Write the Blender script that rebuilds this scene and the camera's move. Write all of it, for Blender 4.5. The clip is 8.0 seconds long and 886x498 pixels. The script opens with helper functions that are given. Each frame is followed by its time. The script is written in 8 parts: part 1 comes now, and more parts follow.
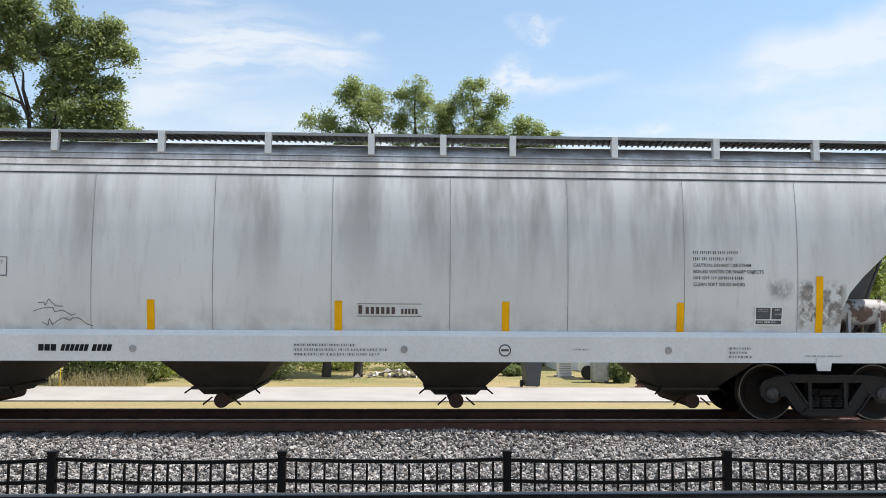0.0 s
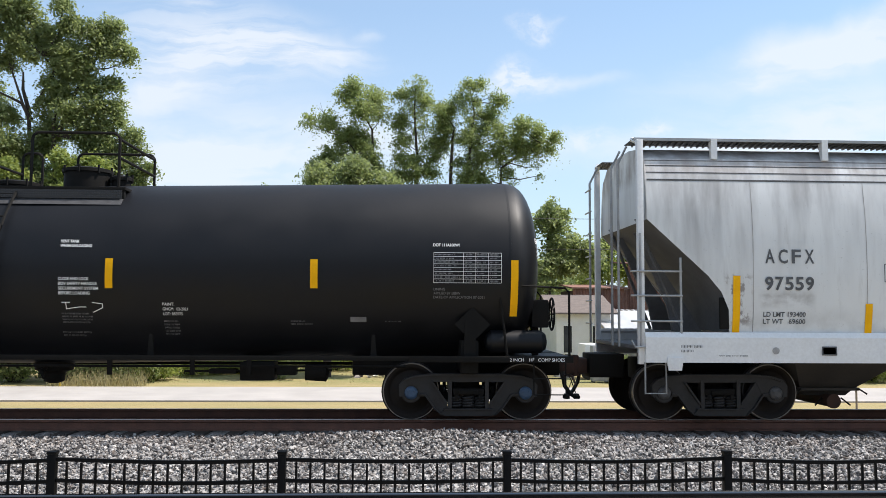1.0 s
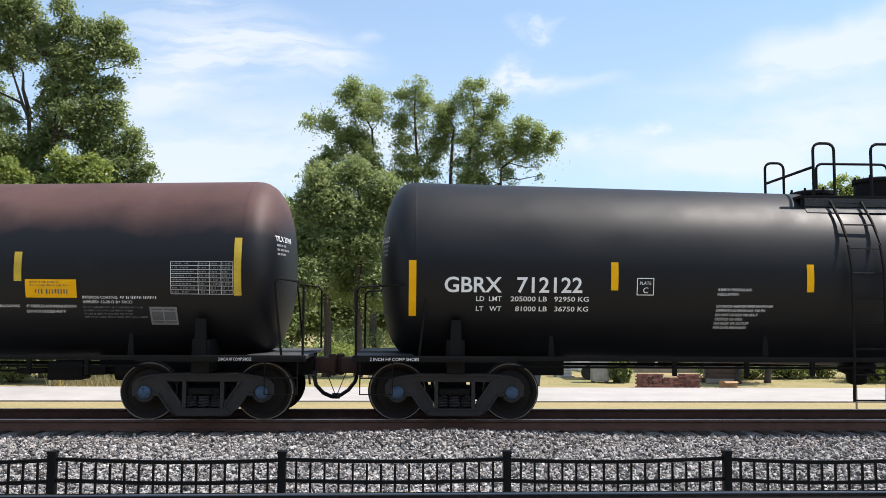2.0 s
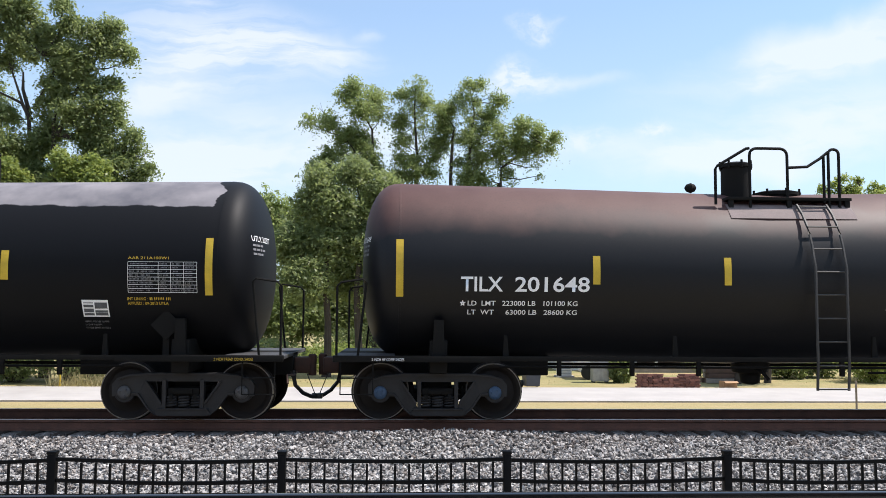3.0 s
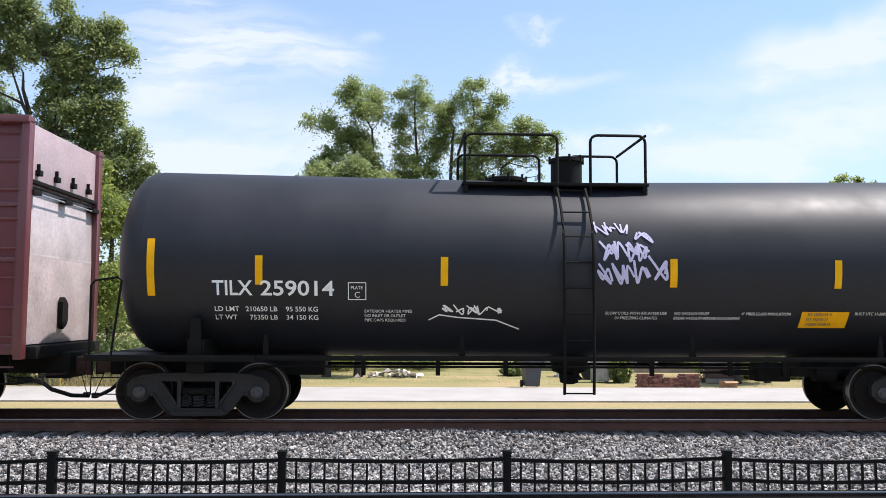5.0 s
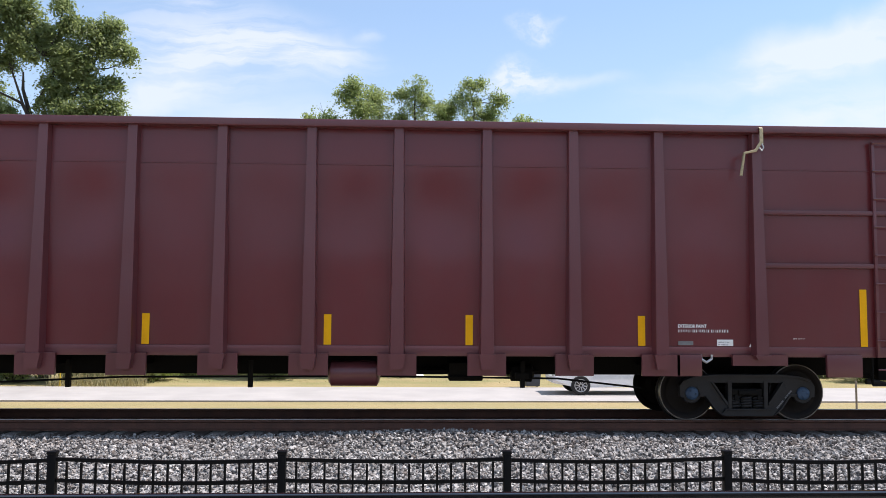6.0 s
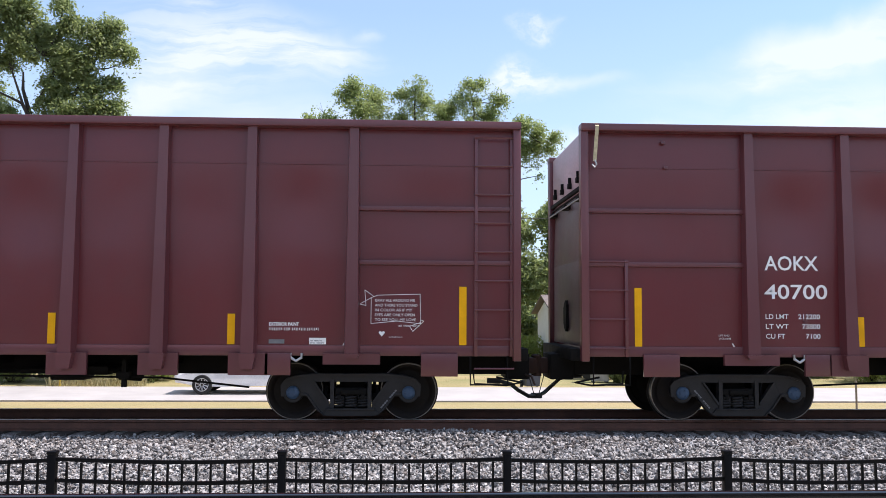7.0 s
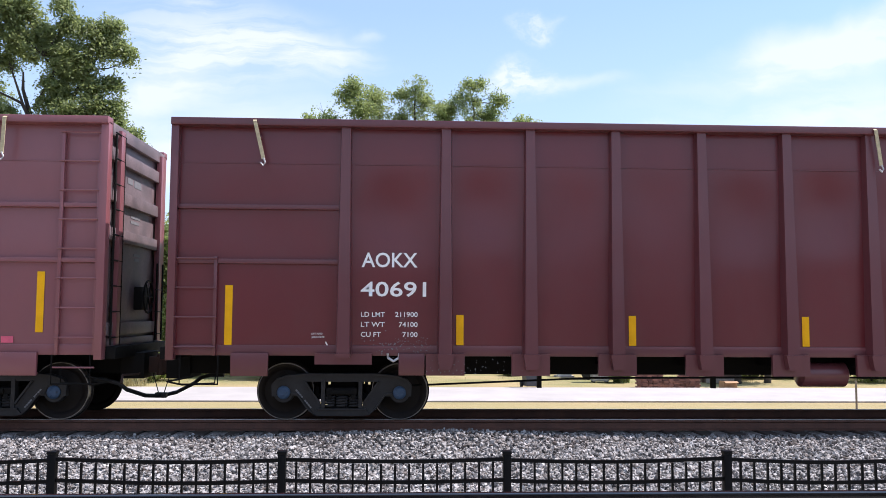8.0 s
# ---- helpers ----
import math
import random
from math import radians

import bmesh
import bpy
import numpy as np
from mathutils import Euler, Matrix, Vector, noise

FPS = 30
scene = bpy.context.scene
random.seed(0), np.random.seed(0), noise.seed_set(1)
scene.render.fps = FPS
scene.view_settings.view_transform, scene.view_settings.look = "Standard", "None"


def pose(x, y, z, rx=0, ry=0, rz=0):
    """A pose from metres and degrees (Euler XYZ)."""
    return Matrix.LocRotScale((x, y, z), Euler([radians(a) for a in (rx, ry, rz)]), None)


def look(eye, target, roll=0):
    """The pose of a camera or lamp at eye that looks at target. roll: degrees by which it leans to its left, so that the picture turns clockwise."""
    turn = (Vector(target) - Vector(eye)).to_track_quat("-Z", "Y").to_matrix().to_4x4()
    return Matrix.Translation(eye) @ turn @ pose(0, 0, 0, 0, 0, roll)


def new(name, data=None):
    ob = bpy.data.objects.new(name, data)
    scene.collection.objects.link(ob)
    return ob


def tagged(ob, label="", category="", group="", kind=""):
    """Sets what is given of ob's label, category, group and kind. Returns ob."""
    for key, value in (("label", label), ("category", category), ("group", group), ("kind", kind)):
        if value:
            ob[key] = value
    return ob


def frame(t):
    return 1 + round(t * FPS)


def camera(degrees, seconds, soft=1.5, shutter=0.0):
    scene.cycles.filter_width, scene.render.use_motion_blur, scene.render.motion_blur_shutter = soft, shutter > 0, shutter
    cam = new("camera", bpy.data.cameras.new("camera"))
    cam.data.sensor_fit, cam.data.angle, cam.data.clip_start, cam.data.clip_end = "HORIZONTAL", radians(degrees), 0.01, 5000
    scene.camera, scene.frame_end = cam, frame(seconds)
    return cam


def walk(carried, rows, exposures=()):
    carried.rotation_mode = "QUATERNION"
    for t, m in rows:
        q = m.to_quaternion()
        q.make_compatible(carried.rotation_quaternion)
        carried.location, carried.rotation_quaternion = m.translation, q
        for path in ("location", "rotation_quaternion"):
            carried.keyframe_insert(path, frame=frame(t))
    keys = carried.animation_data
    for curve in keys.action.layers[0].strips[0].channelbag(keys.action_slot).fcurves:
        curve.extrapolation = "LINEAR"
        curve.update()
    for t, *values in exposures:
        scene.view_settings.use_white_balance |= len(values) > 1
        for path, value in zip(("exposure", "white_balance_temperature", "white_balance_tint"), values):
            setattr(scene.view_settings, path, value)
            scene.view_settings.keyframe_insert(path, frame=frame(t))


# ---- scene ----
W_CAM = look((0, -14.7, 1.74), (0.42573, -4.7, 2.48735), 0.33)
cam = camera(55.2, 8.0, soft=0.62)
walk(cam, [(0, W_CAM), (8.0, W_CAM)], exposures=[(0, 0.49, 6700, 12), (1.0, 0.53, 6650, 13), (4.8, 0.60, 6450, 16), (5.9, 0.55, 6450, 17), (6.5, 0.66, 6400, 18), (7.0, 0.69, 6350, 20), (8.0, 0.71, 6250, 21)])

# ---- light ----
SUN_EL, SUN_AZ = radians(60), radians(87)      # behind the train, from the right
world = bpy.data.worlds.new("sky")
scene.world = world
world.use_nodes = True
wn, wl = world.node_tree.nodes, world.node_tree.links
wn.clear()
w_out = wn.new("ShaderNodeOutputWorld")
w_bg = wn.new("ShaderNodeBackground")
w_sky = wn.new("ShaderNodeTexSky")
w_sky.sky_type, w_sky.sun_disc = "NISHITA", False
w_sky.sun_elevation, w_sky.sun_rotation = SUN_EL, SUN_AZ
w_sky.air_density, w_sky.dust_density = 1.0, 1.2
w_co = wn.new("ShaderNodeTexCoord")


def cloud_layer(scale, stretch, turn, lo, hi, detail, rough):
    mp = wn.new("ShaderNodeMapping")
    mp.inputs["Rotation"].default_value = (0, turn, 0)
    mp.inputs["Scale"].default_value = stretch
    no = wn.new("ShaderNodeTexNoise")
    no.inputs["Scale"].default_value = scale
    no.inputs["Detail"].default_value = detail
    no.inputs["Roughness"].default_value = rough
    no.inputs["Distortion"].default_value = 0.6
    ra = wn.new("ShaderNodeMapRange")
    ra.interpolation_type = "SMOOTHSTEP"
    ra.inputs["From Min"].default_value, ra.inputs["From Max"].default_value = lo, hi
    wl.new(w_co.outputs["Generated"], mp.inputs["Vector"])
    wl.new(mp.outputs["Vector"], no.inputs["Vector"])
    wl.new(no.outputs["Fac"], ra.inputs["Value"])
    return ra.outputs["Result"]


def w_math(op, a, b):
    n = wn.new("ShaderNodeMath")
    n.operation = op
    n.use_clamp = True
    for i, v in enumerate((a, b)):
        if isinstance(v, (int, float)):
            n.inputs[i].default_value = v
        else:
            wl.new(v, n.inputs[i])
    return n.outputs[0]


c_wide = cloud_layer(2.6, (0.8, 0.8, 2.6), 0.35, 0.44, 0.66, 6, 0.55)
w_sep = wn.new("ShaderNodeSeparateXYZ")
wl.new(w_co.outputs["Generated"], w_sep.inputs[0])
w_low = wn.new("ShaderNodeMapRange")
w_low.inputs["From Min"].default_value, w_low.inputs["From Max"].default_value = 0.34, 0.05
w_low.inputs["To Min"].default_value, w_low.inputs["To Max"].default_value = 0.0, 0.55
wl.new(w_sep.outputs["Z"], w_low.inputs["Value"])

# the northern sky: thin cirrus, veils and a few small puffs, on a plane that faces north
NORTH = look((0, 0, 0), (0.42573, 10, 0.74735), 0.33).to_3x3()


def w_vec(op, a, b=None):
    n = wn.new("ShaderNodeVectorMath")
    n.operation = op
    for i, v in enumerate((a, b)):
        if v is None:
            continue
        if isinstance(v, (tuple, Vector)):
            n.inputs[i].default_value = v
        else:
            wl.new(v, n.inputs[i])
    return n.outputs["Value"] if op in ("DOT_PRODUCT", "LENGTH") else n.outputs["Vector"]


def w_range(v, a, b, c=0.0, d=1.0, smooth=True):
    n = wn.new("ShaderNodeMapRange")
    n.interpolation_type = "SMOOTHSTEP" if smooth else "LINEAR"
    for k, x in (("From Min", a), ("From Max", b), ("To Min", c), ("To Max", d)):
        n.inputs[k].default_value = x
    wl.new(v, n.inputs["Value"])
    return n.outputs["Result"]


def w_noise(vec, scale, detail, rough, colour=False, stretch=(1, 1, 1), turn=0.0):
    mp = wn.new("ShaderNodeMapping")
    mp.inputs["Rotation"].default_value, mp.inputs["Scale"].default_value = (0, 0, radians(turn)), stretch
    wl.new(vec, mp.inputs["Vector"])
    n = wn.new("ShaderNodeTexNoise")
    n.inputs["Scale"].default_value, n.inputs["Detail"].default_value, n.inputs["Roughness"].default_value = scale, detail, rough
    wl.new(mp.outputs[0], n.inputs["Vector"])
    return n.outputs["Color" if colour else "Fac"]


def w_free(op, a, b):
    n = wn.new("ShaderNodeMath")
    n.operation = op
    wl.new(a, n.inputs[0])
    if isinstance(b, (int, float)):
        n.inputs[1].default_value = b
    else:
        wl.new(b, n.inputs[1])
    return n.outputs[0]


ahead = w_vec("DOT_PRODUCT", w_co.outputs["Generated"], tuple(-NORTH.col[2]))
near_one = w_free("MAXIMUM", ahead, 0.05)
w_uv = wn.new("ShaderNodeCombineXYZ")
wl.new(w_free("DIVIDE", w_vec("DOT_PRODUCT", w_co.outputs["Generated"], tuple(NORTH.col[0])), near_one), w_uv.inputs[0])
wl.new(w_free("DIVIDE", w_vec("DOT_PRODUCT", w_co.outputs["Generated"], tuple(NORTH.col[1])), near_one), w_uv.inputs[1])


def warped(scale, amount, vec):
    n = w_vec("SUBTRACT", w_noise(vec, scale, 4, 0.55, True), (0.5, 0.5, 0.5))
    return w_vec("ADD", vec, w_vec("MULTIPLY", n, (amount, amount * 0.6, 0)))


uv_soft = warped(22, 0.03, warped(6, 0.10, w_uv.outputs[0]))
uv_puff = warped(34, 0.04, warped(12, 0.04, w_uv.outputs[0]))


def veil(vec, x, y, a, b, turn, strength, core=0.0):
    """One soft cloud: its middle, half length and half height as tangents, its tilt in degrees."""
    mp = wn.new("ShaderNodeMapping")
    mp.vector_type = "TEXTURE"
    mp.inputs["Location"].default_value, mp.inputs["Rotation"].default_value, mp.inputs["Scale"].default_value = (x, y, 0), (0, 0, radians(turn)), (a, b, 1)
    wl.new(vec, mp.inputs["Vector"])
    return w_range(w_vec("LENGTH", mp.outputs[0]), 1.0, core, 0.0, strength)


def heap(parts):
    total = parts[0]
    for q in parts[1:]:
        total = w_math("ADD", total, q)
    return total


cirrus = heap([veil(uv_soft, *q) for q in (
    (-.243, .248, .19, .062, -11, .75), (-.31, .215, .17, .06, -12, .6), (-.19, .226, .16, .04, -6, .6), (-.12, .225, .06, .02, -4, .3),
    (-.095, .249, .026, .011, 0, .4), (-.29, .291, .04, .01, 0, .5))])
fibre = w_range(w_noise(uv_soft, 6.0, 6, 0.6, stretch=(1, 8, 1), turn=11), 0.34, 0.60, 0.2, 1.0)
veils = heap([veil(uv_soft, *q) for q in (
    (-.345, .184, .12, .045, 18, .8), (-.23, .12, .32, .085, 3, .85), (-.30, .09, .16, .05, 0, .6),
    (.157, .194, .09, .016, 3, .4), (.05, .19, .05, .02, 20, .35), (.43, .224, .29, .05, 15, .85), (.53, .25, .2, .06, 15, .75),
    (.32, .19, .16, .018, 5, .45), (.45, .145, .30, .075, 10, .85), (.31, .112, .24, .046, 0, .6), (0, .115, .24, .045, 0, .4))])
thin = w_range(w_noise(uv_soft, 5.0, 5, 0.55, stretch=(1, 4.2, 1), turn=-14), 0.32, 0.60, 0.35, 1.0)
puffs = heap([veil(uv_puff, *q) for q in (
    (.109, .264, .042, .024, -10, 1.0), (.083, .207, .047, .030, 10, 1.0), (.10, .195, .07, .024, 0, .6), (.245, .143, .04, .015, 0, .6), (.17, .13, .06, .026, 0, .5))])
lace = w_range(w_noise(uv_puff, 34, 6, 0.65, stretch=(1, 1.6, 1)), 0.36, 0.62, 0.15, 1.0)
c_north = heap([w_math("MULTIPLY", cirrus, fibre), w_math("MULTIPLY", veils, thin), w_math("MULTIPLY", puffs, lace)])
in_north = w_range(ahead, 0.70, 0.80)
c_sky = w_math("ADD", w_math("MULTIPLY", c_north, in_north), w_math("MULTIPLY", c_wide, w_range(ahead, 0.80, 0.70)))
c_all = w_math("ADD", c_sky, w_low.outputs[0])
w_mix = wn.new("ShaderNodeMix")
w_mix.data_type = "RGBA"
wl.new(w_math("ADD", w_math("MULTIPLY", c_all, 0.54), 0.31), w_mix.inputs["Factor"])
w_gain = wn.new("ShaderNodeMix")
w_gain.data_type, w_gain.blend_type = "RGBA", "MULTIPLY"
w_gain.inputs["Factor"].default_value = 1.0
w_gain.inputs["B"].default_value = (0.70, 1.20, 1.42, 1)
wl.new(w_sky.outputs["Color"], w_gain.inputs["A"])
wl.new(w_gain.outputs["Result"], w_mix.inputs["A"])
w_mix.inputs["B"].default_value = (6.15, 6.7, 7.2, 1)
wl.new(w_mix.outputs["Result"], w_bg.inputs["Color"])
w_bg.inputs["Strength"].default_value = 0.1
wl.new(w_bg.outputs[0], w_out.inputs["Surface"])

sun = new("sun", bpy.data.lights.new("sun", "SUN"))
sun.data.energy, sun.data.angle, sun.data.color = 4.6, radians(0.6), (1.0, 0.95, 0.88)
SUN_DIR = Vector((math.sin(SUN_AZ) * math.cos(SUN_EL), math.cos(SUN_AZ) * math.cos(SUN_EL), math.sin(SUN_EL)))
sun.matrix_world = look(SUN_DIR * 60, (0, 0, 0))

# ---- materials ----
MATS = {}


class Nodes:
    """A small node builder for one material."""

    def __init__(self, name):
        self.m = bpy.data.materials.new(name)
        self.m.use_nodes = True
        self.t = self.m.node_tree
        self.bsdf = self.t.nodes["Principled BSDF"]
        self.co = self.t.nodes.new("ShaderNodeTexCoord")
        MATS[name] = self.m

    def put(self, value, socket):
        if hasattr(value, "is_linked"):
            self.t.links.new(value, socket)
        elif isinstance(value, tuple) and len(value) == 3 and socket.type == "RGBA":
            socket.default_value = (*value, 1)
        else:
            socket.default_value = value

    def noise(self, scale, detail=4, stretch=(1, 1, 1), rough=0.55, space="Object", lo=None, hi=None, shift=(0, 0, 0), distort=0.0):
        mp = self.t.nodes.new("ShaderNodeMapping")
        mp.inputs["Scale"].default_value = stretch
        mp.inputs["Location"].default_value = shift
        self.t.links.new(self.co.outputs[space], mp.inputs["Vector"])
        n = self.t.nodes.new("ShaderNodeTexNoise")
        n.inputs["Scale"].default_value, n.inputs["Detail"].default_value = scale, detail
        n.inputs["Roughness"].default_value, n.inputs["Distortion"].default_value = rough, distort
        self.t.links.new(mp.outputs[0], n.inputs["Vector"])
        return n.outputs["Fac"] if lo is None else self.range(n.outputs["Fac"], lo, hi)

    def range(self, v, lo, hi, a=0.0, b=1.0):
        n = self.t.nodes.new("ShaderNodeMapRange")
        self.put(v, n.inputs["Value"])
        for k, x in (("From Min", lo), ("From Max", hi), ("To Min", a), ("To Max", b)):
            n.inputs[k].default_value = x
        return n.outputs[0]

    def math(self, op, a, b=0.0):
        n = self.t.nodes.new("ShaderNodeMath")
        n.operation = op
        self.put(a, n.inputs[0])
        self.put(b, n.inputs[1])
        return n.outputs[0]

    def mix(self, fac, a, b, blend="MIX"):
        n = self.t.nodes.new("ShaderNodeMix")
        n.data_type, n.blend_type = "RGBA", blend
        self.put(fac, n.inputs["Factor"])
        self.put(a, n.inputs["A"])
        self.put(b, n.inputs["B"])
        return n.outputs["Result"]

    def axis(self, k, space="Object"):
        n = self.t.nodes.new("ShaderNodeSeparateXYZ")
        self.t.links.new(self.co.outputs[space], n.inputs[0])
        return n.outputs[k]

    def bump(self, h, strength, dist=0.01):
        n = self.t.nodes.new("ShaderNodeBump")
        n.inputs["Strength"].default_value, n.inputs["Distance"].default_value = strength, dist
        self.put(h, n.inputs["Height"])
        self.t.links.new(n.outputs[0], self.bsdf.inputs["Normal"])

    def island(self):
        n = self.t.nodes.new("ShaderNodeNewGeometry")
        return n.outputs["Random Per Island"]

    def obj_random(self):
        n = self.t.nodes.new("ShaderNodeObjectInfo")
        return n.outputs["Random"]

    def set(self, color, rough=0.6, metal=0.0, **more):
        self.put(color, self.bsdf.inputs["Base Color"])
        self.put(rough, self.bsdf.inputs["Roughness"])
        self.put(metal, self.bsdf.inputs["Metallic"])
        for k, v in more.items():
            self.put(v, self.bsdf.inputs[k.replace("_", " ")])
        return self.m


def plain(name, c, rough=0.6, metal=0.0, var=0.25, scale=3.0, bump=0.0, dirt=None, **more):
    """Paint or metal with mottling at two scales."""
    k = Nodes(name)
    big = k.noise(scale, 5)
    fine = k.noise(scale * 14, 3)
    lo = tuple(x * (1 - var) for x in c)
    hi = tuple(min(1.0, x * (1 + var)) for x in c)
    col = k.mix(k.range(big, 0.3, 0.7), lo, hi)
    col = k.mix(k.range(fine, 0.35, 0.75, 0, 0.35), col, dirt or tuple(x * 0.6 for x in c))
    if bump:
        k.bump(fine, bump)
    return k.set(col, k.range(big, 0.3, 0.7, max(0.05, rough - 0.08), min(1, rough + 0.1)), metal, **more)


BLACK = plain("black_tank_paint", (0.0042, 0.0048, 0.0070), 0.50, var=0.3, scale=0.9, Specular_IOR_Level=0.30)
BLUE_BLACK = plain("blue_black_tank_paint", (0.0150, 0.0168, 0.0235), 0.52, var=0.25, scale=0.8, Specular_IOR_Level=0.36)
UNDER = plain("dusty_underframe", (0.008, 0.0078, 0.0076), 0.75, var=0.35, scale=5, dirt=(0.02, 0.017, 0.014), Specular_IOR_Level=0.15)
BOGIE = plain("cast_steel_bogie", (0.024, 0.024, 0.0255), 0.58, var=0.35, scale=6, bump=0.15, dirt=(0.05, 0.043, 0.038), Specular_IOR_Level=0.3)
WHEEL = plain("wheel_steel", (0.013, 0.0105, 0.0095), 0.62, var=0.3, scale=7, dirt=(0.026, 0.018, 0.012), Specular_IOR_Level=0.2)
TREAD = plain("polished_tread", (0.22, 0.215, 0.21), 0.35, 0.8, var=0.15, scale=9)
CAP_BLUE = plain("blue_bearing_cap", (0.035, 0.075, 0.14), 0.5, var=0.25, scale=12)
CAP_GREY = plain("grey_bearing_cap", (0.06, 0.06, 0.063), 0.5, var=0.3, scale=12)
YELLOW = plain("reflective_yellow", (0.95, 0.46, 0.004), 0.45, var=0.10, scale=5, dirt=(0.75, 0.38, 0.01), Specular_IOR_Level=0.15)
YELLOW_DULL = plain("dull_reflective_yellow", (0.62, 0.42, 0.03), 0.5, var=0.15, scale=5)
WHITE_INK = plain("white_stencil_paint", (0.93, 0.93, 0.93), 0.6, var=0.04, scale=12)
YELLOW_INK = plain("yellow_stencil_paint", (0.75, 0.5, 0.05), 0.6, var=0.12, scale=12)
DARK_INK = plain("dark_stencil_paint", (0.07, 0.075, 0.085), 0.7, var=0.35, scale=9, dirt=(0.2, 0.2, 0.2))
GREY_INK = plain("faded_grey_ink", (0.2, 0.2, 0.21), 0.7, var=0.2, scale=12)
RED_INK = plain("red_label", (0.6, 0.03, 0.04), 0.5, var=0.15, scale=12)
PINK_INK = plain("pink_label", (0.75, 0.12, 0.2), 0.5, var=0.15, scale=12)
BROWN_INK = plain("brown_stencil_paint", (0.09, 0.06, 0.06), 0.7, var=0.3, scale=9)
TAN_PLATE = plain("sun_faded_placard", (0.62, 0.36, 0.08), 0.6, var=0.15, scale=6)
LILAC = plain("lilac_spray_paint", (0.62, 0.58, 0.8), 0.5, var=0.12, scale=9)
GALV = plain("galvanised_steel", (0.36, 0.37, 0.38), 0.5, 0.25, var=0.2, scale=5, bump=0.1, dirt=(0.22, 0.2, 0.18))
STRAP = plain("webbing_strap", (0.5, 0.42, 0.26), 0.85, var=0.2, scale=20)
RUBBER = plain("hose_rubber", (0.014, 0.014, 0.015), 0.6, var=0.2, scale=9)
FENCE_BLACK = plain("fence_black_coat", (0.003, 0.0033, 0.004), 0.35, var=0.2, scale=6, Specular_IOR_Level=0.12)
RAILING_GLOSS = plain("glossy_black_enamel", (0.004, 0.0042, 0.005), 0.12, var=0.15, scale=6, Specular_IOR_Level=0.5)
LADDER_GREY = plain("worn_ladder_steel", (0.05, 0.048, 0.046), 0.6, 0.2, var=0.3, scale=6)
DECK = plain("worn_deck_grid", (0.06, 0.06, 0.064), 0.6, 0.2, var=0.3, scale=8, bump=0.4)
PAD_RUST = plain("rusty_crown_pad", (0.19, 0.15, 0.145), 0.8, var=0.3, scale=4, bump=0.2)
RUST_DARK = plain("rusty_coupler", (0.05, 0.022, 0.014), 0.8, var=0.4, scale=7, dirt=(0.02, 0.015, 0.012))


def mat_perforated():
    k = Nodes("dark_perforated_steel")
    v = k.t.nodes.new("ShaderNodeTexVoronoi")
    v.inputs["Scale"].default_value, v.inputs["Randomness"].default_value = 26, 0.15
    k.t.links.new(k.co.outputs["Object"], v.inputs["Vector"])
    hole = k.range(v.outputs["Distance"], 0.30, 0.36)
    k.bump(hole, 0.6, 0.01)
    return k.set(k.mix(hole, (0.035, 0.035, 0.037), (0.02, 0.02, 0.022)), 0.6)


SKIRT_GRID = mat_perforated()
ALU = plain("aluminium_plate", (0.55, 0.55, 0.56), 0.4, 0.5, var=0.15, scale=6)


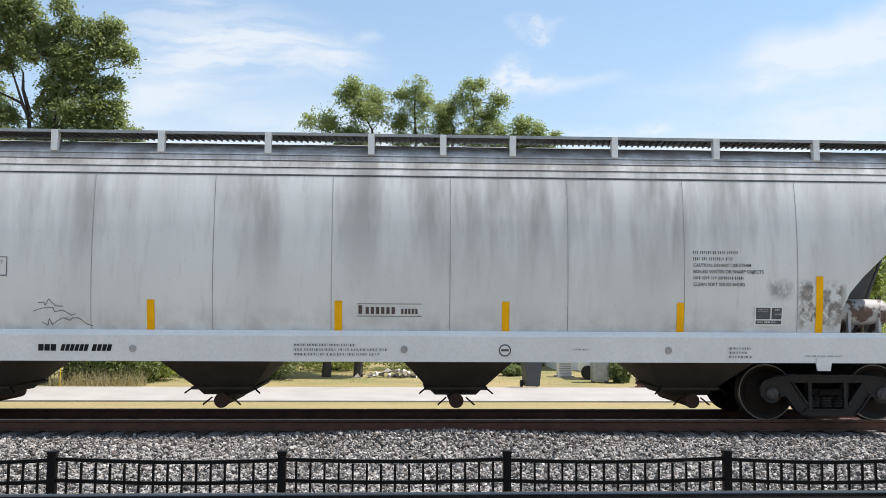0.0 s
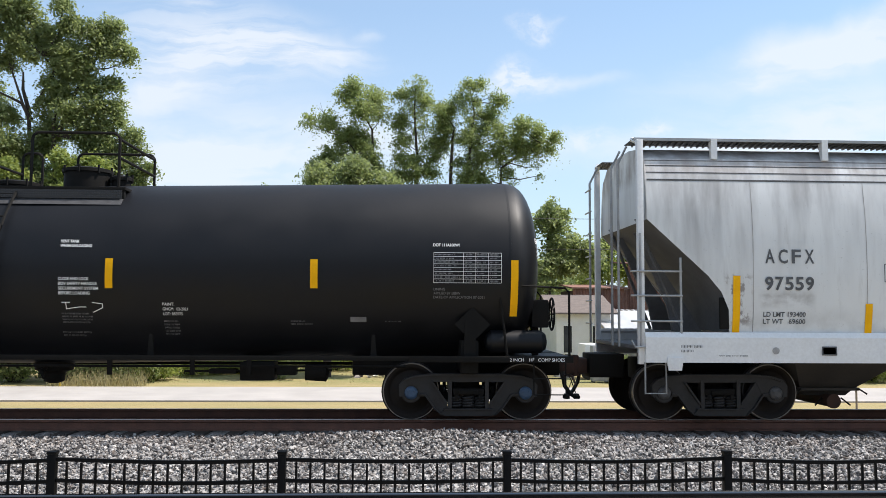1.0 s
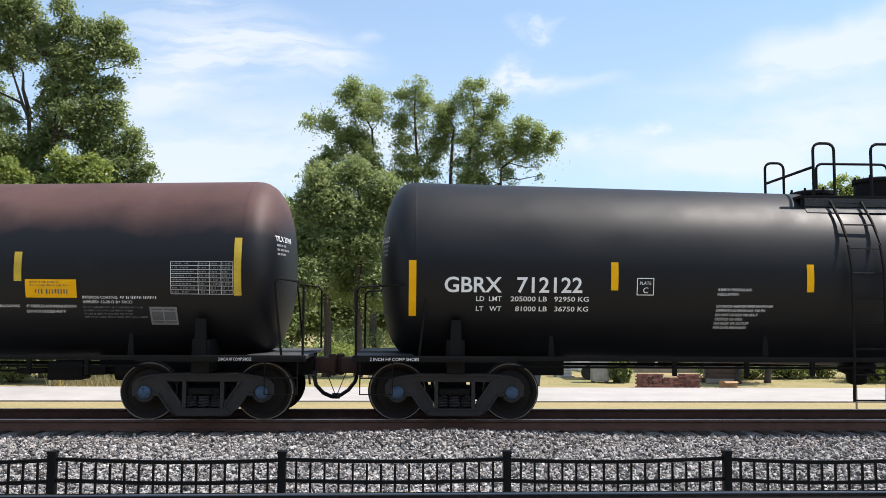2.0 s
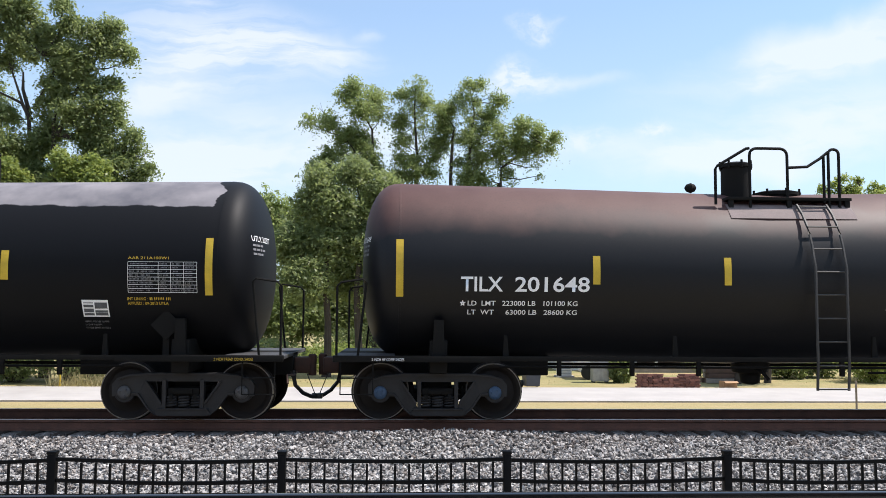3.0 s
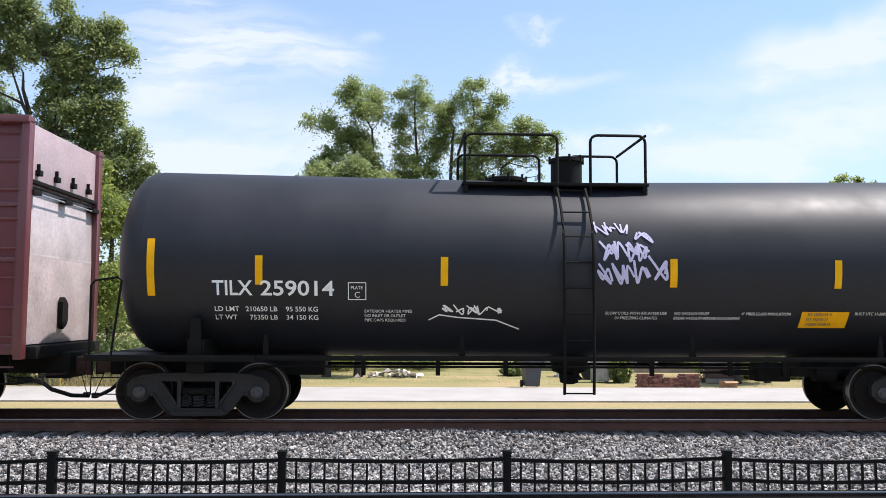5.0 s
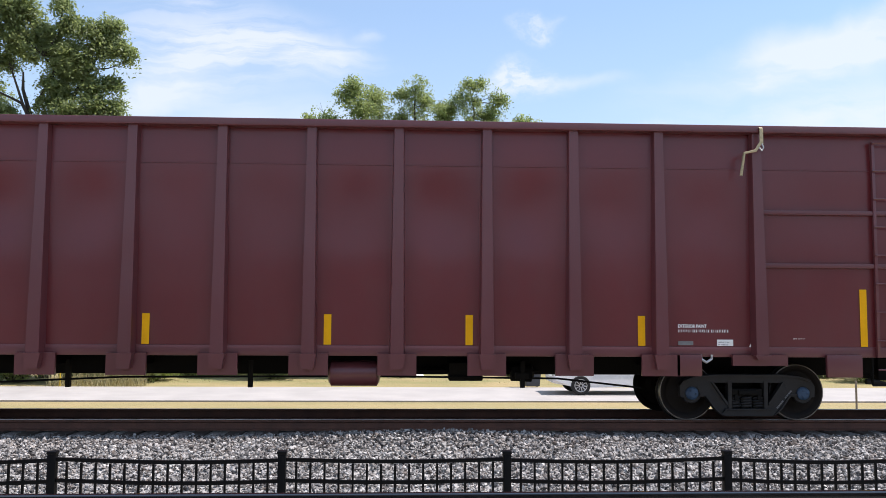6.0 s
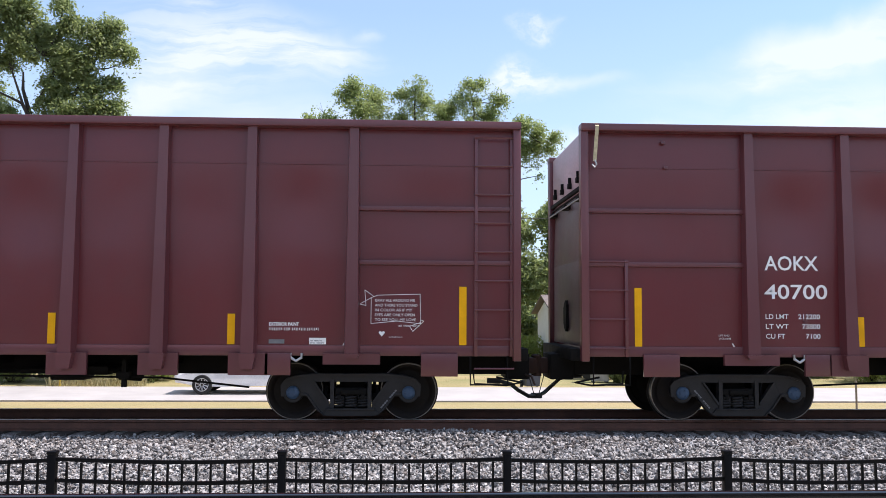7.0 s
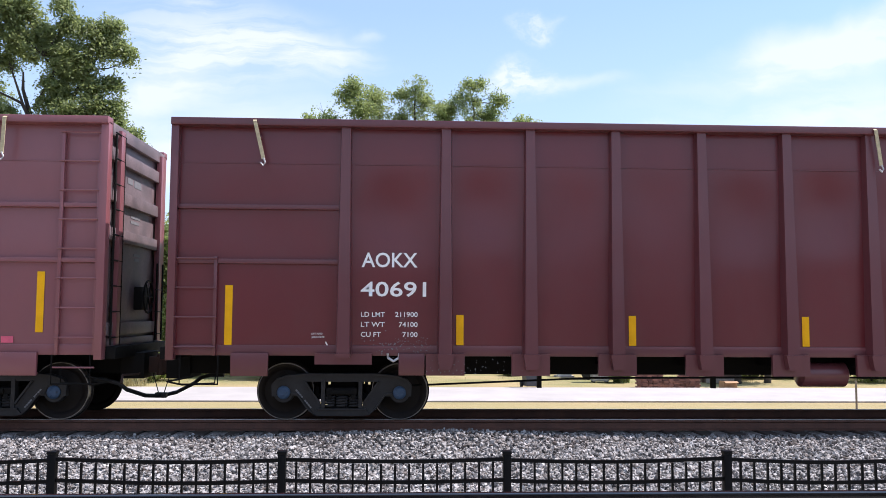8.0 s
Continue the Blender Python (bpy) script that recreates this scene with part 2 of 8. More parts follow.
def mat_hopper():
    k = Nodes("grey_hopper_paint")
    streak = k.math("MULTIPLY", k.noise(1.9, 5, (1.0, 1.0, 0.14), 0.58, lo=0.42, hi=0.62), k.noise(0.5, 3, (1, 1, 0.3), lo=0.34, hi=0.56))
    z = k.axis("Z")
    upper = k.range(z, 1.9, 3.5)
    wide = k.noise(0.55, 4, (1, 1, 0.35), 0.5, lo=0.35, hi=0.65)
    fine = k.noise(26, 4)
    col = k.mix(k.math("MULTIPLY", wide, 0.6), (0.735, 0.75, 0.755), (0.59, 0.595, 0.595))
    col = k.mix(k.math("MULTIPLY", k.math("MULTIPLY", streak, upper), 0.75), col, (0.25, 0.24, 0.24))
    col = k.mix(k.math("MULTIPLY", k.noise(4.5, 6, (1.6, 1, 0.25), 0.65, lo=0.55, hi=0.8), 0.3), col, (0.26, 0.24, 0.22))
    low = k.math("MULTIPLY", k.range(z, 1.9, 1.45), k.noise(3.2, 6, lo=0.4, hi=0.75))
    col = k.mix(k.math("MULTIPLY", low, 0.55), col, (0.27, 0.255, 0.24))
    col = k.mix(k.range(fine, 0.66, 0.76, 0, 0.35), col, (0.2, 0.17, 0.15))
    grime = k.math("MULTIPLY", k.range(z, 3.84, 4.05), k.noise(2.4, 6, (1, 1, .5), .65, lo=.38, hi=.62))
    col = k.mix(k.math("MULTIPLY", grime, .85), col, (0.30, 0.265, 0.25))
    # scorched and rusted patches by the end of the car
    x = k.axis("X")

    def spot(x0, x1, z0, z1, soft=.12):
        h = k.math("MULTIPLY", k.range(x, x0, x0 + soft), k.range(x, x1, x1 - soft))
        return k.math("MULTIPLY", h, k.math("MULTIPLY", k.range(z, z0, z0 + soft), k.range(z, z1, z1 - soft)))
    rust = k.math("MULTIPLY", spot(7.1, 7.95, 1.48, 2.3), k.noise(5.5, 6, (1, 1, .8), .7, lo=.44, hi=.56))
    col = k.mix(k.math("MULTIPLY", rust, .85), col, k.mix(k.noise(11, 4, lo=.4, hi=.6), (0.10, 0.085, 0.075), (0.24, 0.2, 0.18)))
    patch_l = k.math("MULTIPLY", spot(-7.98, -7.45, 1.5, 2.4), k.noise(7.5, 6, (1, 1, .7), .7, lo=.5, hi=.58, shift=(3, 1, 0)))
    col = k.mix(k.math("MULTIPLY", patch_l, .75), col, (0.17, 0.14, 0.125))
    smear = k.math("MULTIPLY", spot(-7.4, -6.45, 1.82, 2.14, .1), k.noise(3.5, 5, (1, 1, 1.5), .6, lo=.36, hi=.6, shift=(1, 0, 4)))
    col = k.mix(k.math("MULTIPLY", smear, .6), col, (0.30, 0.285, 0.275))
    soot = k.math("MULTIPLY", spot(6.62, 7.1, 1.92, 2.32), k.noise(6.5, 6, (1, 1, .6), .7, lo=.4, hi=.62))
    col = k.mix(k.math("MULTIPLY", soot, .7), col, (0.16, 0.155, 0.15))
    k.bump(k.noise(0.8, 2), 0.25, 0.05)
    return k.set(col, 0.55)


def mat_rusted_grey():
    k = Nodes("rust_patched_grey_paint")
    m = k.noise(3.2, 6, (1.2, 1, 1), .6, lo=.47, hi=.53)
    col = k.mix(k.noise(2, 4), (0.36, 0.35, 0.34), (0.5, 0.5, 0.5))
    col = k.mix(m, col, k.mix(k.noise(14, 4), (0.06, 0.035, 0.025), (0.16, 0.10, 0.08)))
    k.bump(k.noise(9, 4), 0.2, 0.02)
    return k.set(col, 0.65)


RUSTED_GREY = mat_rusted_grey()
HOPPER = mat_hopper()
JOINT_GREY = plain("dirty_weld_joint", (0.36, 0.345, 0.34), 0.7, var=0.35, scale=3, dirt=(0.24, 0.21, 0.19))
HOPPER_SILL = plain("grey_sill_paint", (0.75, 0.76, 0.77), 0.55, var=0.05, scale=1.6, dirt=(0.56, 0.55, 0.54))
HOPPER_DARK = plain("dark_hopper_slope", (0.11, 0.11, 0.115), 0.7, var=0.35, scale=2, dirt=(0.05, 0.045, 0.04))
WALK_GRID = plain("dark_open_walk_grid", (0.13, 0.13, 0.13), 0.6, 0.2, var=0.3, scale=30, bump=0.6)
HOPPER_BAY = plain("dark_hopper_bay", (0.035, 0.032, 0.03), 0.8, var=0.4, scale=3, dirt=(0.07, 0.06, 0.05))


def mat_tank_brown():
    k = Nodes("black_tank_with_rust_dust")
    z = k.axis("Z")
    edge = k.math("ADD", z, k.math("MULTIPLY", k.math("SUBTRACT", k.noise(1.1, 5), 0.5), 0.7))
    top = k.range(edge, 2.95, 3.5)
    brown = k.mix(k.noise(0.7, 5, (1, 1, 0.5), lo=0.3, hi=0.7), (0.075, 0.034, 0.03), (0.115, 0.062, 0.053))
    col = k.mix(top, (0.0045, 0.0052, 0.0072), brown)
    col = k.mix(k.math("MULTIPLY", k.noise(30, 3, lo=0.5, hi=0.8), 0.25), col, (0.02, 0.015, 0.014))
    return k.set(col, k.range(top, 0, 1, 0.48, 0.62), Specular_IOR_Level=0.30)


def mat_tank_faded():
    k = Nodes("black_tank_with_faded_top")
    z = k.axis("Z")
    x = k.axis("X")
    edge = k.math("ADD", z, k.math("MULTIPLY", k.math("SUBTRACT", k.noise(2.3, 6, (1, 0.2, 0.6)), 0.5), 0.13))
    top = k.range(edge, 3.38, 3.40)
    wob = k.math("ADD", x, k.math("MULTIPLY", k.math("SUBTRACT", k.noise(3.1, 5, (0.3, 0.3, 1), shift=(5, 1, 2)), 0.5), 0.5))

    def span(lo, hi):
        return k.math("MULTIPLY", k.range(wob, lo, lo + .02), k.range(wob, hi + .02, hi))
    m = k.math("MULTIPLY", top, k.math("ADD", k.math("ADD", span(-5.75, -3.17), span(-2.66, -1.72)), span(2.03, 5.9)))
    grey = k.mix(k.noise(1.4, 5, lo=0.35, hi=0.7), (0.12, 0.117, 0.132), (0.24, 0.225, 0.235))
    col = k.mix(m, (0.0045, 0.005, 0.0066), grey)
    return k.set(col, k.range(m, 0, 1, 0.55, 0.66), Specular_IOR_Level=0.15)


TANK_BROWN, TANK_FADED = mat_tank_brown(), mat_tank_faded()


def mat_gondola(name, c):
    k = Nodes(name)
    big = k.noise(0.5, 5, (1, 1, 0.5), lo=0.3, hi=0.7)
    dust = k.noise(3.0, 6, (1, 1, 0.4), 0.62, lo=0.45, hi=0.8)
    col = k.mix(big, tuple(x * 0.88 for x in c), tuple(x * 1.12 for x in c))
    col = k.mix(k.math("MULTIPLY", dust, 0.08), col, (0.14, 0.07, 0.065))
    k.bump(k.noise(0.8, 1), 0.45, 0.05)
    return k.set(col, k.range(dust, 0, 1, 0.29, 0.36), Specular_IOR_Level=0.58)


GOND = mat_gondola("oxide_red_gondola_paint", (0.122, 0.0165, 0.0205))
GOND_RIB = mat_gondola("oxide_red_rib_paint", (0.125, 0.035, 0.041))
# lighter oxide red: the third gondola's sheen put into its base colour
GOND_SHEEN = mat_gondola("oxide_paint_with_sheen", (0.24, 0.082, 0.092))
GOND_END = plain("faded_mauve_end_plate", (0.48, 0.37, 0.39), 0.45, 0.1, var=0.15, scale=1.5, dirt=(0.22, 0.15, 0.15))
END_SHEET = plain("pale_silver_sheet", (0.62, 0.55, 0.56), 0.4, 0.2, var=0.2, scale=1.2, dirt=(0.28, 0.23, 0.23), bump=0.1)
END_SHEET_BROWN = plain("dark_brown_end_sheet", (0.15, 0.10, 0.105), 0.4, 0.05, var=0.2, scale=1.4, dirt=(0.07, 0.05, 0.05), bump=0.1)
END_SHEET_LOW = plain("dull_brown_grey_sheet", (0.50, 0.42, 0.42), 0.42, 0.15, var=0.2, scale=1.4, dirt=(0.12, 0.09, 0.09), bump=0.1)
GOND_END_OLD = plain("worn_grey_end", (0.17, 0.125, 0.13), 0.5, var=0.35, scale=2.5, dirt=(0.06, 0.045, 0.045))


def mat_ballast(name, stone):
    k = Nodes(name)
    r = k.island() if stone else k.noise(22, 5, lo=0.3, hi=0.7)
    col = k.mix(k.math("POWER", r, 1.15) if stone else r, (0.022, 0.021, 0.022), (0.50, 0.48, 0.465))
    if stone:
        tint = k.math("FRACT", k.math("MULTIPLY", r, 13.7))
        col = k.mix(k.math("MULTIPLY", k.range(tint, 0.7, 1.0), 0.6), col, (0.16, 0.12, 0.095))
    zone = k.noise(0.9, 4, (1, 1.4, 1), lo=0.35, hi=0.7)
    rust = k.range(k.axis("Y"), -2.35, -1.3)
    col = k.mix(k.math("MULTIPLY", k.math("MULTIPLY", rust, zone), 0.55), col, (0.075, 0.042, 0.03))
    k.bump(k.noise(60, 4), 0.4, 0.01)
    return k.set(col, 0.85)


BALLAST = mat_ballast("granite_ballast_stone", True)
BALLAST_BED = mat_ballast("ballast_bed", False)


def mat_ground():
    k = Nodes("dry_summer_grass_ground")
    y = k.axis("Y")
    patch = k.noise(0.35, 6, (1, 2.2, 1), 0.6, lo=0.35, hi=0.68)
    fine = k.noise(9, 5, (1, 1.5, 1), 0.65)
    dry = k.mix(fine, (0.26, 0.19, 0.085), (0.42, 0.33, 0.16))
    green = k.mix(fine, (0.09, 0.12, 0.03), (0.2, 0.22, 0.07))
    side = k.range(y, 17.2, 20.5, 0.35, 0.9)
    col = k.mix(k.math("MULTIPLY", patch, side), dry, green)
    k.bump(fine, 0.8, 0.06)
    return k.set(col, 0.9)


GROUND = mat_ground()
ROAD = plain("pale_concrete_road", (0.37, 0.345, 0.325), 0.85, var=0.12, scale=0.8, bump=0.2, dirt=(0.33, 0.31, 0.29))
TIE = plain("creosoted_tie", (0.045, 0.034, 0.028), 0.85, var=0.35, scale=6, bump=0.4)
RAIL = plain("rusty_rail_steel", (0.135, 0.062, 0.042), 0.8, var=0.3, scale=4, bump=0.15, dirt=(0.04, 0.025, 0.02))
RAIL_TOP = plain("polished_rail_head", (0.66, 0.61, 0.58), 0.5, 0.35, var=0.1, scale=5)


def mat_leaf(name, a, b, back):
    k = Nodes(name)
    r = k.math("ADD", k.math("MULTIPLY", k.island(), 0.45), k.math("MULTIPLY", k.noise(1.3, 4, lo=0.3, hi=0.7), 0.55))
    col = k.mix(r, a, b)
    k.set(col, 0.5)
    tr = k.t.nodes.new("ShaderNodeBsdfTranslucent")
    tr.inputs["Color"].default_value = (*back, 1)
    mx = k.t.nodes.new("ShaderNodeMixShader")
    mx.inputs[0].default_value = 0.48
    k.t.links.new(k.bsdf.outputs[0], mx.inputs[1])
    k.t.links.new(tr.outputs[0], mx.inputs[2])
    k.t.links.new(mx.outputs[0], k.t.nodes["Material Output"].inputs["Surface"])
    return k.m


LEAF_OAK = mat_leaf("dark_oak_leaves", (0.08, 0.108, 0.045), (0.21, 0.25, 0.10), (0.38, 0.45, 0.17))
LEAF_PECAN = mat_leaf("pecan_leaves", (0.085, 0.12, 0.045), (0.24, 0.29, 0.11), (0.42, 0.5, 0.18))
LEAF_BRIGHT = mat_leaf("bright_green_leaves", (0.09, 0.14, 0.03), (0.24, 0.29, 0.08), (0.40, 0.46, 0.12))
LEAF_DRY = mat_leaf("straw_weeds", (0.3, 0.26, 0.13), (0.52, 0.46, 0.27), (0.45, 0.4, 0.2))
BARK = plain("grey_brown_bark", (0.06, 0.048, 0.038), 0.9, var=0.35, scale=5, bump=0.6)

# ---- mesh helpers ----


def finish(bm, smooth=35):
    me = bpy.data.meshes.new("part")
    bmesh.ops.recalc_face_normals(bm, faces=bm.faces)
    bm.to_mesh(me)
    bm.free()
    if smooth:
        me.polygons.foreach_set("use_smooth", [True] * len(me.polygons))
        me.set_sharp_from_angle(angle=radians(smooth))
    return me


def part(name, bm, material, parent, label="", smooth=35):
    me = bm if isinstance(bm, bpy.types.Mesh) else finish(bm, smooth)
    if not me.materials:
        me.materials.append(material)
    ob = new(name, me)
    ob.parent = parent
    return tagged(ob, label)


def thing(name, label, category, group="", m=None):
    ob = new(name)
    ob.empty_display_size = 0.2
    if m is not None:
        ob.matrix_basis = m
    return tagged(ob, label, category, group)


def solo(name, bm, material, label, category, group="", kind="", smooth=35):
    me = bm if isinstance(bm, bpy.types.Mesh) else finish(bm, smooth)
    me.materials.append(material)
    return tagged(new(name, me), label, category, group, kind)


def box(bm, x0, x1, y0, y1, z0, z1, bevel=0.0):
    vs = [bm.verts.new((x, y, z)) for x in (x0, x1) for y in (y0, y1) for z in (z0, z1)]
    fs = [bm.faces.new([vs[i] for i in f]) for f in ((0, 1, 3, 2), (4, 6, 7, 5), (0, 4, 5, 1), (2, 3, 7, 6), (0, 2, 6, 4), (1, 5, 7, 3))]
    if bevel:
        es = list({e for f in fs for e in f.edges})
        bmesh.ops.bevel(bm, geom=es, offset=bevel, segments=2, affect="EDGES", profile=0.6)
    return bm


def prism(bm, pts, y0, y1, axis="y"):
    """A polygon given in x and z, drawn out along y (or in y and z along x, or in x and y along z)."""
    put = {"y": lambda a, b, d: (a, d, b), "x": lambda a, b, d: (d, a, b), "z": lambda a, b, d: (a, b, d)}[axis]
    lo = [bm.verts.new(put(a, b, y0)) for a, b in pts]
    hi = [bm.verts.new(put(a, b, y1)) for a, b in pts]
    bm.faces.new(lo)
    bm.faces.new(hi[::-1])
    n = len(pts)
    for i in range(n):
        bm.faces.new((lo[i], hi[i], hi[(i + 1) % n], lo[(i + 1) % n]))
    return bm


def tube(bm, pts, r, n=8):
    """A round bar along a line of points."""
    pts = [Vector(p) for p in pts]
    rings = []
    for i, p in enumerate(pts):
        d = (pts[min(i + 1, len(pts) - 1)] - pts[max(i - 1, 0)]).normalized()
        side = d.cross(Vector((0, 0, 1)) if abs(d.z) < 0.9 else Vector((0, 1, 0))).normalized()
        up = side.cross(d)
        rad = r[i] if isinstance(r, (list, tuple)) else r
        rings.append([bm.verts.new(p + (side * math.cos(a) + up * math.sin(a)) * rad) for a in (2 * math.pi * k / n for k in range(n))])
    for a, b in zip(rings, rings[1:]):
        for k in range(n):
            bm.faces.new((a[k], a[(k + 1) % n], b[(k + 1) % n], b[k]))
    bm.faces.new(rings[0][::-1])
    bm.faces.new(rings[-1])
    return bm


def arc(c, r, a0, a1, n=5, plane="xz"):
    out = []
    for i in range(n + 1):
        a = radians(a0 + (a1 - a0) * i / n)
        u, v = r * math.cos(a), r * math.sin(a)
        out.append((c[0] + u, c[1], c[2] + v) if plane == "xz" else (c[0], c[1] + u, c[2] + v))
    return out


def lathe(bm, profile, axis="x", c=(0, 0, 0), n=32, caps=True):
    """Profile of (along, radius) turned about an axis through c."""
    rings = []
    for a, r in profile:
        ring = []
        for k in range(n):
            t = 2 * math.pi * k / n
            u, v = r * math.cos(t), r * math.sin(t)
            p = {"x": (a, u, v), "y": (u, a, v), "z": (u, v, a)}[axis]
            ring.append(bm.verts.new(Vector(p) + Vector(c)))
        rings.append(ring)
    for a, b in zip(rings, rings[1:]):
        for k in range(n):
            bm.faces.new((a[k], a[(k + 1) % n], b[(k + 1) % n], b[k]))
    if caps:
        bm.faces.new(rings[0][::-1])
        bm.faces.new(rings[-1])
    return bm


def B():
    return bmesh.new()


def flat_side(y):
    return lambda z, x=0: y


def tank_side(R, zc):
    return lambda z, x=0: -math.sqrt(max(0.01, R * R - (z - zc) ** 2))


def patch(bm, side, x0, x1, z0, z1, off=0.006, n=6, m=1):
    """A thin sheet lying on a car's side."""
    rows = []
    for i in range(n + 1):
        z = z0 + (z1 - z0) * i / n
        rows.append([bm.verts.new((x, side(z, x) - off, z)) for x in (x0 + (x1 - x0) * j / m for j in range(m + 1))])
    for a, b in zip(rows, rows[1:]):
        for j in range(m):
            bm.faces.new((a[j], a[j + 1], b[j + 1], b[j]))
    return bm


def writing(parent, side, words, x, z, height, material, width=None, name="lettering", label="", off=0.008, bold=0.0, lean=0.0, gap=1.0):
    """Letters of the built-in font, painted on a car's side; x is their start, z their foot."""
    cu = bpy.data.curves.new("letters", "FONT")
    cu.body, cu.size, cu.offset, cu.shear = words, height / 0.7, bold, lean
    cu.space_character = gap
    cu.resolution_u = 3
    ob = bpy.data.objects.new("letters", cu)
    me = bpy.data.meshes.new_from_object(ob)
    bpy.data.objects.remove(ob)
    co = np.zeros(len(me.vertices) * 3)
    me.vertices.foreach_get("co", co)
    co = co.reshape(-1, 3)
    k = 1.0
    if width:
        k = width / (co[:, 0].max() - co[:, 0].min())
        co[:, 0] -= co[:, 0].min()
    out = np.empty_like(co)
    out[:, 0] = x + co[:, 0] * k
    out[:, 2] = z + co[:, 1]
    out[:, 1] = [side(v, h) - off for h, v in zip(out[:, 0], out[:, 2])]
    me.vertices.foreach_set("co", out.ravel())
    me.materials.clear()
    me.update()
    if height < .17:
        return tagged(part(name, me, material, parent, label, 0), kind="stuff")
    # large letters stand apart, one part each
    bm = B()
    bm.from_mesh(me)
    bm.verts.ensure_lookup_table()
    left = set(range(len(bm.verts)))
    while left:
        todo, isle = [left.pop()], set()
        while todo:
            i = todo.pop()
            isle.add(i)
            for e in bm.verts[i].link_edges:
                j = e.other_vert(bm.verts[i]).index
                if j in left:
                    left.discard(j)
                    todo.append(j)
        one = bm.copy()
        one.verts.ensure_lookup_table()
        bmesh.ops.delete(one, geom=[one.verts[i] for i in range(len(one.verts)) if i not in isle], context="VERTS")
        last = part("letter", one, material, parent, label, 0)
    bm.free()
    return last


def bars(parent, side, x, z, width, rows, pitch, material, seed=0, thick=0.55, name="small_print", off=0.008):
    """Lines of print too small to read, as bars; z is the top."""
    rnd = random.Random(seed)
    bm = B()
    for i in range(rows):
        zz = z - i * pitch
        a = x
        end = x + width * rnd.uniform(0.65, 1.0)
        high = pitch * thick
        wide = max(high * .42, .011)
        while a < end:
            for _ in range(rnd.randint(2, 8)):
                patch(bm, side, a, a + wide * rnd.uniform(.35, .75), zz - high * rnd.choice((1, 1, 1, .8)), zz, off, 1)
                a += wide * 1.45
            a += wide
    return tagged(part(name, bm, material, parent, "", 0), kind="stuff")


# ---- the line ----
# ground: one sheet to the horizon, with the raised track bed in it
GY = [-400, -60, -16, -11, -9, -8.0, -5.5, -3.6, -2.9, 2.9, 4.2, 6.0, 9, 12.2, 15, 17.6, 24, 34, 50, 80, 160, 700, 2500]
GZ = [-1.0, -0.9, -0.75, -0.7, -0.7, -0.7, -0.72, -0.62, -0.45, -0.45, -0.95, -1.08, -1.1, -1.1, -1.1, -1.1, -1.08, -1.05, -1.0, -0.9, -0.8, -0.6, 0.0]
GX = [-2500, -600, -150, -60, -30, -20, -14, -10, -6, -3, 0, 3, 6, 10, 14, 20, 30, 60, 150, 600, 2500]
bm = B()
grid = [[bm.verts.new((x, y, z)) for x in GX] for y, z in zip(GY, GZ)]
for a, b in zip(grid, grid[1:]):
    for i in range(len(GX) - 1):
        bm.faces.new((a[i], a[i + 1], b[i + 1], b[i]))
ground = solo("ground", bm, GROUND, "dry yellowing grass with green patches", "ground", kind="structure")

bm = B()
prof = [(-4.3, -0.78), (-3.5, -0.55), (-2.6, -0.30), (-1.95, -0.19), (-0.6, -0.2), (0.6, -0.2), (1.95, -0.2), (2.7, -0.42), (3.9, -0.95), (4.3, -1.2), (-4.3, -1.2)]
xs = [-140, -60, -25, -12, -6, 0, 6, 12, 25, 60, 140]
rings = [[bm.verts.new((x, y, z)) for y, z in prof] for x in xs]
for a, b in zip(rings, rings[1:]):
    for i in range(len(prof)):
        j = (i + 1) % len(prof)
        bm.faces.new((a[i], a[j], b[j], b[i]))
solo("ballast_bed", bm, BALLAST_BED, "grey crushed-stone bed under the track", "track bed", kind="structure")


def bed_z(y):
    for (a, za), (b, zb) in zip(prof, prof[1:]):
        if a <= y <= b:
            return za + (zb - za) * (y - a) / (b - a)
    return -0.8


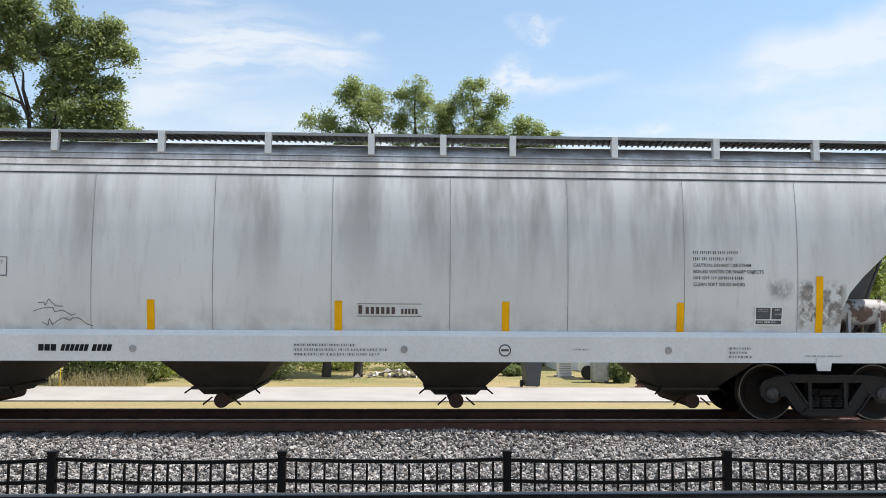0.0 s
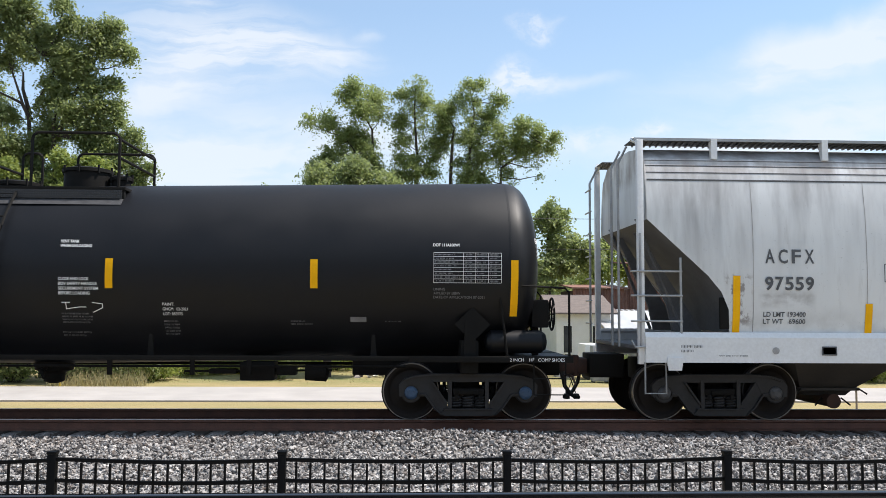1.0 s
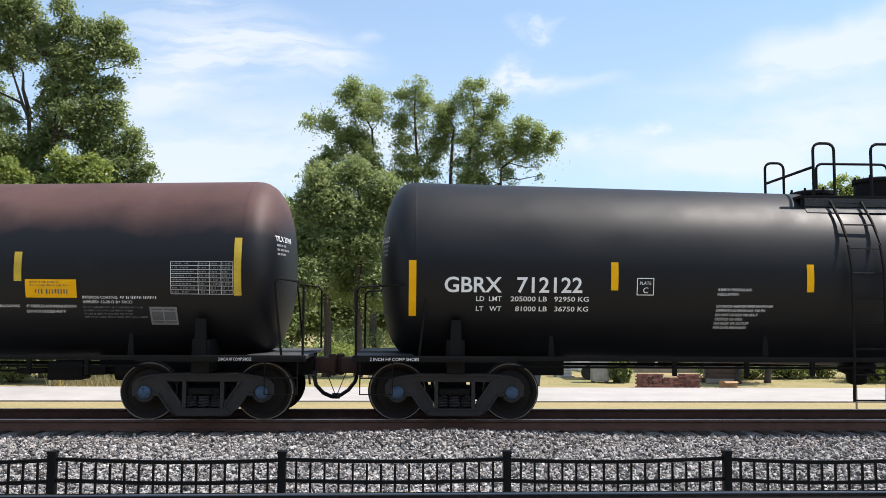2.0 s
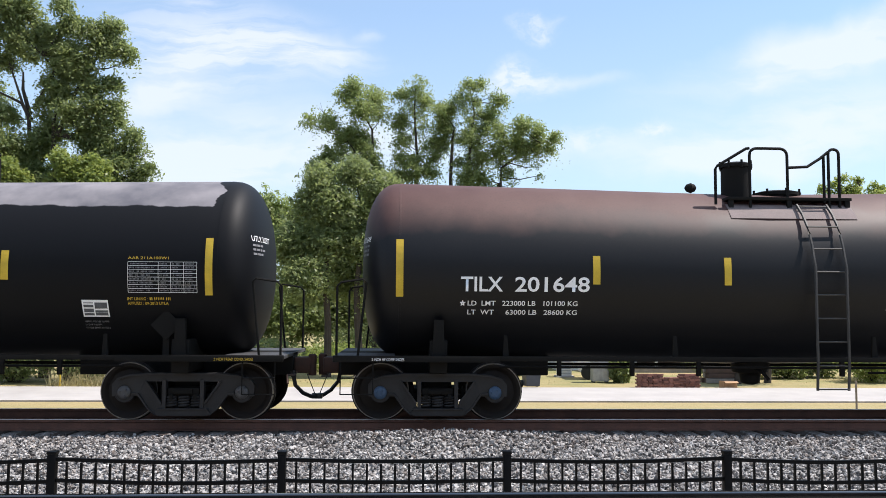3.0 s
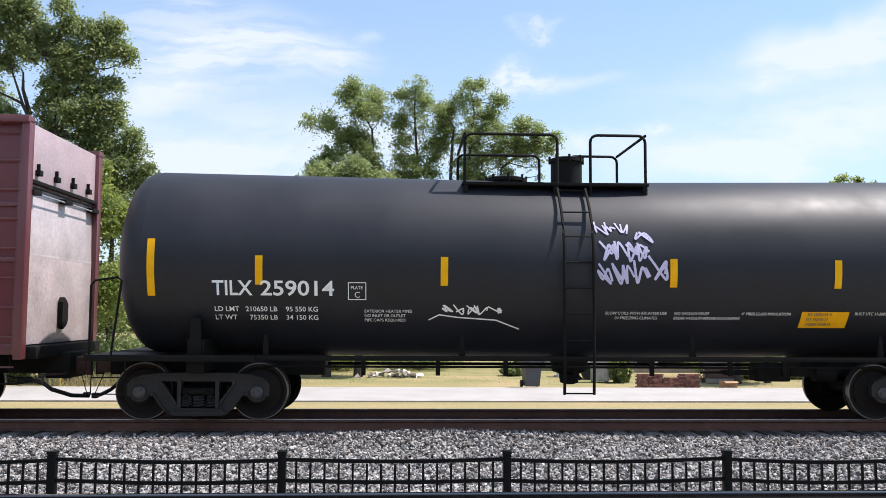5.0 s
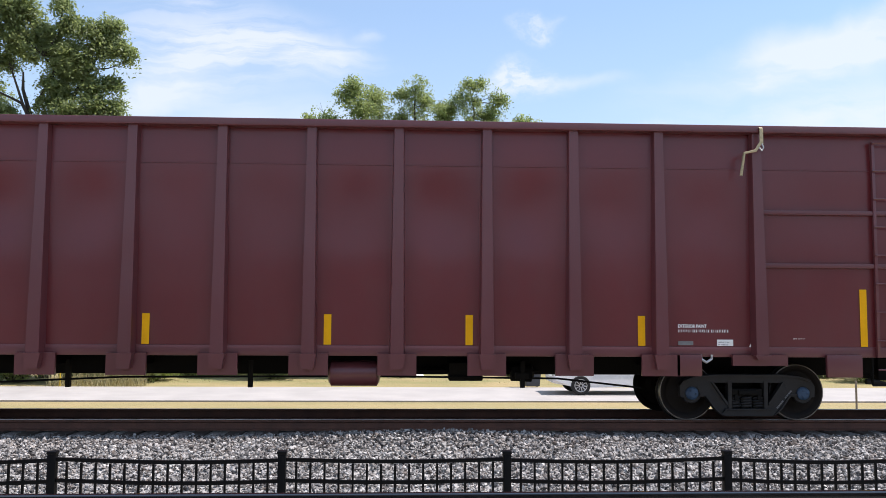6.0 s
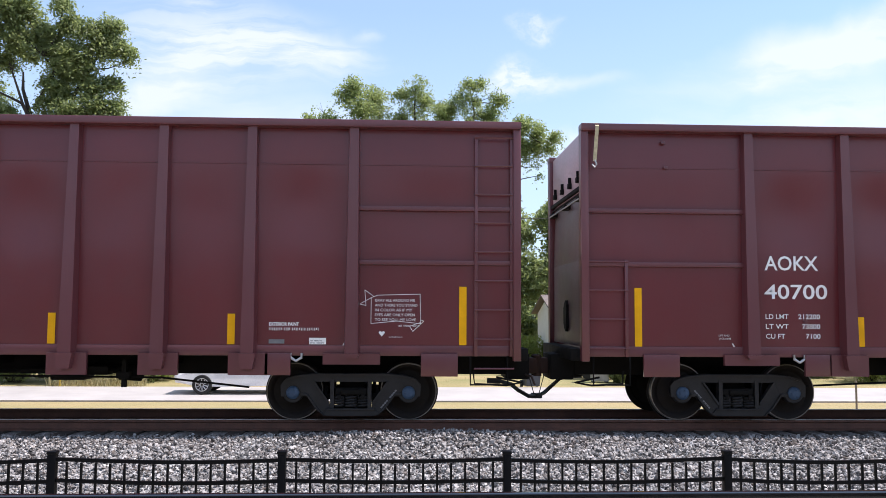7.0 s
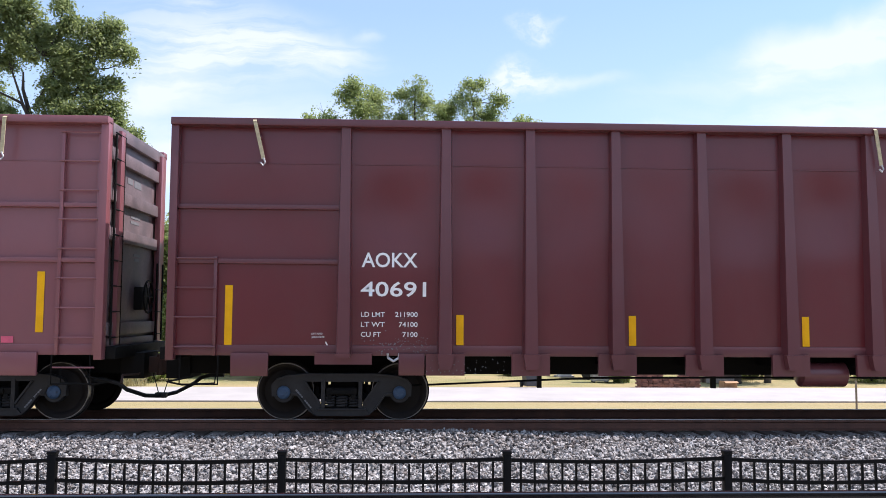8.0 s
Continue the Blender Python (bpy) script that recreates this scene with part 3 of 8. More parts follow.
def scatter_stones():
    """Crushed stone, too many to count, as one piece of stuff."""
    rng = np.random.default_rng(4)
    base = np.array([(1, 0, 0), (-1, 0, 0), (0, 1, 0), (0, -1, 0), (0, 0, 1), (0, 0, -1), (.6, .6, .5), (-.6, .55, .5), (.55, -.6, .55), (-.6, -.6, .5)])
    bmx = B()
    hull = [bmx.verts.new(p) for p in base]
    bmesh.ops.convex_hull(bmx, input=hull)
    bmx.verts.ensure_lookup_table()
    bmx.verts.index_update()
    pts = np.array([v.co[:] for v in bmx.verts])
    tri = np.array([[v.index for v in f.verts] for f in bmx.faces])
    bmx.free()
    n = 52000
    x = rng.uniform(-8.5, 9.5, n)
    y = -1.35 - 2.75 * rng.random(n) ** 0.8
    hump = 0.10 * np.exp(-((x - 0.5) / 2.2) ** 2) * np.exp(-((y + 1.6) / 0.5) ** 2)
    z = np.array([bed_z(v) for v in y]) + hump + rng.uniform(-0.02, 0.035, n)
    size = rng.uniform(0.012, 0.036, n)
    ang = rng.uniform(0, 6.28, n)
    verts = np.empty((n, len(pts), 3), dtype=np.float32)
    sq = rng.uniform(0.4, 1.35, (n, 1, 3))
    jit = rng.uniform(0.6, 1.25, (n, len(pts), 1))
    loc = pts[None] * sq * size[:, None, None] * jit
    tilt = rng.uniform(-0.9, 0.9, n)
    c, s_ = np.cos(ang)[:, None], np.sin(ang)[:, None]
    ct, st = np.cos(tilt)[:, None], np.sin(tilt)[:, None]
    lx, ly, lz = loc[..., 0], loc[..., 1], loc[..., 2]
    ly, lz = ly * ct - lz * st, ly * st + lz * ct
    verts[..., 0] = lx * c - ly * s_ + x[:, None]
    verts[..., 1] = lx * s_ + ly * c + y[:, None]
    verts[..., 2] = lz + z[:, None]
    faces = (tri[None] + (np.arange(n) * len(pts))[:, None, None]).reshape(-1, 3)
    me = bpy.data.meshes.new("stones")
    me.from_pydata(verts.reshape(-1, 3), [], faces)
    return solo("ballast_stones", me, BALLAST, "loose grey angular ballast stones", "ballast", kind="stuff")


scatter_stones()


# unseen concrete slab, added to bounce sunlight onto the train's near side
bm = B()
box(bm, -140, 140, -60, -8.15, -0.95, -0.69)
solo("platform", bm, plain("bounce_slab_concrete", (0.30, 0.29, 0.27), 0.85, var=0.12, scale=0.8, bump=0.2, dirt=(0.22, 0.21, 0.2)), "unseen grey concrete platform added to bounce light", "platform", kind="structure")


def add_unseen_wall():
    """An unseen plain wall, added behind the platform to darken what the cars reflect."""
    brick = plain("added_wall_brick", (0.25, 0.17, 0.14), 0.85, var=0.25, scale=1.2, bump=0.3, dirt=(0.1, 0.07, 0.06))
    bm = B()
    box(bm, -90, 90, -30.4, -30, -0.8, 5.2)
    box(bm, -90, 90, -30.5, -29.85, 5.2, 5.5, .03)
    solo("wall_south", bm, brick, "unseen plain brick wall added to darken reflections", "wall", kind="structure")


add_unseen_wall()


def build_road():
    bm = B()
    box(bm, -160, 160, 12.35, 17.2, -1.3, -1.05)
    solo("road", bm, ROAD, "sun-bleached concrete road behind the line", "road", kind="structure")


build_road()


def build_track():
    for y in (-0.7525, 0.7525):
        root = thing("rail", "rusty steel rail with a polished running head", "rail", "rails of the line", pose(0, y, 0))
        root["kind"] = "structure"
        half = [(-0.070, -0.170), (-0.070, -0.158), (-0.012, -0.140), (-0.009, -0.05), (-0.036, -0.036), (-0.037, -0.006), (-0.030, -0.0015)]
        outline = half + [(-a, b) for a, b in half[::-1]]
        bm = B()
        prism(bm, outline, -120, 120, axis="x")
        part("rail_body", bm, RAIL, root)
        bm = B()
        prism(bm, [(-0.034, -0.006), (0.034, -0.006), (0.030, 0.0015), (-0.030, 0.0015)], -120, 120, axis="x")
        part("running_head", bm, RAIL_TOP, root, "bright polished rail head")
    bm = B()
    box(bm, -0.115, 0.115, -1.3, 1.3, -0.36, -0.165, 0.012)
    tie_mesh = finish(bm)
    tie_mesh.materials.append(TIE)
    bm = B()
    box(bm, -0.1, 0.1, -0.18, 0.18, -0.168, -0.152, 0.004)
    plate_mesh = finish(bm)
    plate_mesh.materials.append(RAIL)
    rnd = random.Random(3)
    for i in range(-44, 45):
        t = thing("railway_tie", "dark creosoted wooden tie under the rails", "railway tie", "ties of the line", pose(i * 0.535 + rnd.uniform(-.03, .03), rnd.uniform(-.04, .04), 0, 0, 0, rnd.uniform(-1, 1)))
        part("tie_beam", tie_mesh, TIE, t)
        for y in (-0.75, 0.75):
            part("tie_plate", plate_mesh, RAIL, t).location = (0, y, 0)


build_track()

# ---- bogies, couplers and other parts that the cars share ----
SHARED = {}


def shared(key, make, material, smooth=35):
    if key not in SHARED:
        bm = B()
        make(bm)
        SHARED[key] = finish(bm, smooth)
        SHARED[key].materials.append(material)
    return SHARED[key]


def mk_wheel(bm):
    lathe(bm, [(-0.070, 0.12), (-0.085, 0.13), (-0.085, 0.17), (-0.03, 0.25), (-0.028, 0.34), (-0.060, 0.385), (-0.066, 0.40), (-0.066, 0.448), (0.03, 0.452), (0.045, 0.482), (0.066, 0.482), (0.066, 0.40), (0.02, 0.36), (0.01, 0.25), (0.08, 0.16), (0.08, 0.12)], "y", n=40)


def mk_rim(bm):
    lathe(bm, [(-0.068, 0.438), (-0.071, 0.440), (-0.071, 0.453), (0.028, 0.459), (0.03, 0.44)], "y", n=48, caps=False)


def mk_axle(bm):
    lathe(bm, [(-1.0, 0.075), (-0.86, 0.075), (-0.85, 0.1), (-0.6, 0.1), (0, 0.085), (0.6, 0.1), (0.85, 0.1), (0.86, 0.075), (1.0, 0.075)], "y", n=14)


def mk_cap(bm):
    lathe(bm, [(-1.0, 0.105), (-1.085, 0.105), (-1.105, 0.085), (-1.115, 0.05), (-1.113, 0.02)], "y", n=18)
    for a in (90, 210, 330):
        c = (0.055 * math.cos(radians(a)), 0, 0.055 * math.sin(radians(a)))
        lathe(bm, [(-1.10, 0.017), (-1.13, 0.017), (-1.134, 0.01)], "y", c, 6)


SIDE_TOP = [(-1.10, .40), (-1.11, .58), (-1.03, .68), (-.86, .735), (-.55, .765), (.55, .765), (.86, .735), (1.03, .68), (1.11, .58), (1.10, .40), (1.03, .40), (1.02, .52), (.96, .575), (.84, .585), (.80, .52), (.79, .40), (.70, .40), (.60, .63), (-.60, .63), (-.70, .40), (-.79, .40), (-.80, .52), (-.84, .585), (-.96, .575), (-1.02, .52), (-1.03, .40)]


def mk_frame(bm):
    y0, y1 = -1.07, -0.95
    prism(bm, SIDE_TOP, y0, y1)
    # flange along the top chord
    prism(bm, [(-1.03, .675), (-.86, .73), (-.55, .758), (.55, .758), (.86, .73), (1.03, .675), (1.01, .655), (.85, .705), (.55, .73), (-.55, .73), (-.85, .705), (-1.01, .655)], y0 - .045, y0 + .01)
    for k in (-1, 1):
        # diagonal from the bearing down to the spring seat, with its flanges
        prism(bm, [(k * .79, .60), (k * .58, .635), (k * .335, .27), (k * .31, .11), (k * .42, .10), (k * .55, .21), (k * .70, .42), (k * .79, .43)], y0 + .005, y1 - .005)
        prism(bm, [(k * .80, .43), (k * .70, .42), (k * .55, .21), (k * .42, .10), (k * .43, .125), (k * .535, .225), (k * .685, .445), (k * .80, .455)], y0 - .04, y0 + .01)
        prism(bm, [(k * .60, .635), (k * .345, .27), (k * .33, .30), (k * .57, .64)], y0 - .035, y0 + .01)
        # column beside the springs
        prism(bm, [(k * .325, .20), (k * .265, .20), (k * .265, .66), (k * .325, .66)], y0 - .02, y1 + .01)
        # bearing adapter under the pedestal
        lathe(bm, [(-1.06, .150), (-1.045, .165), (-.93, .165)], "y", (k * .915, 0, .459), 20)
        box(bm, k * .915 - .12, k * .915 + .12, -1.05, -.93, .54, .60, .015)
    prism(bm, [(-.44, .135), (-.37, .10), (.37, .10), (.44, .135), (.37, .20), (-.37, .20)], y0 - .03, y1 + .03)
    prism(bm, [(-.40, .195), (.40, .195), (.38, .215), (-.38, .215)], y0 - .06, y1 + .03)


def mk_spring(bm):
    for x in (-.20, -.0, .20):
        pts = [(x + .085 * math.cos(a), -1.0 + .06 * math.sin(a), .22 + .195 * a / (2 * math.pi * 4.5)) for a in (2 * math.pi * 4.5 * i / 54 for i in range(55))]
        tube(bm, pts, .019, 5)


def mk_bolster(bm):
    box(bm, -.25, .25, -1.06, 1.06, .42, .53, .02)
    box(bm, -.2, .2, -.8, .8, .50, .74, .02)
    box(bm, -.15, .15, -1.10, -1.05, .44, .51, .012)
    for x in (-.19, .19):
        box(bm, x - .03, x + .03, -1.09, -1.04, .35, .43, .008)
    # solid block added behind the springs to stop light showing through
    box(bm, -.235, .235, -.80, .80, .17, .44, .02)


def mk_brake(bm):
    for k in (-1, 1):
        box(bm, k * .36 - .05, k * .36 + .05, -.85, .85, .33, .43, .01)
        for y in (-.76, .76):
            box(bm, k * .41 - .03, k * .41 + .03, y - .06, y + .06, .25, .55, .01)


def mk_cast_marks(k):
    def make(bm):
        for i in range(9):
            t = i / 9
            if i == 4:
                continue
            a, b = k * (.70 - .25 * t), .475 - .29 * t
            bm.faces.new([bm.verts.new((a + k * u, -1.072, b + v)) for u, v in ((-.012, .012), (.014, .038), (.032, .022), (.008, -.006))])
    return make


def add_bogie(root, x, cap, moving, marks=False):
    frame_mesh = shared("frame", mk_frame, BOGIE)
    for turn in (0, 180):
        f = part("side_frame", frame_mesh, BOGIE, root)
        f.matrix_basis = pose(x, 0, 0, 0, 0, turn)
        part("spring_set", shared("spring", mk_spring, BOGIE), BOGIE, f)
        if marks:
            k = 1 if (x > 0) == (turn == 0) else -1
            tagged(part("cast_marks", shared("marks%d" % k, mk_cast_marks(k), GREY_INK, 0), GREY_INK, f), kind="stuff")
    part("bolster", shared("bolster", mk_bolster, UNDER), UNDER, root).matrix_basis = pose(x, 0, 0)
    part("brake_beam", shared("brake", mk_brake, UNDER), UNDER, root).matrix_basis = pose(x, 0, 0)
    for k in (-.915, .915):
        ws = part("wheelset", shared("axle", mk_axle, UNDER), UNDER, root)
        ws.matrix_basis = pose(x + k, 0, .459)
        for turn in (0, 180):
            w = part("wheel", shared("wheel", mk_wheel, WHEEL), WHEEL, ws)
            w.matrix_basis = pose(0, -.755 if turn == 0 else .755, 0, 0, 0, turn)
            r = part("tread", shared("rim", mk_rim, TREAD), TREAD, ws, "bright worn tread")
            r.matrix_basis = w.matrix_basis.copy()
            part("bearing_cap", shared("cap" + cap.name, mk_cap, cap), cap, ws).matrix_basis = pose(0, 0, 0, 0, 0, turn)
        moving.append((ws, x + k))


def mk_coupler(bm):
    box(bm, -.55, .05, -.11, .11, .72, .95, .02)
    box(bm, .0, .28, -.17, .14, .70, .97, .04)
    lathe(bm, [(.66, .07), (1.0, .07), (1.02, .05)], "z", (.3, -.09, 0), 12)
    tube(bm, [(.05, -.12, .72), (.05, -.5, .7), (.03, -1.2, .74), (.06, -1.35, .62)], .018, 6)


def mk_hose(deep, reach):
    """A brake hose that sags to the middle of the gap; reach is half that gap."""
    def make(bm):
        if deep:
            pts = [(.02, -.42, .76), (.03, -.43, .66), (.06, -.42, .52), (reach * .45, -.28, .38), (reach * .75, -.13, .31), (reach, 0, .29)]
        else:
            pts = [(-.62, -.62, .62), (-.40, -.62, .61), (-.22, -.61, .56), (-.10, -.58, .46), (reach * .40, -.3, .335), (reach, 0, .30)]
        tube(bm, pts, .034, 8)
        tube(bm, pts[:2], .045, 8)
        box(bm, reach - .09, reach + .005, -.05, .05, pts[-1][2] - .03, pts[-1][2] + .06, .015)
        tube(bm, [(reach - .04, pts[-1][1], pts[-1][2] + .05), (reach * .5, -.02, .72)], .008, 5)
    return make


def add_ends(root, half, reach=.38, deep=True):
    """Coupler and brake hose at both ends of a car; half is where the end sill stands."""
    for turn in (0, 180):
        x = half if turn == 0 else -half
        c = part("coupler", shared("coupler", mk_coupler, RUST_DARK), RUST_DARK, root)
        c.matrix_basis = pose(x, 0, 0, 0, 0, turn)
        h = part("brake_hose", shared("hose%s%s" % (deep, reach), mk_hose(deep, reach), RUBBER), RUBBER, root)
        h.matrix_basis = pose(x, 0, 0, 0, 0, turn)


def stripe(root, side, x, z0, z1, material=None, w=.115):
    part("reflector_strip", patch(B(), side, x - w / 2, x + w / 2, z0, z1, .007, 8), material or YELLOW, root, "amber reflective strip", 0)


CARS = []           # (thing, place along the train, wheelsets)


# ---- tank cars ----
def head_marks(root, k, straight, head, R, zc, words, seed):
    """The car's number and small print on a tank's head, high on the near side."""
    rnd = random.Random(seed + k)

    def on_head(y, z):
        r = min(.999, math.hypot(y, z - zc) / R)
        return k * (straight + head * max(0.0, 1 - r ** 2.5) ** .4 + .008)
    cu = bpy.data.curves.new("letters", "FONT")
    cu.body, cu.size, cu.resolution_u = words, .13, 2
    ob = bpy.data.objects.new("letters", cu)
    me = bpy.data.meshes.new_from_object(ob)
    bpy.data.objects.remove(ob)
    wide = max(v.co.x for v in me.vertices)
    for v in me.vertices:
        y = -1.10 + v.co.x if k > 0 else -1.10 + wide - v.co.x
        z = 2.86 + v.co.y
        v.co = (on_head(y, z), y, z)
    me.materials.clear()
    tagged(part("lettering", me, WHITE_INK, root, "", 0), kind="stuff")
    bm = B()
    for z, h, n in ((2.78, .035, 3), (2.71, .035, 4), (2.64, .035, 3)):
        y = -1.08
        for j in range(n):
            w = rnd.uniform(.06, .12)
            bm.faces.new([bm.verts.new((on_head(a, b), a, b)) for a, b in ((y, z), (y + w, z), (y + w, z + h), (y, z + h))])
            y += w + .025
    tagged(part("small_print", bm, GREY_INK, root, "", 0), kind="stuff")


def tank_car(xc, bogie, half, R, zc, dip, paint, cap, label, straight, head, words):
    """straight: half the length of the barrel between its head seams."""
    root = thing("tank_car", label, "tank car", "freight cars of the train")
    moving = []

    def low(x):
        return -dip * max(0.0, 1 - abs(x) / straight)

    def side(z, x=0):
        return -math.sqrt(max(0.01, R * R - (z - zc - low(x)) ** 2))
    bm = B()
    prof_ = []
    for i in range(13):
        a = radians(90 * i / 12)
        prof_.append((straight + head * math.cos(a) ** .8, max(0.02, R * math.sin(a) ** .8)))
    line = [(-x, r) for x, r in prof_] + [(straight * k / 8, R) for k in range(-7, 8)] + prof_[::-1]
    lathe(bm, line, "x", (0, 0, zc), 64)
    for v in bm.verts:
        v.co.z += low(v.co.x)
    part("tank", bm, paint, root, smooth=50)
    # weld seams round the barrel
    for x in (-straight, straight):
        bm = B()
        lathe(bm, [(x - .02, R - .02), (x - .015, R + .0015), (x + .015, R + .0015), (x + .02, R - .02)], "x", (0, 0, zc), 64, caps=False)
        part("seam", bm, paint, root, smooth=50)
    # small stencils on both heads
    for k in (-1, 1):
        head_marks(root, k, straight, head, R, zc, words, int(xc * 10))
    # side bars and the brackets that hold them
    for y in (-1.42, 1.42):
        bm = B()
        box(bm, -half, half, y - .04, y + .04, .985, 1.06, .008)
        part("side_bar", bm, UNDER, root)
        for x in (-straight * .72, -straight * .27, straight * .27, straight * .72):
            bm = B()
            prism(bm, [(x - .05, 1.04), (x + .05, 1.04), (x + .02, 1.38), (x - .03, 1.38)], y * .93 - .02, y * .93 + .02)
            part("bar_bracket", bm, UNDER, root)
    # belly pads, saddles and stub sills
    for k in (-1, 1):
        bm = B()
        box(bm, k * bogie - .14, k * bogie + .14, -1.32, 1.32, .78, 1.30, .02)
        prism(bm, [(k * bogie - .10, 1.0), (k * bogie + .10, 1.0), (k * bogie + .075, 1.62), (k * bogie - .075, 1.62)], -1.36, -1.26)
        part("saddle", bm, UNDER, root)
        bm = B()
        xa, xb = k * (bogie - 1.9), k * half
        box(bm, min(xa, xb), max(xa, xb), -.3, .3, .68, 1.06, .02)
        part("stub_sill", bm, UNDER, root)
        bm = B()
        xa, xb = k * (half - .95), k * half
        box(bm, min(xa, xb), max(xa, xb), -1.45, 1.45, 1.0, 1.055, .006)
        part("end_platform", bm, DECK, root, "grey open-grid end platform")
        bm = B()
        xa, xb = k * (bogie - .95), k * half
        box(bm, min(xa, xb), max(xa, xb), -1.50, -1.44, .965, 1.065, .01)
        part("side_sill", bm, UNDER, root)
    # underside pipework
    bm = B()
    tube(bm, [(-bogie + 1.0, -.9, .86), (bogie - 1.0, -.9, .86)], .022, 6)
    tube(bm, [(-bogie + 1.0, .6, .82), (bogie - 1.0, .6, .82)], .03, 6)
    for x in (-3.4, -2.2, -1.1, 1.3, 2.6, 3.5):
        box(bm, x - .035, x + .035, -.93, -.87, .72, 1.0, .006)
    part("train_pipe", bm, UNDER, root)
    bm = B()
    lathe(bm, [(.52, .08), (.55, .16), (.70, .18), (.74, .30), (.98, .34)], "z", (.1, -.05, 0), 14)
    tube(bm, [(.1, -.35, .80), (.1, -.6, .76), (.18, -.64, .64)], .03, 7)
    part("bottom_valve", bm, UNDER, root)
    add_bogie(root, bogie, cap, moving)
    add_bogie(root, -bogie, cap, moving)
    add_ends(root, half)
    CARS.append((root, xc, moving))
    return root, side, low


def ladder(root, x0, x1, z0, z1, R, zc, top_y, material, rungs=8, step=True):
    side = tank_side(R, zc)
    for x in (x0, x1):
        bm = B()
        pts = [(x, -1.56, z0), (x, -1.60, 1.0), (x, -1.60, zc + .1)]
        for i in range(1, 7):
            z = zc + .1 + (z1 - zc - .1) * i / 6
            pts.append((x, min(side(z) - .09, top_y), z))
        tube(bm, pts, .024, 6)
        part("ladder_rail", bm, material, root)
    for i in range(rungs):
        z = z0 + .02 + (z1 - z0 - .05) * i / (rungs - 1)
        y = -1.58 if z < zc + .1 else min(side(z) - .09, top_y)
        bm = B()
        tube(bm, [(x0, y, z), (x1, y, z)], .014, 6)
        part("rung", bm, material, root)


def top_platform(root, x0, x1, zt, skirt, rails, domes, material):
    """A grating on the crown of a tank, with its railing loops and lids."""
    bm = B()
    for y0, y1 in ((-.98, -.56), (.56, .98)):
        box(bm, x0, x1, y0, y1, zt - .03, zt + .02, .005)
    box(bm, x0, x0 + .1, -.56, .56, zt - .03, zt + .02)
    box(bm, x1 - .1, x1, -.56, .56, zt - .03, zt + .02)
    part("crown_grating", bm, material, root)
    for y in (-1, 1) if skirt else ():
        part("skirt_plate", box(B(), x0 + .05, x1 - .05, y * .985 - .006, y * .985 + .006, zt - .17, zt - .03), SKIRT_GRID, root, "dark perforated skirt plate")
    for x in (x0 + .06, (x0 + x1) / 2, x1 - .06):
        for y in (-.93, .93):
            part("grating_leg", box(B(), x - .04, x + .04, y - .03, y + .03, zt - .36, zt + .015, .006), material, root)
    for loop in rails:
        bm = B()
        tube(bm, loop, .025, 7)
        part("guard_rail", bm, material, root)
    for x, r, z0, z1, y in domes:
        bm = B()
        lathe(bm, [(z0, r), (z1 - .06, r), (z1 - .055, r + .03), (z1, r + .03), (z1 + .03, r * .8), (z1 + .04, .03)], "z", (x, y, 0), 24)
        dome = part("manway_dome", bm, material, root)
        bolt = shared("bolt", lambda b: lathe(b, [(-.08, .022), (.05, .022)], "z", n=6), UNDER)
        for k in range(8):
            a = 2 * math.pi * k / 8
            part("bolt", bolt, UNDER, dome).location = (x + (r + .02) * math.cos(a), y + (r + .02) * math.sin(a), z1)


def u_loop(x0, x1, y, z0, z1, r=.12):
    return [(x0, y, z0), (x0, y, z1 - r)] + arc((x0 + r, y, z1 - r), r, 180, 90, 4) + arc((x1 - r, y, z1 - r), r, 90, 0, 4) + [(x1, y, z0)]


def end_rails(root, half, k, z1=2.0, material=None, both=True, long=1.15):
    """Hand rail over the end platform."""
    m = material or UNDER
    for y in ((-1.42, 1.42) if both else (-1.42,)):
        x0, x1 = k * (half - long), k * (half - .05)
        bm = B()
        tube(bm, [(x0 + k * .12, y, 1.05), (x0, y * .98, z1 - .02), (x0 + k * .05, y, z1 + .03), (x1 - k * .06, y, z1 - .02), (x1, y, z1 - .09), (x1, y, 1.05)], .019, 6)
        part("hand_rail", bm, m, root)
    bm = B()
    x0, x1 = k * (half - .62), k * (half - .12)
    tube(bm, [(x0, -1.47, 1.0), (x0, -1.49, .47), (x1, -1.49, .47), (x1, -1.47, 1.0)], .014, 6)
    tube(bm, [(x0, -1.49, .72), (x1, -1.49, .72)], .012, 6)
    part("step", bm, UNDER, root)


def table_plate(root, side, x, z, w, h, rows, cols, material, ground=None):
    """A stencilled record table: ruled lines and print too small to read."""
    bm = B()
    t = .006
    for i in range(rows + 1):
        zz = z + h * i / rows
        patch(bm, side, x, x + w, zz - t / 2, zz + t / 2, .007, 1)
    for c in cols:
        patch(bm, side, x + w * c - t / 2, x + w * c + t / 2, z, z + h, .0075, 6)
    tagged(part("record_table", bm, material, root, "white ruled record table", 0), kind="stuff")
    bm = B()
    rnd = random.Random(int(w * 1000))
    for i in range(rows):
        zz = z + h * (i + .5) / rows
        for a, b in zip(cols, cols[1:]):
            x0 = x + w * a + .02
            x1 = x0 + (w * (b - a) - .04) * rnd.uniform(.6, 1)
            lw = max(h / rows * .2, .009)
            while x0 < x1:
                if rnd.random() > .18:
                    patch(bm, side, x0, x0 + lw, zz - h / rows * .17, zz + h / rows * .17, .007, 1)
                x0 += lw * 1.7
    tagged(part("small_print", bm, GREY_INK, root, "", 0), kind="stuff")


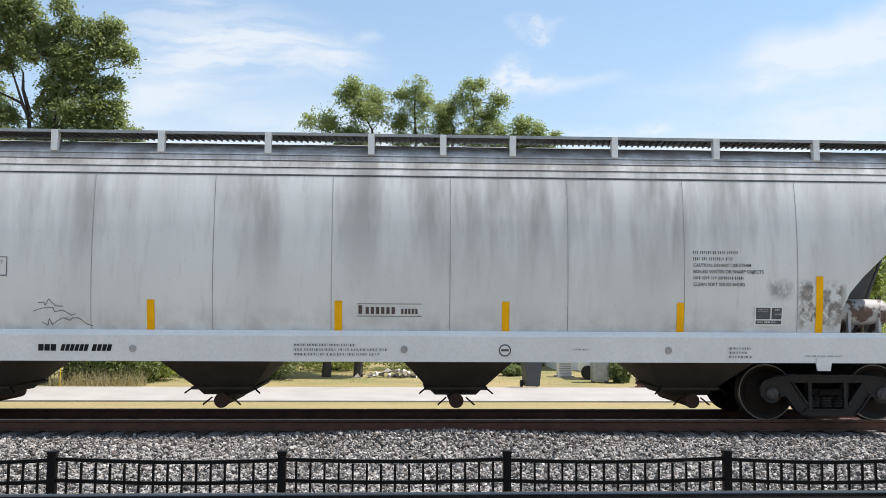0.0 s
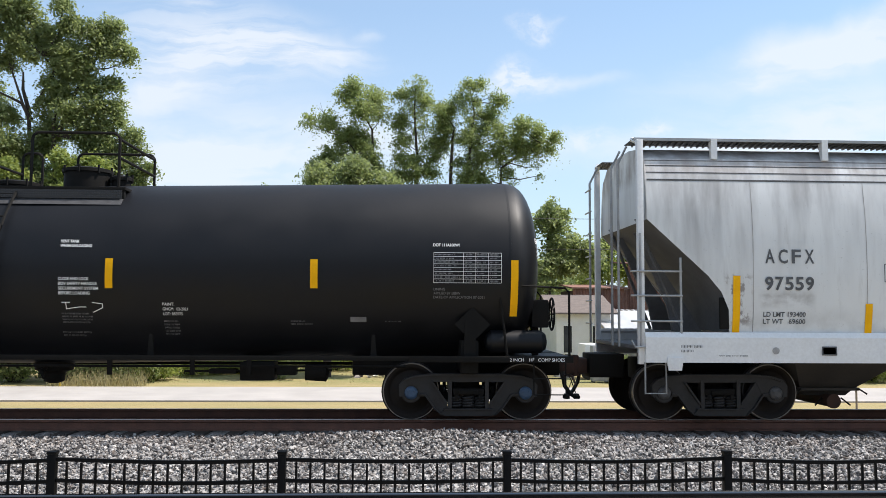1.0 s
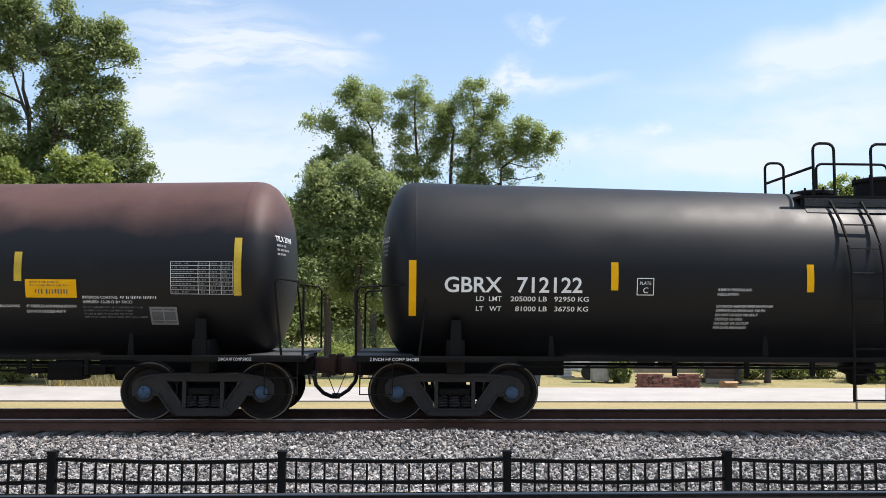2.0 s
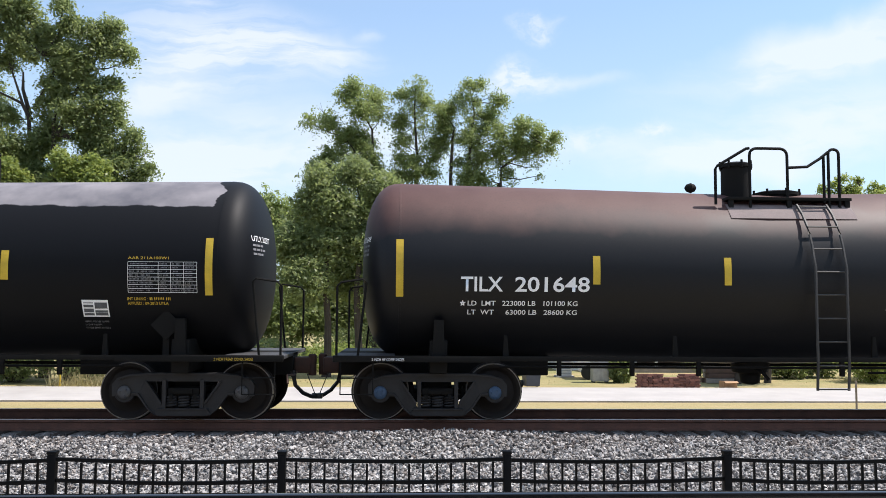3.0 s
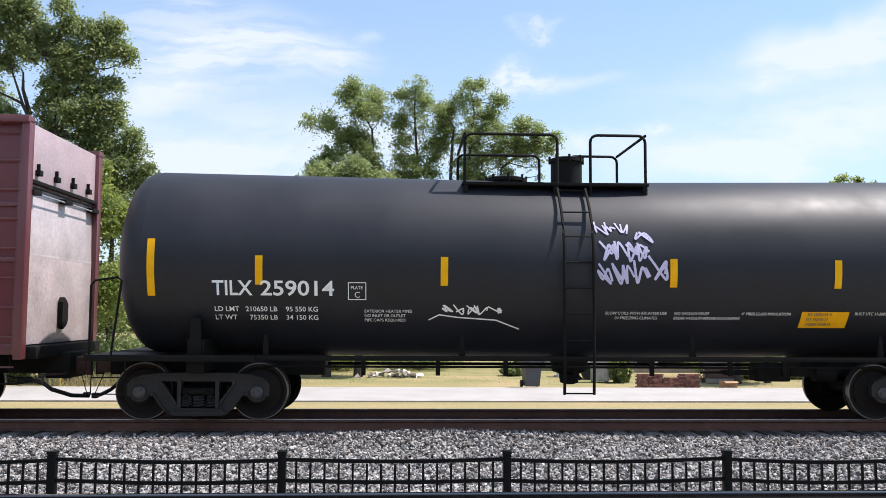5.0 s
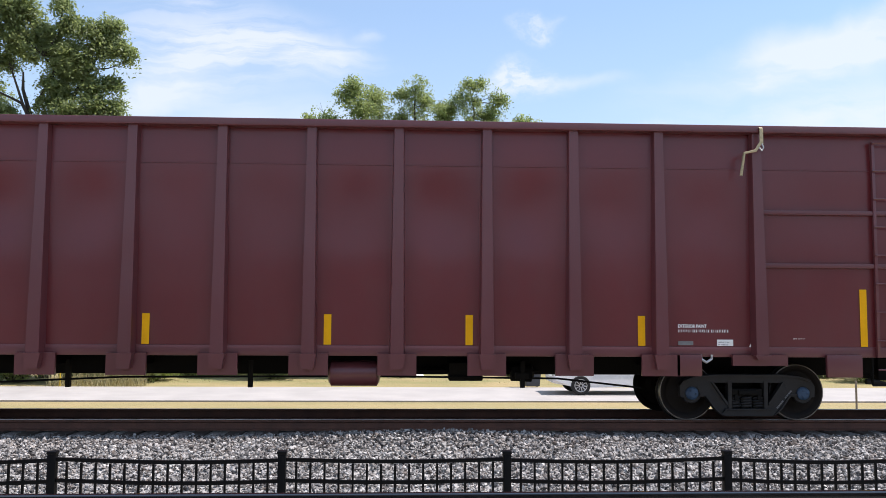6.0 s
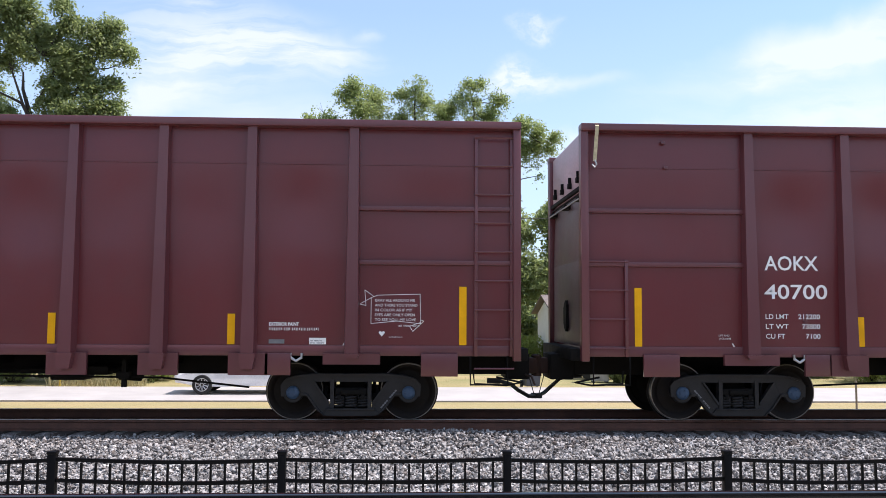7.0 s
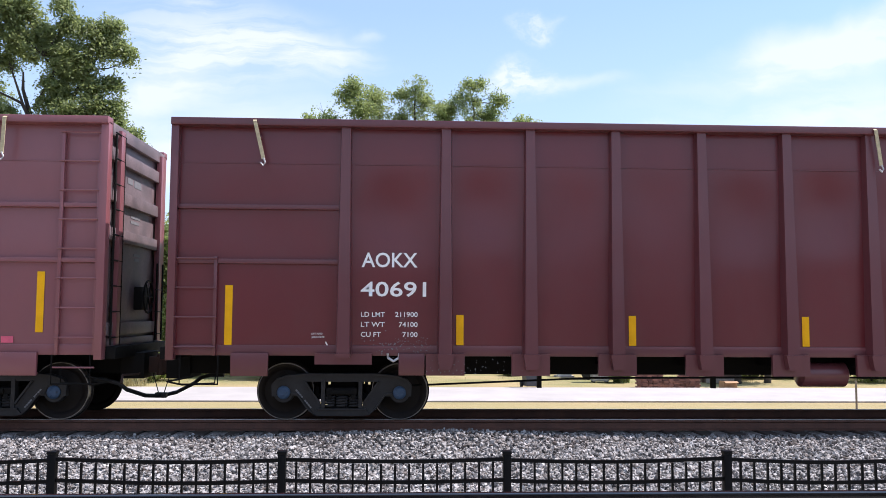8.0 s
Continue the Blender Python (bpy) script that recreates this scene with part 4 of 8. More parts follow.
def mark_plate(root, side, x0, x1, z0, z1, material, name="placard", label=""):
    part(name, patch(B(), side, x0, x1, z0, z1, .010, 4), material, root, label, 0)


def spiral(c, turns, r, side, n=40):
    out = []
    for i in range(n):
        a = 2 * math.pi * turns * i / n
        k = r * (0.15 + .85 * i / n)
        x, z = c[0] + k * math.cos(a), c[1] + k * math.sin(a)
        out.append((x, z))
    return out


def stroke(bm, pts, width, side, off=.009):
    """A painted line of even width on a car's side."""
    for (x0, z0), (x1, z1) in zip(pts, pts[1:]):
        d = math.hypot(x1 - x0, z1 - z0) or 1e-6
        nx, nz = -(z1 - z0) / d * width / 2, (x1 - x0) / d * width / 2
        ex, ez = (x1 - x0) / d * width * .3, (z1 - z0) / d * width * .3
        q = [(x0 - ex + nx, z0 - ez + nz), (x1 + ex + nx, z1 + ez + nz), (x1 + ex - nx, z1 + ez - nz), (x0 - ex - nx, z0 - ez - nz)]
        bm.faces.new([bm.verts.new((x, side(z, x) - off, z)) for x, z in q])



# ---- the cars, in the order in which they pass ----
SEAM_DARK = plain("dark_seam_strip", (0.09, 0.088, 0.09), 0.8, var=0.5, scale=3, dirt=(0.3, 0.3, 0.3))


def hopper_car(xc):
    root = thing("covered_hopper", "weathered light grey four-bay covered hopper car", "hopper car", "freight cars of the train")
    moving = []
    SEC = [(1.50, 1.44), (1.56, 1.80), (1.60, 2.3), (1.60, 2.9), (1.575, 3.4), (1.52, 3.84), (1.47, 4.02), (1.40, 4.22), (1.05, 4.43), (0.55, 4.50), (0.0, 4.52)]
    ST = [(-9.15, 3.22), (-8.2, 2.34), (-7.98, 2.08), (-7.86, 1.8), (-7.84, 1.44)]
    stations = ST + [(-x, z) for x, z in ST[::-1]]

    def half_width(z):
        for (a, za), (b, zb) in zip(SEC, SEC[1:]):
            if za <= z <= zb:
                return a + (b - a) * (z - za) / (zb - za)
        return 0.0

    def side(z, x=0):
        return -half_width(min(4.3, max(1.441, z)))
    bm = B()
    rows = []
    for x, zb in stations:
        zs = [zb + (3.4 - zb) * i / 6 for i in range(6)] + [z for _, z in SEC[4:]]
        ring = [(-half_width(z), z) for z in zs]
        ring += [(-y, z) for y, z in ring[-2::-1]]
        rows.append([bm.verts.new((x, y, z)) for y, z in ring])
    for a, b in zip(rows, rows[1:]):
        for i in range(len(a) - 1):
            bm.faces.new((a[i], a[i + 1], b[i + 1], b[i]))
    bm.faces.new(rows[0])
    bm.faces.new(rows[-1][::-1])
    part("body_shell", bm, HOPPER, root)
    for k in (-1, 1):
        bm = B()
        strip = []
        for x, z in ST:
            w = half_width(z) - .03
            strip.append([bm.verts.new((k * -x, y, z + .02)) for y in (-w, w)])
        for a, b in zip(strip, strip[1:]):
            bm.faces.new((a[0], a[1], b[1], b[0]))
        part("end_slope_sheet", bm, HOPPER_DARK, root, "dark end slope sheet")
    # thin dark strips along the top of the side and the welded plate joints
    for y in (-1, 1):
        for z, deep in ((3.86, .014), (3.985, .008), (4.10, .008), (4.19, .006)):
            bm = B()
            w = half_width(z)
            box(bm, -9.13, 9.13, y * w - .006, y * w + .006, z - deep, z + deep)
            part("side_seam", bm, SEAM_DARK, root, "thin dark seam")
    for x in (-7.47, -5.64, -3.82, -1.99, -.18, 1.65, 3.49, 5.33, 7.14):
        bm = B()
        patch(bm, side, x - .005, x + .005, 1.46, 3.84, .004, 10)
        part("plate_joint", bm, JOINT_GREY, root, smooth=0)
    # side sills
    for y in (-1, 1):
        bm = B()
        prism(bm, [(y * 1.50, .98), (y * 1.62, .98), (y * 1.62, 1.37), (y * 1.56, 1.45), (y * 1.40, 1.45), (y * 1.40, 1.40), (y * 1.50, 1.36)], -9.2, 9.2, axis="x")
        part("side_sill", bm, HOPPER_SILL, root)
    for x in (-7.15, -3.15, .95, 5.05):
        bm = B()
        lathe(bm, [(-1.62, .055), (-1.632, .055), (-1.634, .045)], "y", (x, 0, 1.17), 16)
        part("sill_boss", bm, GALV, root)
    for x in (-8.75, 7.5):
        bm = B()
        prism(bm, [(x - .1, .86), (x + .1, .86), (x + .12, .98), (x + .12, 1.06), (x - .12, 1.06), (x - .12, .98)], -1.65, -1.61)
        lathe(bm, [(-1.655, .05), (-1.66, .05)], "y", (x, 0, .93), 12)
        part("jacking_lug", bm, HOPPER_SILL, root)
    # bays below
    for x in (-5.85, -1.97, 1.8, 5.68):
        bm = B()
        top = [bm.verts.new((x + a, b, .99)) for a, b in ((-.88, -1.35), (.88, -1.35), (.88, 1.35), (-.88, 1.35))]
        mid = [bm.verts.new((x + a, b, .50)) for a, b in ((-.46, -.62), (.46, -.62), (.46, .62), (-.46, .62))]
        low = [bm.verts.new((x + a, b, .38)) for a, b in ((-.34, -.55), (.34, -.55), (.34, .55), (-.34, .55))]
        for a, b in ((top, mid), (mid, low)):
            for i in range(4):
                bm.faces.new((a[i], a[(i + 1) % 4], b[(i + 1) % 4], b[i]))
        bm.faces.new(low)
        box(bm, x - .52, x + .52, -.70, .70, .47, .52, .01)
        bay = part("hopper_bay", bm, HOPPER_BAY, root, "dark hopper bay")
        bm = B()
        tube(bm, [(x, -.80, .31), (x, .80, .31)], .105, 14)
        tube(bm, [(x, -.84, .31), (x, -.79, .31)], .12, 14)
        part("outlet_pipe", bm, RUST_DARK, bay)
        for k in (-1, 1):
            for pts in ([(x + k * .16, -.76, .36), (x + k * .30, -.80, .24)], [(x + k * .5, -.72, .5), (x + k * .6, -.78, .42)]):
                part("outlet_handle", tube(B(), pts, .014, 5), UNDER, bay)
    for k in (-1, 1):
        bm = B()
        box(bm, min(k * 6.9, k * 9.0), max(k * 6.9, k * 9.0), -.28, .28, .62, .98, .02)
        part("stub_sill", bm, UNDER, root)
    # roof walk
    for y in (-1, 1):
        bm = B()
        box(bm, -9.3, 9.3, y * 1.10 - .30, y * 1.10 + .30, 4.54, 4.55)
        for x in range(-92, 93):
            prism(bm, [(x * .1 - .045, y * 1.1 - .3), (x * .1 - .020, y * 1.1 - .3), (x * .1 + .045, y * 1.1 + .3), (x * .1 + .020, y * 1.1 + .3)], 4.515, 4.54, axis="z")
        part("roof_walk", bm, WALK_GRID, root, "dark open-grid roof walk")
        bm = B()
        box(bm, -9.3, 9.3, y * 1.41 - .012, y * 1.41 + .012, 4.51, 4.555)
        part("walk_edge", bm, GALV, root)
        for x in (-8.0, -6.18, -4.52, -2.88, -1.22, .40, 1.54, 2.65, 4.29, 5.94, 7.58):
            bm = B()
            prism(bm, [(y * 1.43, 4.22), (y * 1.36, 4.22), (y * 1.30, 4.5), (y * 1.43, 4.55)], x - .05, x + .05, axis="x")
            part("walk_bracket", bm, HOPPER_SILL, root)
    for x in range(-4, 5):
        bm = B()
        box(bm, x * 1.9 - .8, x * 1.9 + .8, -.36, .36, 4.48, 4.58, .03)
        part("roof_hatch", bm, HOPPER, root)
    # ends: corner posts, ladders, grab irons, platform
    for k in (-1, 1):
        for y in (-1.5, 1.5):
            bm = B()
            box(bm, k * 9.24 - .05, k * 9.24 + .05, y - .05, y + .05, .95, 4.5, .008)
            tube(bm, [(k * 9.24, y, 4.45), (k * 9.28, y * .82, 4.56)], .04, 6)
            part("corner_post", bm, HOPPER_SILL, root)
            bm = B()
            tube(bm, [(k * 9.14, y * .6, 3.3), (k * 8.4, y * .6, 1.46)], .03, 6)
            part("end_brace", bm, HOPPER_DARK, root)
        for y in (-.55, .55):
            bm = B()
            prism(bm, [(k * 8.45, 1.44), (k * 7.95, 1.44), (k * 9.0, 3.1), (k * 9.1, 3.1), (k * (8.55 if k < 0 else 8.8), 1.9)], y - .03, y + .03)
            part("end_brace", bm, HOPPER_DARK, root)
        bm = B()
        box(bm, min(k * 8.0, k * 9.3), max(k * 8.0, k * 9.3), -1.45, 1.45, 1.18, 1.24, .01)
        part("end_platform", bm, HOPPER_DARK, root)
        bm = B()
        box(bm, min(k * 9.2, k * 9.8), max(k * 9.2, k * 9.8), -.30, .30, .65, 1.05, .02)
        part("draft_gear", bm, UNDER, root)
        for x in (k * 9.26, k * 8.62):
            part("ladder_rail", tube(B(), [(x, -1.56, 1.2), (x, -1.56, 3.0 if x == k * 9.26 else 2.62)], .02, 6), GALV, root)
        for z in (1.62, 2.02, 2.40):
            bm = B()
            tube(bm, [(k * 9.42, -1.58, z), (k * 8.6, -1.58, z)], .016, 6)
            part("rung", bm, GALV, root)
        bm = B()
        tube(bm, [(k * 9.42, -1.58, 1.33), (k * 9.36, -1.6, 1.22), (k * 8.62, -1.6, 1.22), (k * 8.62, -1.58, 1.34)], .016, 6)
        tube(bm, [(k * 9.2, -1.56, .98), (k * 9.2, -1.56, .5), (k * 8.87, -1.56, .5), (k * 8.87, -1.56, .98)], .016, 6)
        part("step", bm, GALV, root)
        # end ladder and its rungs
        for y in (-.95, -.5, 1.2):
            part("end_ladder_rail", tube(B(), [(k * 9.45, y, 1.2), (k * 9.45, y, 4.2), (k * 9.3, y, 4.5)], .022, 6), GALV, root)
        for i in range(7):
            bm = B()
            tube(bm, [(k * 9.47, 1.0, 1.55 + i * .42), (k * 9.47, 1.5, 1.55 + i * .42)], .014, 6)
            part("rung", bm, GALV, root)
    for x, y, z, r, ln in ((8.35, -1.1, 1.78, .21, .9), (8.4, -.5, 1.6, .17, .7)):
        bm = B()
        lathe(bm, [(-ln / 2, .02), (-ln / 2 + .02, r * .8), (-ln / 2 + .07, r), (ln / 2 - .07, r), (ln / 2 - .02, r * .8), (ln / 2, .02)], "x", (x, y, z), 20)
        for dx in (-.25, .25):
            box(bm, x + dx - .025, x + dx + .025, y - r - .01, y + r + .01, 1.24, z, .005)
        part("air_reservoir", bm, RUSTED_GREY, root, "rust-patched grey air reservoir")
    bm = B()
    box(bm, -8.0, -7.86, -1.56, -1.50, 1.5, 2.0, .01)
    part("route_board", bm, UNDER, root)
    # marks
    for x, z0, z1 in ((-7.74, 1.45, 2.34), (-5.61, 1.45, 1.91), (-2.92, 1.45, 1.91), (-.07, 1.45, 1.91), (2.52, 1.45, 1.91), (5.27, 1.45, 1.91), (7.49, 1.45, 2.34)):
        stripe(root, side, x, z0, z1)
    for i, ch in enumerate("ACFX"):
        writing(root, side, ch, -7.28 + i * .212, 2.545, .215, DARK_INK, .15, bold=.006)
    for i, ch in enumerate("97559"):
        writing(root, side, ch, -7.29 + i * .163, 2.125, .2, DARK_INK, .135, bold=.008)
    writing(root, side, "LD LMT 193400", -7.31, 1.70, .075, DARK_INK, .68, bold=.002)
    writing(root, side, "LT WT   69600", -7.31, 1.59, .075, DARK_INK, .68, bold=.002)
    bm = B()
    x0, x1, z0, z1 = -5.36, -5.08, 2.26, 2.54
    for a in (([(x0, z0), (x1, z0)]), ([(x1, z0), (x1, z1)]), ([(x1, z1), (x0, z1)]), ([(x0, z1), (x0, z0)])):
        stroke(bm, a, .012, side)
    part("plate_frame", bm, DARK_INK, root, smooth=0)
    writing(root, side, "PLATE", -5.3, 2.44, .045, DARK_INK, .16)
    writing(root, side, "C", -5.25, 2.32, .075, DARK_INK)
    # maker's emblem and slogan as plain shapes
    bm = B()
    x = -4.55
    for n, wide, lean in ((3, .078, 0), (6, .055, .022), (4, .06, .022)):
        for i in range(n):
            q = [(x, 1.13), (x + wide, 1.13), (x + wide + lean, 1.228), (x + lean, 1.228)]
            bm.faces.new([bm.verts.new((a, -1.627, b)) for a, b in q])
            x += wide + .014
        x += .05
    tagged(part("emblem_bar", bm, BLACK, root, smooth=0), kind="stuff")
    bm = B()
    lathe(bm, [(-1.624, .095), (-1.628, .095)], "y", (2.5, 0, 1.16), 24)
    part("emblem_ring", bm, DARK_INK, root)
    bm = B()
    lathe(bm, [(-1.627, .075), (-1.631, .075)], "y", (2.5, 0, 1.16), 24)
    part("emblem_disc", bm, HOPPER_SILL, root)
    bm = B()
    patch(bm, flat_side(-1.632), 2.44, 2.56, 1.145, 1.18, .003, 1)
    part("emblem_bar", bm, DARK_INK, root, smooth=0)
    bm = B()
    for x, w, h, n in ((.24, .09, .13, 1), (.35, .48, .105, 6), (.90, .27, .08, 5)):
        for i in range(n):
            patch(bm, side, x + w * i / n, x + w * (i + .62) / n, 1.71, 1.71 + h, .008, 1)
    for z in (1.67, 1.86):
        patch(bm, side, .22, 1.22, z, z + .008, .008, 1)
    tagged(part("emblem_bar", bm, BROWN_INK, root, smooth=0), kind="stuff")
    s0 = flat_side(-1.622)
    bars(root, s0, -.73, 1.25, 1.35, 3, .07, DARK_INK, 1)
    bars(root, s0, -9.0 + .35, 1.25, .3, 2, .07, DARK_INK, 2)
    bars(root, s0, -8.05, 1.10, .55, 1, .04, DARK_INK, 3)
    bars(root, s0, 3.55, 1.19, .32, 1, .045, DARK_INK, 4)
    bars(root, s0, 6.0, 1.22, .36, 3, .065, DARK_INK, 5)
    bars(root, s0, 7.2, 1.10, .55, 1, .04, DARK_INK, 6)
    bars(root, side, 5.47, 2.725, .80, 2, .10, DARK_INK, 7, .5)
    writing(root, side, "CAUTION: DO NOT USE STEAM", 5.47, 2.475, .052, DARK_INK, .92, bold=.001)
    writing(root, side, "BOILED WATER OR SHARP OBJECTS", 5.47, 2.375, .052, DARK_INK, 1.12, bold=.001)
    bars(root, side, 5.47, 2.325, .88, 1, .10, DARK_INK, 9, .5)
    writing(root, side, "CLEAN SOFT SOLED SHOES", 5.47, 2.175, .052, DARK_INK, .82, bold=.001)
    mark_plate(root, side, 6.45, 6.9, 1.56, 1.86, WHITE_INK, "record_panel", "white-edged stencilled record panel")
    for x0, x1, z0, z1 in ((6.47, 6.70, 1.66, 1.84), (6.72, 6.88, 1.66, 1.84), (6.47, 6.88, 1.58, 1.64)):
        part("record_field", patch(B(), side, x0, x1, z0, z1, .014, 4), DARK_INK, root, "black record field", 0)
    bars(root, side, 6.50, 1.82, .14, 2, .03, WHITE_INK, 8, .35, off=.018)
    bars(root, side, 6.77, 1.82, .08, 2, .07, WHITE_INK, 10, .35, off=.018)
    bars(root, side, 6.50, 1.625, .30, 1, .04, WHITE_INK, 11, .6, off=.018)
    mark_plate(root, s0, -6.42, -6.18, 1.10, 1.24, DARK_INK, "route_board", "dark routing card board")
    mark_plate(root, s0, -6.40, -6.20, 1.12, 1.22, GALV, "card", "")
    # scratched tag and worn smears
    bm = B()
    rnd = random.Random(5)
    for x, z, n in ((-4.68, 1.72, 7), (-4.6, 1.85, 5), (-4.55, 1.56, 11)):
        pts = [(x, z)]
        for i in range(n):
            pts.append((pts[-1][0] + rnd.uniform(.02, .13), z + rnd.uniform(-.07, .07)))
        stroke(bm, pts, .009, side)
    part("scrawl", bm, DARK_INK, root, smooth=0)
    add_bogie(root, 7.83, CAP_GREY, moving)
    add_bogie(root, -7.84, CAP_GREY, moving)
    add_ends(root, 9.8)
    CARS.append((root, xc, moving))


hopper_car(-.98)


def common_tank(root, half, k_wheel=None, z1=2.22, long=.5):
    for k in (-1, 1):
        end_rails(root, half, k, z1, long=long)
    if k_wheel:
        bm = B()
        x = k_wheel * (half - .22)
        tube(bm, [(x + .26 * 0, -.78 + .26 * math.cos(a), 1.72 + .26 * math.sin(a)) for a in (2 * math.pi * i / 20 for i in range(21))], .018, 6)
        for a in (0, 60, 120):
            u, v = .26 * math.cos(radians(a)), .26 * math.sin(radians(a))
            tube(bm, [(x, -.78 - u, 1.72 - v), (x, -.78 + u, 1.72 + v)], .012, 5)
        box(bm, x - .22 * k_wheel - .14, x - .22 * k_wheel + .14, -1.0, -.56, 1.5, 1.95, .03)
        box(bm, x - .28 * k_wheel - .05, x - .28 * k_wheel + .05, -.85, -.7, 1.05, 1.55, .01)
        part("hand_brake", bm, UNDER, root)


def reservoir(root, x, y, z, r, ln, material, name="air_reservoir"):
    bm = B()
    h = ln / 2
    lathe(bm, [(-h, .02), (-h + .03, r * .7), (-h + .1, r), (h - .1, r), (h - .03, r * .7), (h, .02)], "x", (x, y, z), 20)
    return part(name, bm, material, root)


def valve_gear(root, x, k=1):
    bm = B()
    box(bm, x - .28, x + .28, -.75, -.35, .62, .92, .03)
    box(bm, x + .3, x + .62, -.7, -.45, .70, .84, .02)
    box(bm, x - .8, x - .35, -.65, -.45, .72, .8, .02)
    tube(bm, [(x - 1.2, -.62, .76), (x + 1.2, -.62, .78)], .02, 6)
    lathe(bm, [(-.2, .02), (-.19, .13), (.15, .15), (.2, .05)], "x", (x + .95, -.55, .74), 14)
    part("brake_valve", bm, UNDER, root)


def sign_diamond(root, side, x, z, r, material):
    bm = B()
    y = side(z) - .06
    prism(bm, [(x - r, z), (x, z - r), (x + r, z), (x, z + r)], y - .012, y + .012)
    box(bm, x - .05, x + .05, y + .012, y + .03, 1.0, z)
    part("placard_holder", bm, material, root)


def tank_one(xc):
    root, side, low = tank_car(xc, 7.01, 8.62, 1.50, 2.48, .14, BLACK, CAP_BLUE, "clean black funnel-flow tank car with white stencilling", 7.64, .58, "GBRX 712122")
    common_tank(root, 8.62, 1, 2.15, 1.15)
    for x, z0, z1 in ((7.70, 1.68, 2.56), (4.57, 2.10, 2.55), (1.44, 2.08, 2.54), (-1.38, 2.09, 2.53), (-4.52, 2.10, 2.54), (-7.70, 1.68, 2.55)):
        stripe(root, side, x, z0, z1)
    writing(root, side, "GBRX", -7.20, 2.06, .235, WHITE_INK, .90, bold=.005)
    writing(root, side, "712122", -6.06, 2.06, .235, WHITE_INK, 1.03, bold=.005)
    writing(root, side, "LD  LMT", -6.70, 1.92, .075, WHITE_INK, .40, bold=.001)
    writing(root, side, "205000 LB   92950 KG", -6.16, 1.92, .075, WHITE_INK, 1.24, bold=.001)
    writing(root, side, "LT   WT", -6.70, 1.765, .075, WHITE_INK, .40, bold=.001)
    writing(root, side, "81000 LB   36750 KG", -6.08, 1.765, .075, WHITE_INK, 1.16, bold=.001)
    bm = B()
    for a in ([(-4.16, 2.03), (-3.9, 2.03)], [(-3.9, 2.03), (-3.9, 2.29)], [(-3.9, 2.29), (-4.16, 2.29)], [(-4.16, 2.29), (-4.16, 2.03)]):
        stroke(bm, a, .012, side)
    part("plate_frame", bm, WHITE_INK, root, smooth=0)
    writing(root, side, "PLATE", -4.12, 2.19, .05, WHITE_INK, .18)
    writing(root, side, "C", -4.07, 2.06, .09, WHITE_INK)
    for i, t in enumerate(("4 INCH FIBERGLASS", "INSULATION")):
        writing(root, side, t, -2.87, 2.10 - i * .072, .042, WHITE_INK, .54 if i == 0 else .33)
    for i, (t, w) in enumerate((("EXTERIOR HEATER PIPES MAXIMUM", .9), ("OPERATING PRESSURE 150 PSI", .79), ("DO NOT EXCEED 340 DEG F", .68), ("TESTED 02-2021", .44), ("NO INLET OR OUTLET", .56), ("PIPE CAPS REQUIRED", .53))):
        writing(root, side, t, -2.87, 1.84 - i * .068, .04, WHITE_INK, w)
    for i, (t, w) in enumerate((("VENT TANK", .28), ("WHEN UNLOADING", .48))):
        writing(root, side, t, .68, 2.78 - i * .07, .045, WHITE_INK, w, bold=.001)
    for i, (t, w) in enumerate((("CLOSE AND LOCK", .46), ("BOV SAFETY HANDLE", .58), ("SECUREMENT SYSTEM", .60), ("BEFORE LOADING", .47))):
        writing(root, side, t, .68, 2.20 - i * .073, .045, WHITE_INK, w, bold=.001)
    bm = B()
    stroke(bm, [(.78, 1.86), (.78, 1.76), (.98, 1.79), (1.08, 1.79)], .012, side)
    stroke(bm, [(.72, 1.86), (.84, 1.86)], .012, side)
    stroke(bm, [(1.18, 1.86), (1.33, 1.84), (1.33, 1.78), (1.18, 1.71)], .012, side)
    tagged(part("handle_diagram", bm, WHITE_INK, root, smooth=0), kind="stuff")
    bars(root, side, .7, 1.70, .50, 4, .045, GREY_INK, 11)
    bars(root, side, .66, 1.41, .45, 2, .05, GREY_INK, 12)
    for i, (t, w) in enumerate((("PAINT:", .18), ("GNGM   02-2021", .38), ("LOT: R53975", .30))):
        writing(root, side, t, 2.24, 1.82 - i * .075, .045, WHITE_INK, w)
    bars(root, side, 2.24, 1.59, .24, 5, .05, GREY_INK, 13)
    writing(root, side, "DOT 111A100W1", 6.42, 2.77, .045, WHITE_INK, .42, bold=.001)
    table_plate(root, side, 6.43, 2.20, 1.06, .47, 8, (0, .44, .62, .81, 1), WHITE_INK)
    for i, (t, w) in enumerate((("LINING", .18), ("APPLIED BY EBBW", .42), ("DATE OF APPLICATION 07-2021", .8))):
        writing(root, side, t, 6.43, 2.08 - i * .062, .04, GREY_INK, w)
    mark_plate(root, side, 5.13, 5.38, 1.58, 1.66, GREY_INK, "maker_plate", "small pale metal plate")
    bars(root, side, 4.2, 1.60, .34, 2, .045, GREY_INK, 14)
    bars(root, side, 5.68, 1.60, .22, 1, .03, GREY_INK, 15)
    sill = flat_side(-1.51)
    for x, t, w in ((-8.35, "2 INCH HF COMP SHOES", .76), (7.62, "2 INCH    HF   COMP SHOES", .86)):
        writing(root, sill, t, x, .985, .05, WHITE_INK, w)
    writing(root, side, "JACK", -7.0, 1.20, .06, WHITE_INK, .15, off=.07)
    writing(root, side, "HERE", -7.0, 1.13, .06, WHITE_INK, .15, off=.07)
